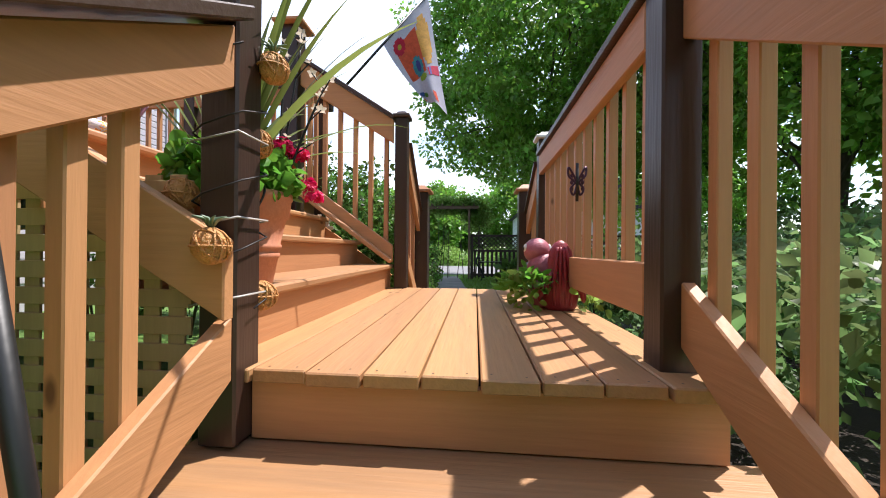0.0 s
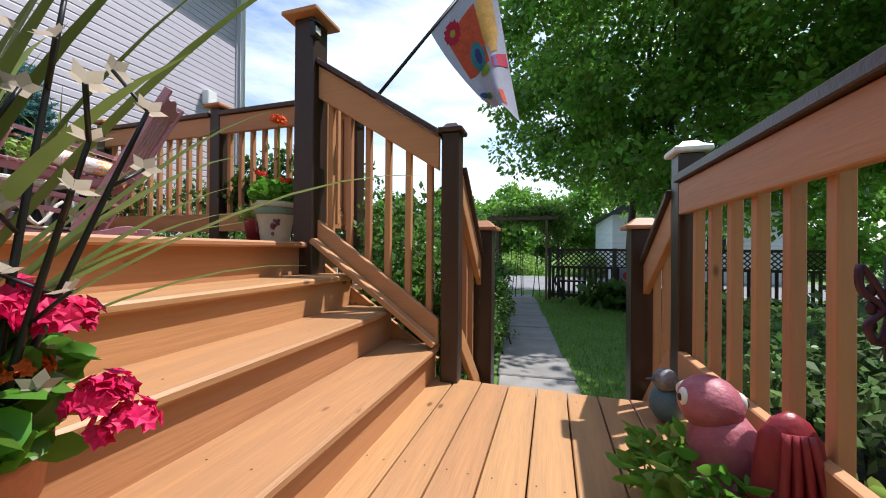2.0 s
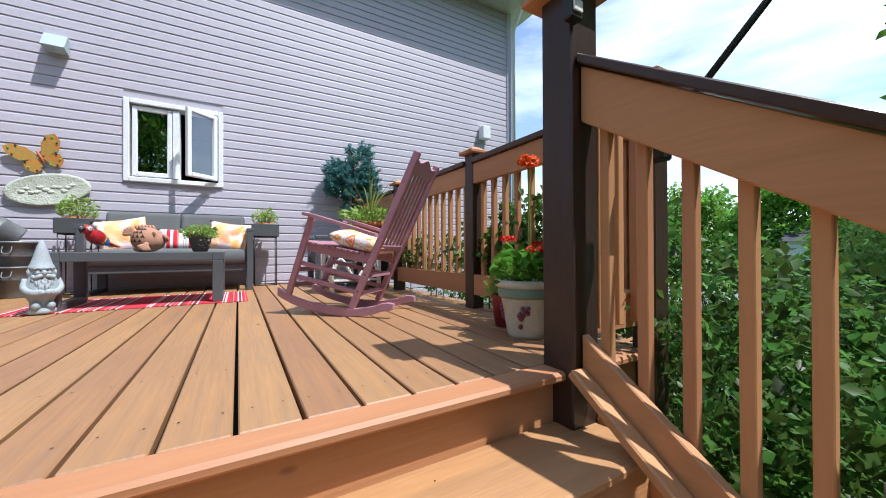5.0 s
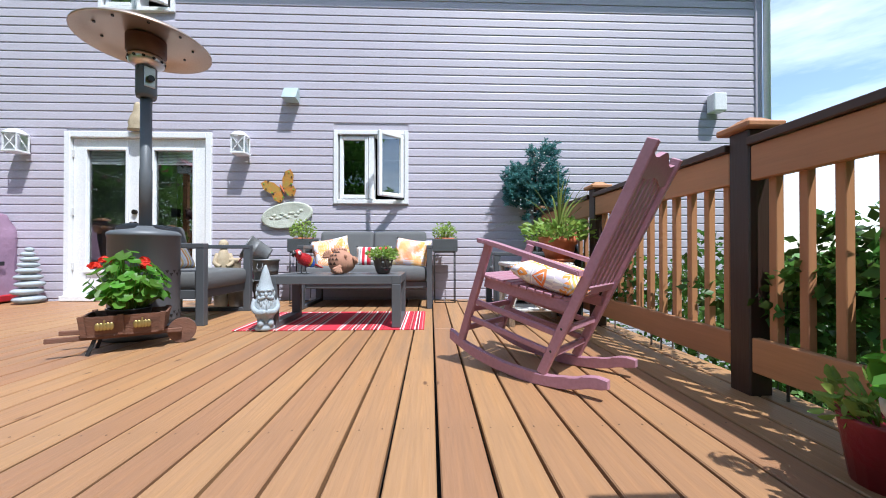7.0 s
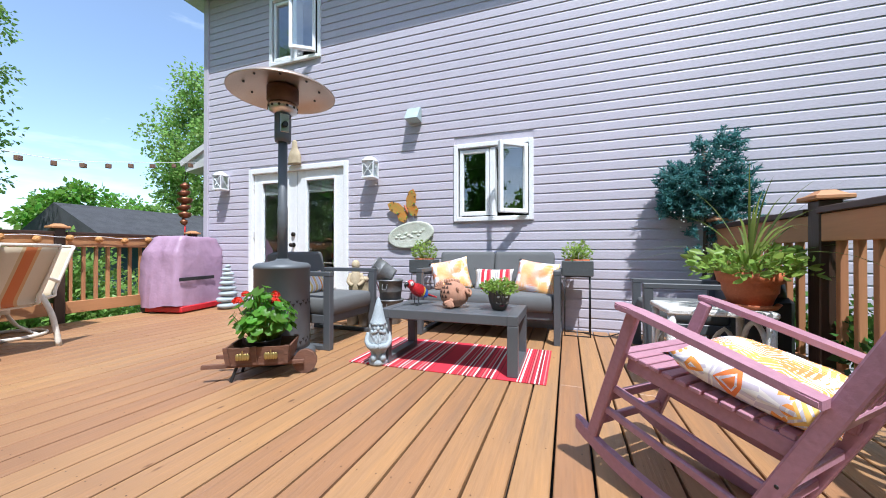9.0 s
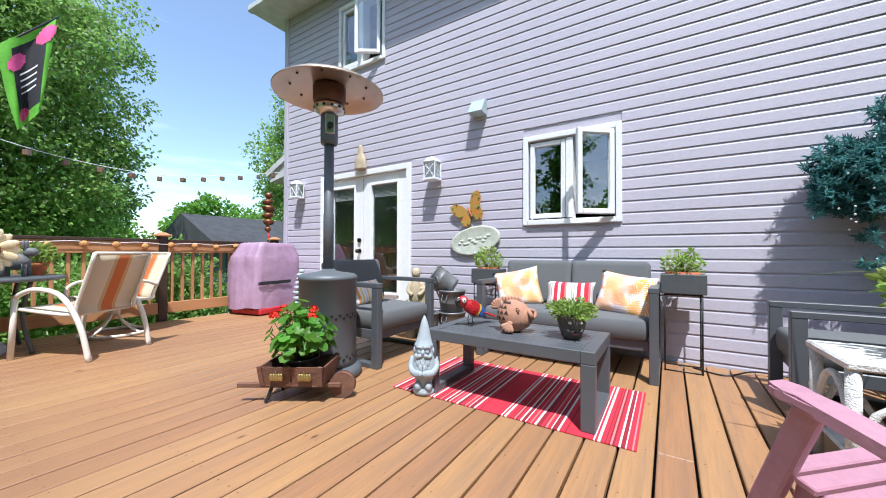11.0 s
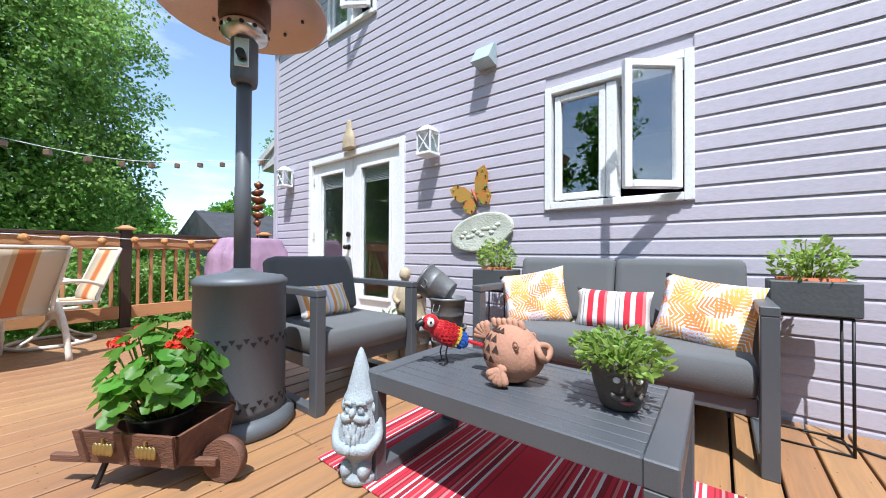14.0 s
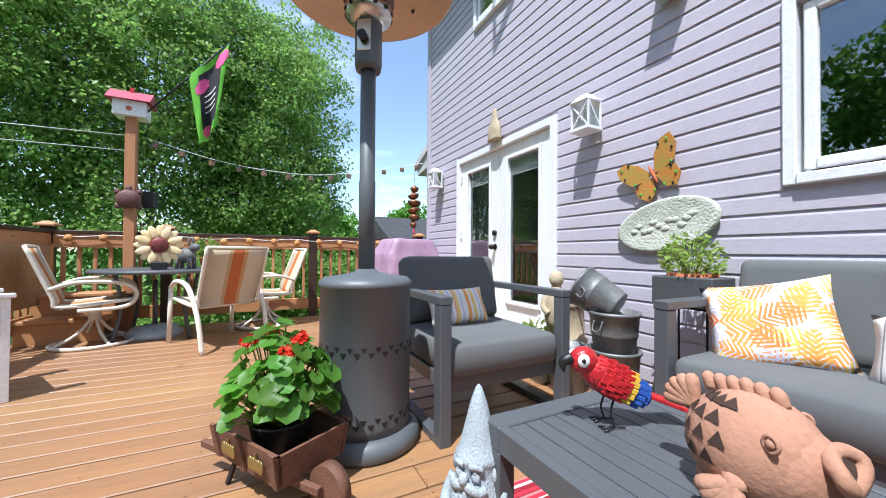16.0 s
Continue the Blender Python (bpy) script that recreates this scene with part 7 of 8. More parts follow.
for k, (dx, dy, h) in enumerate(((0.06, 0.04, 0.62), (0.12, 0.09, 0.48), (0.02, 0.0, 0.56), (0.14, 0.02, 0.42))):
    line = bend([(0, 0, 0), (dx * 0.3, dy * 0.3, h * 0.4), (dx, dy, h)], 5)
    tube(bm, line, 0.005, 6, radii=[0.0065 - 0.0004 * i for i in range(len(line))])
    for q in line[4::2]:
        e = q + Vector((rnd.uniform(-0.05, 0.06), rnd.uniform(-0.04, 0.05), rnd.uniform(0.02, 0.05)))
        tube(bm, [q, e], 0.0025, 5)
        ends.append(e)
    ends.append(line[-1])
part("twig_frame", bm, black_m, lt)
petal = mat("clear_pale_petals", (0.6, 0.52, 0.42), rough=0.3, translucent=0.5)
bm = bmesh.new()
for i in range(5):
    a = 6.283 * i / 5
    d, w = Vector((math.cos(a), math.sin(a), 0.5)), Vector((-math.sin(a), math.cos(a), 0))
    vs = [Vector((0, 0, 0)), d * 0.01 + w * 0.007, d * 0.02, d * 0.01 - w * 0.007]
    bm.faces.new([bm.verts.new(p) for p in vs])
fl = mesh_of(bm, petal, "flower_light")
for e in ends:
    piece("flower_light", fl, lt, e.x, e.y, e.z, rnd.uniform(-60, 60), rnd.uniform(-60, 60), 0)


def pineapple(parent, x, y, z, r, top=True, seed=0):
    """A woven ball of rattan loops with a leafy top."""
    b = part("rattan_ball", ball(bmesh.new(), (x, y, z), r * 0.9, (1, 1, 1.15), 14), rattan_m, parent)
    bm = bmesh.new()
    for i in range(7):
        ax = Euler((i * 0.9, i * 0.55, i * 1.3)).to_matrix()
        tube(bm, [Vector((x, y, z)) + ax @ Vector((math.cos(q) * r, math.sin(q) * r, 0)) for q in [6.283 * k / 14 for k in range(14)]], r * 0.07, 4, True)
    part("weave", bm, rattan_m, b)
    if top:
        bm = bmesh.new()
        for k in range(9):
            a = 6.283 * k / 9
            p0 = Vector((x, y, z + r))
            tube(bm, [p0, p0 + Vector((math.cos(a) * r * 0.35, math.sin(a) * r * 0.35, r * 0.5)), p0 + Vector((math.cos(a) * r * 0.9, math.sin(a) * r * 0.9, r * 0.6))], 0.004, 4, radii=[0.005, 0.004, 0.001])
        part("leaf_tuft", bm, sage_m, b)


pl = tagged(thing("pineapple_lights", 0, 0, 0), "string of woven pineapple lights wound round the post", "string lights")
for i, (x, y, z, top) in enumerate(((-0.557, 0.923, 1.40, 1), (-0.584, 0.733, 0.91, 1), (-0.759, 0.851, 1.045, 0), (-0.6, 0.951, 0.772, 0), (-0.621, 0.954, 1.204, 0))):
    pineapple(pl, x, y, z, 0.041, bool(top), i)
cable = []
for k in range(40):
    a = 6.283 * k / 10
    cable.append((-0.637 + 0.066 * math.copysign(min(1, abs(math.cos(a)) * 1.35), math.cos(a)), 0.87 + 0.066 * math.copysign(min(1, abs(math.sin(a)) * 1.35), math.sin(a)), 0.75 + 0.017 * k))
part("cable", tube(bmesh.new(), cable, 0.0025, 5), iron_m, pl)
for z in (0.775, 0.97, 1.18):
    c = [(-0.637 + 0.062 * sx, 0.87 + 0.062 * sy, z + 0.012 * sx) for sx, sy in ((-1, -1), (1, -1), (1, 1), (-1, 1))]
    part("tie", tube(bmesh.new(), c, 0.003, 5, True), mat("clear_tie", (0.4, 0.38, 0.36), rough=0.3), pl, "pale plastic tie")

# parrot shaped planter on the landing
rp = tagged(thing("parrot_planter", 0.43, 1.98, LZ), "red clay bird shaped planter with trailing ivy on the landing", "planter")
bm = bmesh.new()
n0 = start(bm)
lathe(bm, [(0.08, 0), (0.1, 0.03), (0.11, 0.1), (0.1, 0.17), (0.09, 0.16)], 22, Matrix.Translation((-0.03, 0.06, 0)), 0.9, 1.05)
ball(bm, (-0.05, 0.08, 0.2), 0.1, (0.85, 1.0, 1.1), 18)
ball(bm, (-0.075, 0.1, 0.31), 0.08, (0.95, 1.05, 0.95), 18)
paint(bm, n0, 1)
n0 = start(bm)
lathe(bm, [(0.07, 0.0), (0.085, 0.02), (0.095, 0.07), (0.105, 0.115), (0.092, 0.15), (0.07, 0.19), (0.066, 0.25), (0.058, 0.31), (0.035, 0.35), (0.008, 0.368)], 24, Matrix.Translation((0.02, -0.06, 0)), 1.0, 0.62)
for s in (-1, 1):
    for k in range(3):
        tube(bm, bend([(0.02 + s * (0.045 + 0.012 * k), -0.085, 0.2 - 0.02 * k), (0.02 + s * (0.075 + 0.014 * k), -0.1, 0.13 - 0.016 * k), (0.02 + s * (0.1 + 0.006 * k), -0.09, 0.115 - 0.035 * k)], 3), 0.015, 7, radii=[0.008, 0.013, 0.016, 0.017, 0.016, 0.012, 0.006])
    for k in range(2):
        tube(bm, bend([(0.02 + s * 0.014 * (k + 0.5), -0.09, 0.33), (0.02 + s * 0.022 * (k + 0.5), -0.108, 0.24), (0.02 + s * 0.03 * (k + 0.5), -0.118, 0.12), (0.02 + s * 0.026 * (k + 0.5), -0.105, 0.03)], 3), 0.009, 7)
paint(bm, n0, 0)
n0 = start(bm)
tube(bm, bend([(-0.09, 0.175, 0.32), (-0.1, 0.215, 0.3), (-0.1, 0.21, 0.26)], 3), 0.024, 8, radii=[0.028, 0.027, 0.026, 0.024, 0.018, 0.012, 0.006])
for s in (-1, 1):
    ball(bm, (-0.075 + s * 0.066, 0.085, 0.325), 0.024, (0.5, 1, 1.1), 10)
paint(bm, n0, 2)
n0 = start(bm)
for s in (-1, 1):
    ball(bm, (-0.075 + s * 0.076, 0.082, 0.325), 0.011, (0.6, 1, 1), 8)
paint(bm, n0, 3)
part("bird_body", bm, [redclay_m, pinkclay_m, eyewhite, black_m], rp)
foliage(rp, "ivy", 260, 0.17, 0.12, 0.1, 0.06, geran_leaf, 1.4, 0.45, cx=-0.1, cy=0.04, droop=0.4)
p = np.stack([RNG.uniform(-0.24, 0.24, 260), RNG.uniform(-0.16, 0.2, 260), RNG.uniform(0.01, 0.2, 260)], 1)
keep = np.hypot(p[:, 0] / 0.14, p[:, 1] / 0.17) > 1.0
ob = new("trailing_ivy", leaf_mesh("trailing_ivy", p[keep], 0.045, lime_leaf, None, 0.6, 0.75, oval=True))
ob.parent = rp
bm = bmesh.new()
n0 = start(bm)
ball(bm, (0, 0, 0.08), 0.075, (0.9, 1.0, 1.05), 14)
paint(bm, n0, 0)
n0 = start(bm)
ball(bm, (-0.01, -0.02, 0.185), 0.05, (1, 1, 0.95), 12)
lathe(bm, [(0.012, 0), (0.003, 0.035)], 8, Matrix.Translation((-0.05, -0.03, 0.185)) @ pose(0, 0, 0, 0, -90, 0))
paint(bm, n0, 1)
tagged(part("bird_figurine", bm, [mat("dull_blue_glaze", (0.08, 0.16, 0.2), rough=0.5, scale=8), mat("grey_mottled_glaze", (0.3, 0.3, 0.3), (0.05, 0.05, 0.06), rough=0.6, scale=20, dirt=0.5)]), "small blue and grey bird figurine by the post", "figurine").matrix_basis = pose(0.41, 2.66, LZ)
orn = tagged(thing("metal_butterfly", 0.475, 1.71, 1.2, 90), "dark purple metal butterfly hung on the landing railing", "ornament")
for s in (-1, 1):
    bm = bmesh.new()
    tube(bm, bend([(0, 0, 0.03), (0, s * 0.025, 0.08), (0, s * 0.04, 0.1), (0, s * 0.038, 0.06), (0, s * 0.01, 0.03), (0, s * 0.03, 0.0), (0, s * 0.015, -0.03), (0, 0, 0.02)], 4), 0.006, 5)
    for k in range(3):
        ball(bm, (0, s * 0.025, 0.0 + 0.03 * k), 0.009, (0.3, 1, 1.3), 6)
    part("wing", bm, mat("purple_black_metal", (0.08, 0.03, 0.06), rough=0.4, metal=0.5), orn)
part("body", tube(bmesh.new(), [(0, 0, -0.06), (0, 0, 0.12)], 0.008, 6), iron_m, orn)
sl = tagged(thing("solar_lamp", -1.435, 2.715, 2.58), "small black solar lamp on the stair post", "lamp")
part("lamp_body", box(-0.01, 0.03, -0.03, 0.03, 0, 0.09, 0.005), black_m, sl)
o = part("panel", box(-0.025, 0.045, -0.035, 0.035, 0.0, 0.008, 0.002), iron_m, sl)
o.matrix_basis = pose(0.01, 0, 0.09, 0, 25, 0)
part("lens", box(0.03, 0.036, -0.022, 0.022, 0.02, 0.06, 0.002), eyewhite, sl, "pale lamp lens")


# ---- flags ----
def sheet(a, b, c, d, nu, nv, wave, name, m, parent, freq=2.0, off=0.0, u0=0, u1=1, v0=0, v1=1, lift=0.0, mask=None):
    """Cloth between corners a (hem start), b (hem end), c (below b), d (below a), rippled along y."""
    a, b, c, d = map(Vector, (a, b, c, d))
    bm = bmesh.new()
    g = {}
    for i in range(nu + 1):
        for j in range(nv + 1):
            u, v = u0 + (u1 - u0) * i / nu, v0 + (v1 - v0) * j / nv
            p = a.lerp(b, u).lerp(d.lerp(c, u), v)
            sag = 4 * v * (1 - v) * 0.05
            y = wave * v ** 0.7 * math.sin(freq * 3.1 * u + 1.2 * v + off) + 0.012 * math.sin(9 * v + 7 * u)
            g[i, j] = bm.verts.new(p + Vector((0, y - lift, -sag)))
    for i in range(nu):
        for j in range(nv):
            if mask is None or mask((i + 0.5) / nu, (j + 0.5) / nv):
                bm.faces.new((g[i, j], g[i + 1, j], g[i + 1, j + 1], g[i, j + 1])).smooth = True
    return part(name, bm, m, parent)


f1 = tagged(thing("garden_flag", -1.27, 2.93, 2.14), "lavender flag with flower and bird prints on a black pole", "flag")
part("flag_pole", tube(bmesh.new(), [(0, 0, 0), (0.81, 0.52, 1.32)], 0.011, 8), black_m, f1)
part("bracket", box(-0.03, 0.04, -0.03, 0.03, -0.05, 0.05, 0.006), black_m, f1)
QA, QB, QC, QD = (0.403, 0.26, 0.67), (0.78, 0.51, 1.29), (1.0, 0.3, 0.03), (0.82, 0.2, 0.12)
sheet(QA, QB, QC, QD, 22, 26, 0.07, "cloth", cloth_m, f1)


def disc(cu, cv, ru, rv):
    return lambda u, v: ((u - cu) / ru) ** 2 + ((v - cv) / rv) ** 2 < 1


prints = (((0.12, 0.62, 0.15, 0.6), None, (0.75, 0.12, 0.05), "patch_red"), ((0.1, 0.34, 0.08, 0.26), disc(0.5, 0.5, 0.5, 0.5), (0.6, 0.02, 0.06), "flower_print"), ((0.18, 0.26, 0.14, 0.2), disc(0.5, 0.5, 0.5, 0.5), (0.5, 0.4, 0.05), "flower_eye"), ((0.55, 0.9, 0.1, 0.55), disc(0.6, 0.5, 0.42, 0.5), (0.75, 0.4, 0.08), "patch_yellow"), ((0.3, 0.6, 0.38, 0.62), disc(0.45, 0.5, 0.45, 0.5), (0.05, 0.3, 0.38), "bird_print"), ((0.38, 0.52, 0.43, 0.56), disc(0.5, 0.5, 0.45, 0.5), (0.06, 0.07, 0.3), "bird_wing"), ((0.36, 0.58, 0.6, 0.68), disc(0.5, 0.5, 0.5, 0.5), (0.3, 0.45, 0.05), "leaf_print"), ((0.66, 0.98, 0.58, 0.66), None, (0.65, 0.03, 0.1), "stripe_red"), ((0.7, 0.76, 0.58, 0.66), None, (0.2, 0.15, 0.5), "stripe_violet"), ((0.6, 0.72, 0.84, 0.95), None, (0.75, 0.1, 0.05), "square_print"), ((0.05, 0.25, 0.78, 0.86), disc(0.5, 0.5, 0.5, 0.5), (0.05, 0.12, 0.35), "small_bird_print"), ((0.2, 0.34, 0.82, 0.9), disc(0.5, 0.5, 0.5, 0.5), (0.1, 0.3, 0.05), "small_leaf_print"), ((0.02, 0.12, 0.9, 0.97), None, (0.7, 0.3, 0.05), "corner_print"))
for i, ((u0, u1, v0, v1), mk, col, nm) in enumerate(prints):
    pm = mat("print_" + nm, col, rough=0.85, translucent=0.4, scale=20)
    for side in (-1, 1):
        sheet(QA, QB, QC, QD, 10, 10, 0.07, nm, pm, f1, u0=u0, u1=u1, v0=v0, v1=v1, lift=side * (0.002 + 0.0007 * i), mask=mk)

bpst = tagged(thing("bird_house_post", -2.22, -3.9, DZ), "tan wooden post with a small red roofed bird house", "bird house")
part("post", box(-0.05, 0.05, -0.05, 0.05, 0, 2.45, 0.005), tan_z, bpst)
part("house_box", box(-0.15, 0.15, -0.11, 0.11, 2.45, 2.63, 0.004), white_m, bpst, "white bird house")
bm = bmesh.new()
v = [bm.verts.new(q) for q in ((-0.2, -0.16, 2.62), (0.2, -0.16, 2.62), (0.2, 0.16, 2.62), (-0.2, 0.16, 2.62), (-0.2, 0, 2.76), (0.2, 0, 2.76))]
for q in ((0, 1, 5, 4), (2, 3, 4, 5), (0, 4, 3), (1, 2, 5), (0, 3, 2, 1)):
    bm.faces.new([v[i] for i in q])
part("roof", bm, mat("faded_crimson_roof", (0.4, 0.06, 0.1), rough=0.6), bpst, "crimson roof")
part("entrance", tube(bmesh.new(), [(0.0, 0.105, 2.53), (0.0, 0.116, 2.53)], 0.028, 14), rust_m, bpst)
part("chimney", box(-0.02, 0.02, -0.02, 0.02, 2.74, 2.8, 0.002), red_m, bpst)
o = part("turtle_plaque", ball(bmesh.new(), (0, 0.075, 1.5), 0.12, (1, 0.4, 0.9), 14), mat("dark_red_brown_clay", (0.12, 0.05, 0.045), rough=0.6, scale=14, bump=0.6), bpst, "dark brown turtle ornament")
bm = bmesh.new()
for a in (0.7, 2.4, 3.9, 5.5, 1.57):
    ball(bm, (math.cos(a) * 0.13, 0.07, 1.5 + math.sin(a) * 0.12), 0.035, (1, 0.5, 1), 8)
part("turtle_limbs", bm, o.data.materials[0], bpst)
part("lantern_box", box(-0.22, -0.08, -0.2, -0.06, 1.42, 1.62, 0.01), black_m, bpst, "black hanging lantern")
f2 = tagged(thing("garden_flag", -2.34, -3.88, 3.87), "black flag with a lime green border and pink flowers", "flag")
part("flag_pole", tube(bmesh.new(), [(0, 0, 0), (-0.86, 0, 1.1)], 0.01, 8), black_m, f2)
FA, FB, FC, FD = (-0.42, 0, 0.56), (-0.84, 0, 1.07), (-0.72, 0.05, -0.05), (-0.56, 0.03, -0.3)
lime_cloth = mat("lime_green_cloth", (0.2, 0.6, 0.06), rough=0.8, translucent=0.4)
sheet(FA, FB, FC, FD, 14, 18, 0.1, "cloth", lime_cloth, f2, 2.6)
for side in (-1, 1):
    sheet(FA, FB, FC, FD, 10, 12, 0.1, "black_panel", mat("black_cloth", (0.02, 0.02, 0.025), rough=0.8), f2, 2.6, u0=0.22, u1=0.85, v0=0.1, v1=0.85, lift=side * 0.004)
    for k, (u, v) in enumerate(((0.3, 0.25), (0.85, 0.12), (0.4, 0.86))):
        sheet(FA, FB, FC, FD, 8, 8, 0.1, "flower_print", mat("hot_pink_print", (0.75, 0.1, 0.3), rough=0.8), f2, 2.6, u0=u - 0.18, u1=u + 0.18, v0=v - 0.08, v1=v + 0.08, lift=side * 0.007, mask=disc(0.5, 0.5, 0.5, 0.5))
    for k in range(4):
        sheet(FA, FB, FC, FD, 8, 2, 0.1, "script_bar", eyewhite, f2, 2.6, u0=0.35, u1=0.72, v0=0.38 + 0.07 * k, v1=0.4 + 0.07 * k, lift=side * 0.008)

# ---- string lights and rail lights ----
sl = tagged(thing("string_lights", 0, 0, 0), "white cable of small cube string lights above the railing", "string lights")
line = bend([(-2.3, -3.95, 3.62), (-3.2, -4.0, 3.42), (-4.2, -4.0, 3.38), (-5.1, -4.0, 3.55), (-5.95, -3.95, 3.75)], 10)
part("cable", tube(bmesh.new(), line, 0.004, 5), white_m, sl)
cube = mesh_of(box(-0.028, 0.028, -0.028, 0.028, -0.085, -0.025, 0.005), mat("smoky_amber_cube", (0.22, 0.13, 0.09), rough=0.3), "cube_lamp")
for i in range(2, len(line) - 1, 3):
    piece("cube_lamp", cube, sl, line[i].x, line[i].y, line[i].z, 0, 0, i * 17)
rl2 = tagged(thing("rail_lights", 0, 0, 0), "row of small woven ball lights along the railing", "string lights")
for i in range(15):
    x = -1.7 - 0.29 * i
    part("ball_lamp", ball(bmesh.new(), (x, -3.9, 2.40 + 0.012 * math.sin(i * 2.2)), 0.042, seg=10), rattan_m, rl2)
part("cable", tube(bmesh.new(), [(-1.6 - 0.1 * i, -3.92, 2.43 - 0.012 * math.sin(i)) for i in range(44)], 0.004, 5), white_m, rl2)
wire = tagged(thing("overhead_wire", 0, 0, 0), "thin pale wires strung past the birch trees", "wire")
for dz in (0, 0.18):
    part("wire_strand", tube(bmesh.new(), [(-2.2, -4.0, 3.45 + dz), (0, -4.4, 3.5 + dz), (3, -5, 3.62 + dz)], 0.005, 5), white_m, wire)

# ---- hanging spinner at the corner ----
sp = tagged(thing("wind_spinner", -5.86, -4.12, 2.6), "copper brown spiral wind spinner hanging at the house corner", "wind spinner")
for i, r in enumerate((0.06, 0.1, 0.11, 0.115, 0.1, 0.075)):
    part("cup", lathe(bmesh.new(), [(0.01, 0), (r * 0.75, 0.03), (r, 0.075), (r * 0.6, 0.09), (0.015, 0.13)], 16, Matrix.Translation((0, 0, 0.08 + 0.12 * i)) @ pose(0, 0, 0, 14, 8 * (-1) ** i, 0)), copper_m, sp)
part("cord", tube(bmesh.new(), [(0, 0, 0.85), (0, 0.02, 1.1)], 0.004, 5), iron_m, sp)
part("tail", tube(bmesh.new(), [(0, 0, 0.1), (0.02, 0.02, -0.1)], 0.012, 6), red_m, sp, "red tail rod")

# ---- patio dining set ----
dt = tagged(thing("patio_table", -2.62, -3.38, DZ), "round dark grey patio table", "table")
part("tabletop", lathe(bmesh.new(), [(0.56, 0.68), (0.575, 0.685), (0.575, 0.71), (0.56, 0.715), (0.1, 0.716)], 40), char_m, dt)
for k in range(4):
    a = 0.785 + 1.571 * k
    part("leg", tube(bmesh.new(), bend([(math.cos(a) * 0.42, math.sin(a) * 0.42, 0.68), (math.cos(a) * 0.36, math.sin(a) * 0.36, 0.35), (math.cos(a) * 0.44, math.sin(a) * 0.44, 0)], 4), 0.018, 8), char_m, dt)
ub = tagged(thing("umbrella_base", -2.58, -3.36, DZ), "grey stone umbrella base below the table", "umbrella base")
part("base_block", lathe(bmesh.new(), [(0.24, 0), (0.25, 0.03), (0.2, 0.1), (0.06, 0.13)], 20), stone_m, ub)
part("tube", tube(bmesh.new(), [(0, 0, 0.12), (0, 0, 0.6)], 0.022, 10), char_m, ub)


def sling(parent, w, z0, y0, z1, y1, z2, y2, name="sling"):
    bm = bmesh.new()
    line = bend([(0, y0, z0), (0, y1, z1), (0, (y1 * 0.8 + y2 * 0.2), z1 + 0.08), (0, y2, z2)], 6)
    prev = None
    for p in line:
        row = [bm.verts.new((-w / 2, p.y, p.z)), bm.verts.new((w / 2, p.y, p.z))]
        if prev:
            bm.faces.new((prev[0], prev[1], row[1], row[0])).smooth = True
        prev = row
    o = part(name, bm, sling_m, parent, "beige sling with rust stripes")
    o.modifiers.new("thick", "SOLIDIFY").thickness = 0.008
    return o


def patio_chair(x, y, rz, label, swivel):
    """Sling chair that faces local +y."""
    t = tagged(thing("patio_chair", x, y, DZ, rz), label, "chair", "patio chairs")
    w = 0.54
    sling(t, w - 0.03, 0.44, 0.27, 0.40, -0.2, 0.92, -0.42)
    for s in (-1, 1):
        xx = s * w / 2
        part("side_rail", tube(bmesh.new(), bend([(xx, 0.28, 0.44), (xx, -0.2, 0.40), (xx, -0.26, 0.5), (xx, -0.42, 0.94)], 5), 0.016, 8), cream_m, t)
        if swivel:
            part("armrest", tube(bmesh.new(), bend([(xx, -0.28, 0.56), (xx + s * 0.05, -0.1, 0.62), (xx + s * 0.06, 0.2, 0.6), (xx + s * 0.05, 0.3, 0.5), (xx + s * 0.04, 0.22, 0.38), (xx + s * 0.02, -0.1, 0.36)], 5), 0.018, 8), cream_m, t)
        else:
            bm = bmesh.new()
            arc = bend([(xx + s * 0.02, 0.3, 0.55), (xx + s * 0.04, 0.1, 0.62), (xx + s * 0.04, -0.15, 0.57), (xx + s * 0.03, -0.32, 0.32), (xx + s * 0.02, -0.4, 0)], 5)
            tube(bm, arc, 0.022, 8)
            part("arm_leg", bm, cream_m, t)
            part("front_leg", tube(bmesh.new(), [(xx + s * 0.02, 0.3, 0.56), (xx + s * 0.02, 0.34, 0.0)], 0.022, 8), cream_m, t)
    for y0, z0 in ((0.28, 0.44), (-0.42, 0.94), (-0.2, 0.39)):
        part("cross_rail", tube(bmesh.new(), [(-w / 2, y0, z0), (w / 2, y0, z0)], 0.014, 8), cream_m, t)
    if swivel:
        part("base_ring", tube(bmesh.new(), [(math.cos(q) * 0.3, math.sin(q) * 0.3, 0.018) for q in [6.283 * k / 28 for k in range(28)]], 0.018, 8, True), cream_m, t)
        for k in range(4):
            a = 0.4 + 1.571 * k
            part("strut", tube(bmesh.new(), bend([(math.cos(a) * 0.3, math.sin(a) * 0.3, 0.02), (math.cos(a) * 0.12, math.sin(a) * 0.12, 0.12), (0, 0, 0.3)], 3), 0.014, 8), cream_m, t)
        part("hub", tube(bmesh.new(), [(0, 0, 0.24), (0, 0, 0.38)], 0.05, 12), cream_m, t)
    return t


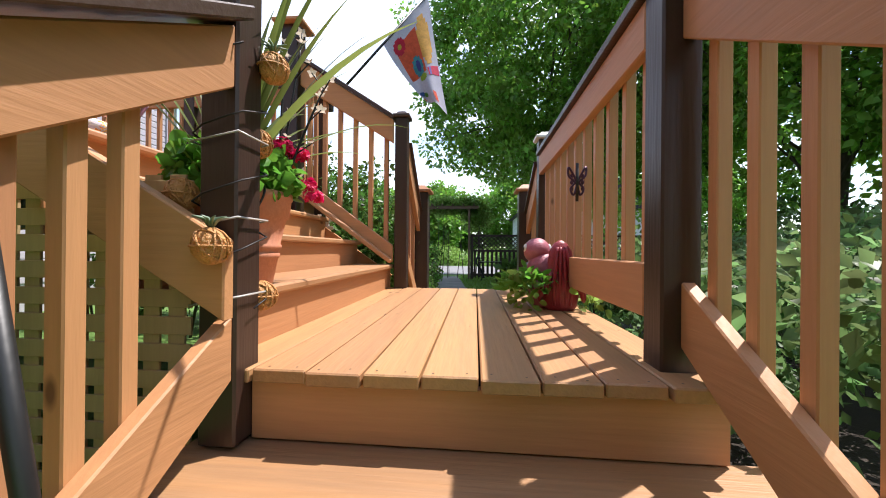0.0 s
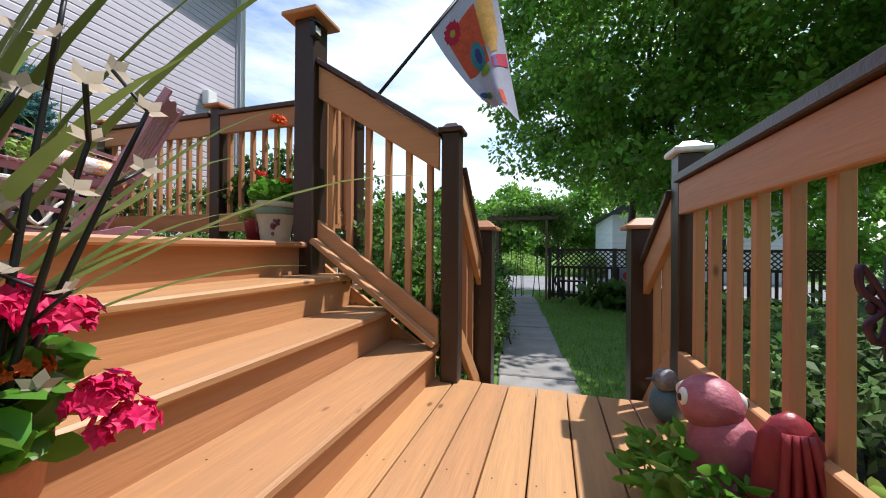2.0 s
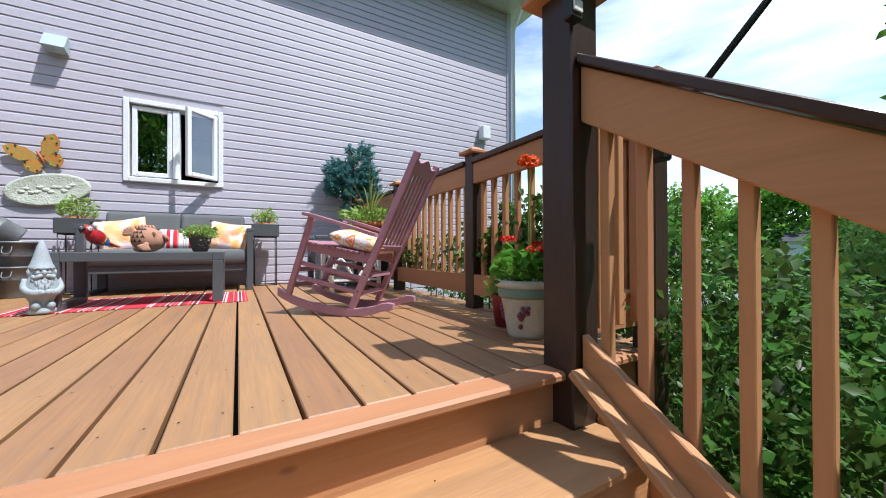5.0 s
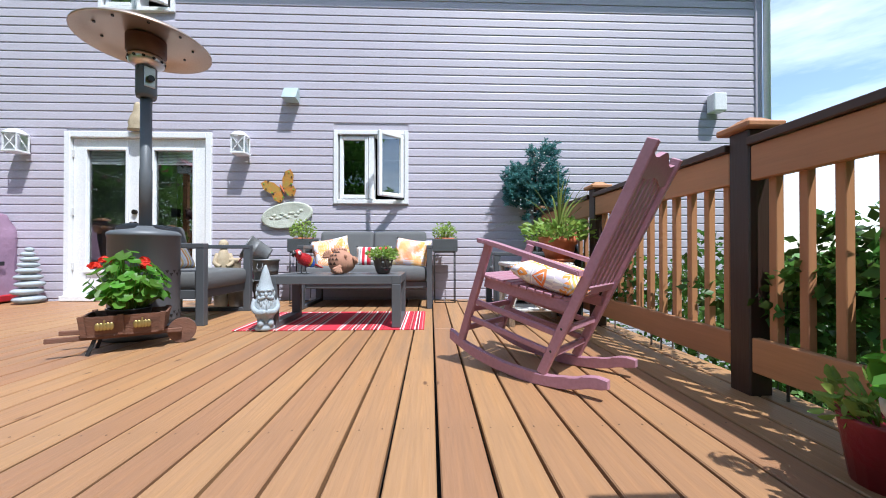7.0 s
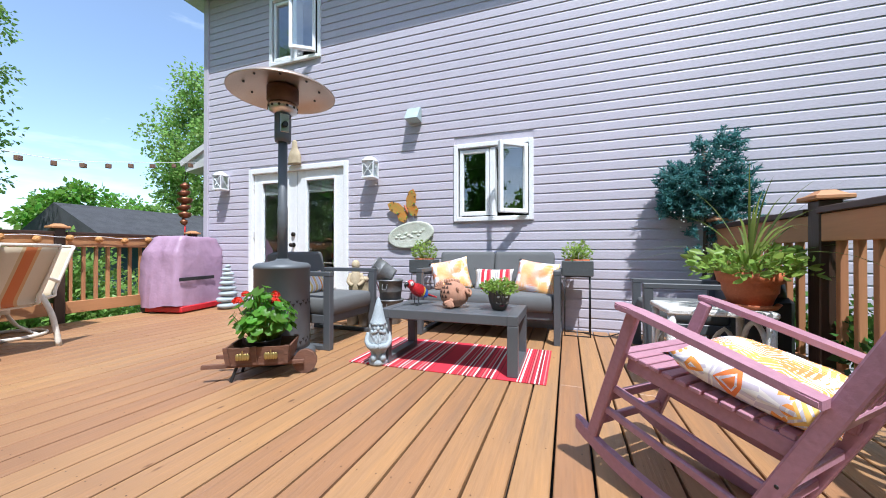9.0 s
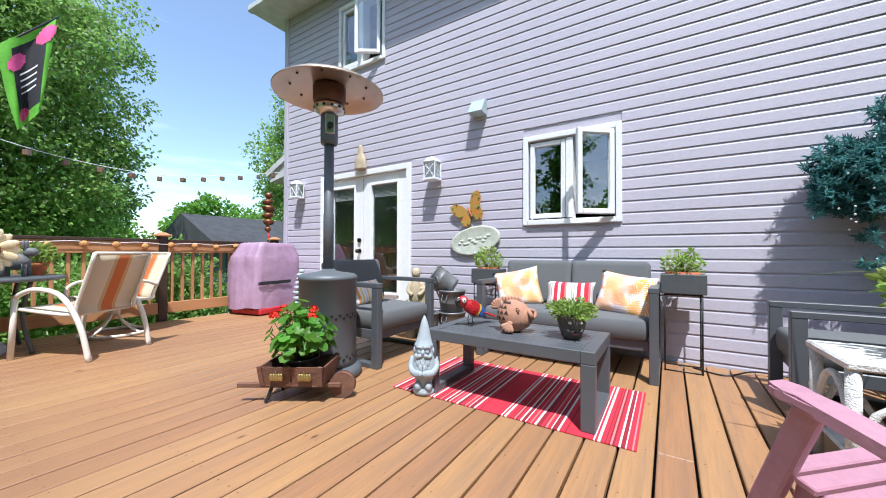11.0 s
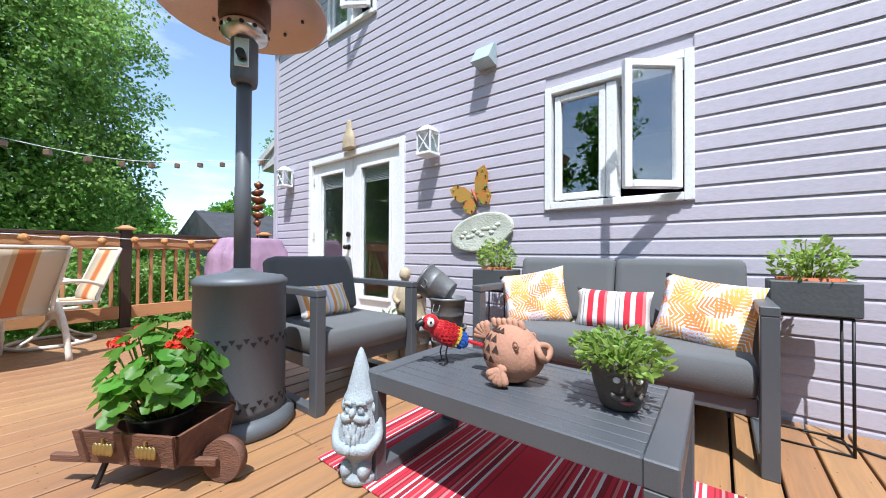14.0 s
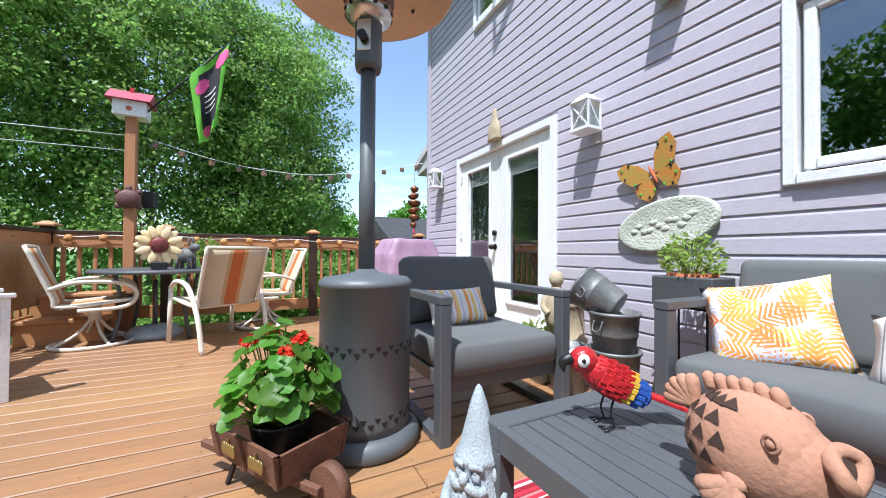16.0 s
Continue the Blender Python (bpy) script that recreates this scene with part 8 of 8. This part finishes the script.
patio_chair(-3.2, -2.78, 209, "cream framed sling chair with rust stripes drawn up to the table", False)
patio_chair(-2.15, -3.2, 105, "cream framed swivel sling chair at the patio table", True)
patio_chair(-3.62, -3.5, -80, "cream framed swivel sling chair near the railing", True)
wc = tagged(thing("white_chair", -1.93, -1.75, DZ, 120), "white slatted garden chair with a pale blue cushion", "chair")
for sx in (-1, 1):
    for sy in (-1, 1):
        part("leg", box(sx * 0.24 - 0.02, sx * 0.24 + 0.02, sy * 0.22 - 0.02, sy * 0.22 + 0.02, 0, 0.62 if sy > 0 else 0.9, 0.004), white_m, wc)
    part("armrest", box(sx * 0.24 - 0.035, sx * 0.24 + 0.035, -0.22, 0.26, 0.62, 0.645, 0.004), white_m, wc)
    part("side_rail", box(sx * 0.24 - 0.012, sx * 0.24 + 0.012, -0.2, 0.2, 0.2, 0.24, 0.003), white_m, wc)
for i in range(7):
    part("seat_slat", box(-0.22, 0.22, -0.21 + 0.062 * i, -0.16 + 0.062 * i, 0.4, 0.418, 0.003), white_m, wc)
for i in range(6):
    part("back_slat", box(-0.2 + 0.07 * i, -0.15 + 0.07 * i, -0.235, -0.215, 0.42, 0.9, 0.003), white_m, wc)
o = part("cushion", soft_box(0.42, 0.4, 0.08, 0.03, 0.01), mat("pale_blue_stripe_cotton", (0.5, 0.6, 0.7), (0.65, 0.7, 0.75), rough=0.9, scale=8), wc, "pale blue cushion")
o.matrix_basis = pose(0, 0, 0.42)

# things on the patio table
sf = tagged(thing("sunflower_ornament", -2.66, -3.12, DZ + 0.717, 8), "yellow metal sunflower ornament standing on the patio table", "ornament")
sf.scale = (1.3, 1.3, 1.3)
pet = mat("pale_yellow_enamel", (0.84, 0.7, 0.45), (0.8, 0.55, 0.22), rough=0.5, scale=10)
for i in range(16):
    a = 6.283 * i / 16
    c = Vector((math.cos(a) * 0.105, 0.012 * (i % 2), 0.19 + math.sin(a) * 0.105))
    part("petal", ball(bmesh.new(), tuple(c), 0.05, (1.1, 0.12, 0.55), 8, Matrix.Rotation(-a, 4, "Y")), pet, sf)
part("flower_centre", ball(bmesh.new(), (0, 0.02, 0.19), 0.06, (1, 0.35, 1), 16), mat("dark_red_centre", (0.25, 0.03, 0.03), (0.06, 0.02, 0.02), rough=0.5, scale=20, dirt=0.5), sf)
part("stand", box(-0.05, 0.05, -0.03, 0.03, 0, 0.06, 0.005), iron_m, sf)
bm = bmesh.new()
ball(bm, (0, 0, 0.14), 0.09, (1.2, 0.7, 0.9), 12)
ball(bm, (0.1, 0.0, 0.23), 0.05, (1.2, 0.8, 0.9), 10)
for s in (-1, 1):
    ball(bm, (0.06, s * 0.03, 0.3), 0.03, (0.5, 0.4, 1.6), 8)
    for x in (-0.07, 0.07):
        tube(bm, [(x, s * 0.035, 0), (x, s * 0.035, 0.12)], 0.02, 8)
tagged(part("donkey_figurine", bm, mat("dark_grey_resin", (0.1, 0.1, 0.1), (0.2, 0.2, 0.2), rough=0.6, scale=15)), "grey donkey figurine on the patio table", "figurine").matrix_basis = pose(-2.85, -3.3, DZ + 0.717, 0, 0, 150)
for x, y, lab in ((-3.02, -3.5, "terracotta pot of reddish leaves on the patio table"), (-5.6, -3.93, "")):
    if lab:
        q = tagged(thing("flower_pot", x, y, DZ + 0.717), lab, "flower pot")
        part("pot", lathe(bmesh.new(), [(0.05, 0), (0.075, 0.1), (0.08, 0.12), (0.065, 0.12)], 16), rust_m, q)
        foliage(q, "leaves", 130, 0.13, 0.2, 0.12, 0.07, lime_leaf, 1.0, 0.5)
ps = tagged(thing("plant_steps", -1.78, -3.62, DZ), "two tier tan wooden plant step in the corner", "plant stand")
for z, y0, y1 in ((0.2, 0.05, 0.33), (0.42, -0.27, 0.02)):
    part("step_board", box(-0.42, 0.26, y0, y1, z, z + 0.035, 0.005), tan_x, ps)
    part("step_riser", box(-0.4, 0.24, y0 + 0.02, y0 + 0.045, 0, z, 0.003), tan_x, ps)
    part("step_riser", box(-0.4, 0.24, y1 - 0.05, y1 - 0.025, 0, z, 0.003), tan_x, ps)
scr = tagged(thing("wicker_screen", -1.58, -3.4, DZ), "tan woven privacy screen against the railing", "screen")
part("screen_panel", box(-0.012, 0.012, -0.45, 0.45, 0.35, 0.95, 0.004), mat("tan_woven_panel", (0.4, 0.24, 0.12), (0.3, 0.17, 0.08), rough=0.8, scale=20, fine=60, bump=0.8), scr)
for s in (-1, 1):
    part("screen_foot", box(-0.02, 0.02, s * 0.45 - 0.02, s * 0.45 + 0.02, 0, 0.97, 0.004), tan_z, scr)

# ---- at the fence ----
it = tagged(thing("iron_table", 0.45, 10.45, 0.0), "black iron garden table with a swan shaped stand", "table")
part("tabletop", box(-0.32, 0.32, -0.16, 0.16, 0.55, 0.58, 0.008), iron_m, it)
for s in (-1, 1):
    part("leg", tube(bmesh.new(), bend([(s * 0.26, 0, 0.55), (s * 0.18, 0, 0.28), (s * 0.28, 0, 0.0)], 4), 0.016, 7), iron_m, it)
part("swan_neck", tube(bmesh.new(), bend([(-0.18, -0.05, 0.1), (-0.28, -0.05, 0.35), (-0.42, -0.05, 0.55), (-0.36, -0.05, 0.72), (-0.3, -0.05, 0.66)], 4), 0.028, 8), iron_m, it)
ff = tagged(thing("garden_flag", 1.8, 10.86, 0.4), "small pale garden flag with a red motif on the fence", "flag")
part("cloth", box(-0.2, 0.2, -0.004, 0.004, 0, 0.5, 0.002), cloth_m, ff)
part("red_motif", ball(bmesh.new(), (0, -0.006, 0.3), 0.13, (1, 0.03, 0.9), 14), mat("red_print", (0.6, 0.05, 0.05), rough=0.8), ff)

# black pole leaning on the stair railing
bm = tube(bmesh.new(), [(-0.445, 0.37, 0.215), (-0.571, 0.35, 1.0)], 0.012, 10)
pole = tagged(part("leaning_pole", bm, black_m), "slim black metal pole leaning on the stair railing", "pole")

# ---- boards and siding, piece by piece ----
L0, L1 = WX + 0.03, DX1 - 0.09
pk1 = mesh_of(box(0, L1 - L0, 0.005, 0.150, -0.035, 0, 0.004), deck_x, "plank")
pk2 = mesh_of(box(0, L1 - L0 - 2.6, 0.005, 0.150, -0.035, 0, 0.004), deck_x, "plank")
pk3 = mesh_of(box(L1 - L0 - 2.596, L1 - L0, 0.005, 0.150, -0.035, 0, 0.004), deck_x, "plank")
y = 1.72 - 0.157 * 37 + 0.157
k = 0
while y < DY1 - 0.02:
    if y > DY0:
        if k % 3 == 1:
            piece("plank", pk2, deck, L0, y, DZ)
            piece("plank", pk3, deck, L0, y, DZ)
        else:
            piece("plank", pk1, deck, L0, y, DZ - 0.001 * (k % 2))
    y += 0.157
    k += 1
lp = mesh_of(box(0.003, 0.144, 0, 2.0, -0.036, 0, 0.004), deck_y, "plank")
for i in range(-5, 4):
    piece("plank", lp, landing, 0.014 + 0.147 * i, 0.852 + 0.006 * (i % 3), LZ)
z = 2.38 - PITCH * 18
while z < EZ - PITCH:
    for a, b in wall_spans(z, z + PITCH):
        if b - a > 0.05:
            piece("siding_course", course_mesh(b - a), hwall, 0 - 0.004, a - 1.3, z)
    z += PITCH

# screw heads in the boards
screw_m = mat("dark_screw_heads", (0.09, 0.055, 0.035), rough=0.5, metal=0.4)
sv, sf = [], []
rnd = random.Random(31)


def screw(x, y, z):
    n = len(sv)
    for q in range(6):
        sv.append((x + 0.0034 * math.cos(q * 1.0472), y + 0.0034 * math.sin(q * 1.0472), z))
    sf.append(tuple(range(n, n + 6)))


y = 1.72 - 0.157 * 37 + 0.157
while y < DY1 - 0.02:
    if y > DY0:
        for i in range(11):
            x = L0 + 0.12 + 0.41 * i
            if x < L1 - 0.03:
                for dy in (0.035, 0.12):
                    screw(x + rnd.uniform(-0.008, 0.008), y + dy + rnd.uniform(-0.006, 0.006), DZ + 0.0008)
    y += 0.157
for i in range(-5, 4):
    for yy in (0.885, 1.45, 2.05, 2.75):
        for dx in (0.035, 0.11):
            screw(0.014 + 0.147 * i + dx + rnd.uniform(-0.006, 0.006), yy + rnd.uniform(-0.01, 0.01), LZ + 0.0008)
for i in range(3):
    for yy in (0.98, 1.6, 2.2, 2.78):
        for dx in (-0.06, -0.2):
            screw(-0.695 - 0.28 * i + dx, yy + rnd.uniform(-0.02, 0.02), LZ + 0.191 * (i + 1) + 0.0008)
me = bpy.data.meshes.new("screw_heads")
me.from_pydata(sv, [], sf)
me.materials.append(screw_m)
tagged(new("deck_screws", me), "small dark screw heads sunk in the deck boards", "screws", kind="stuff")
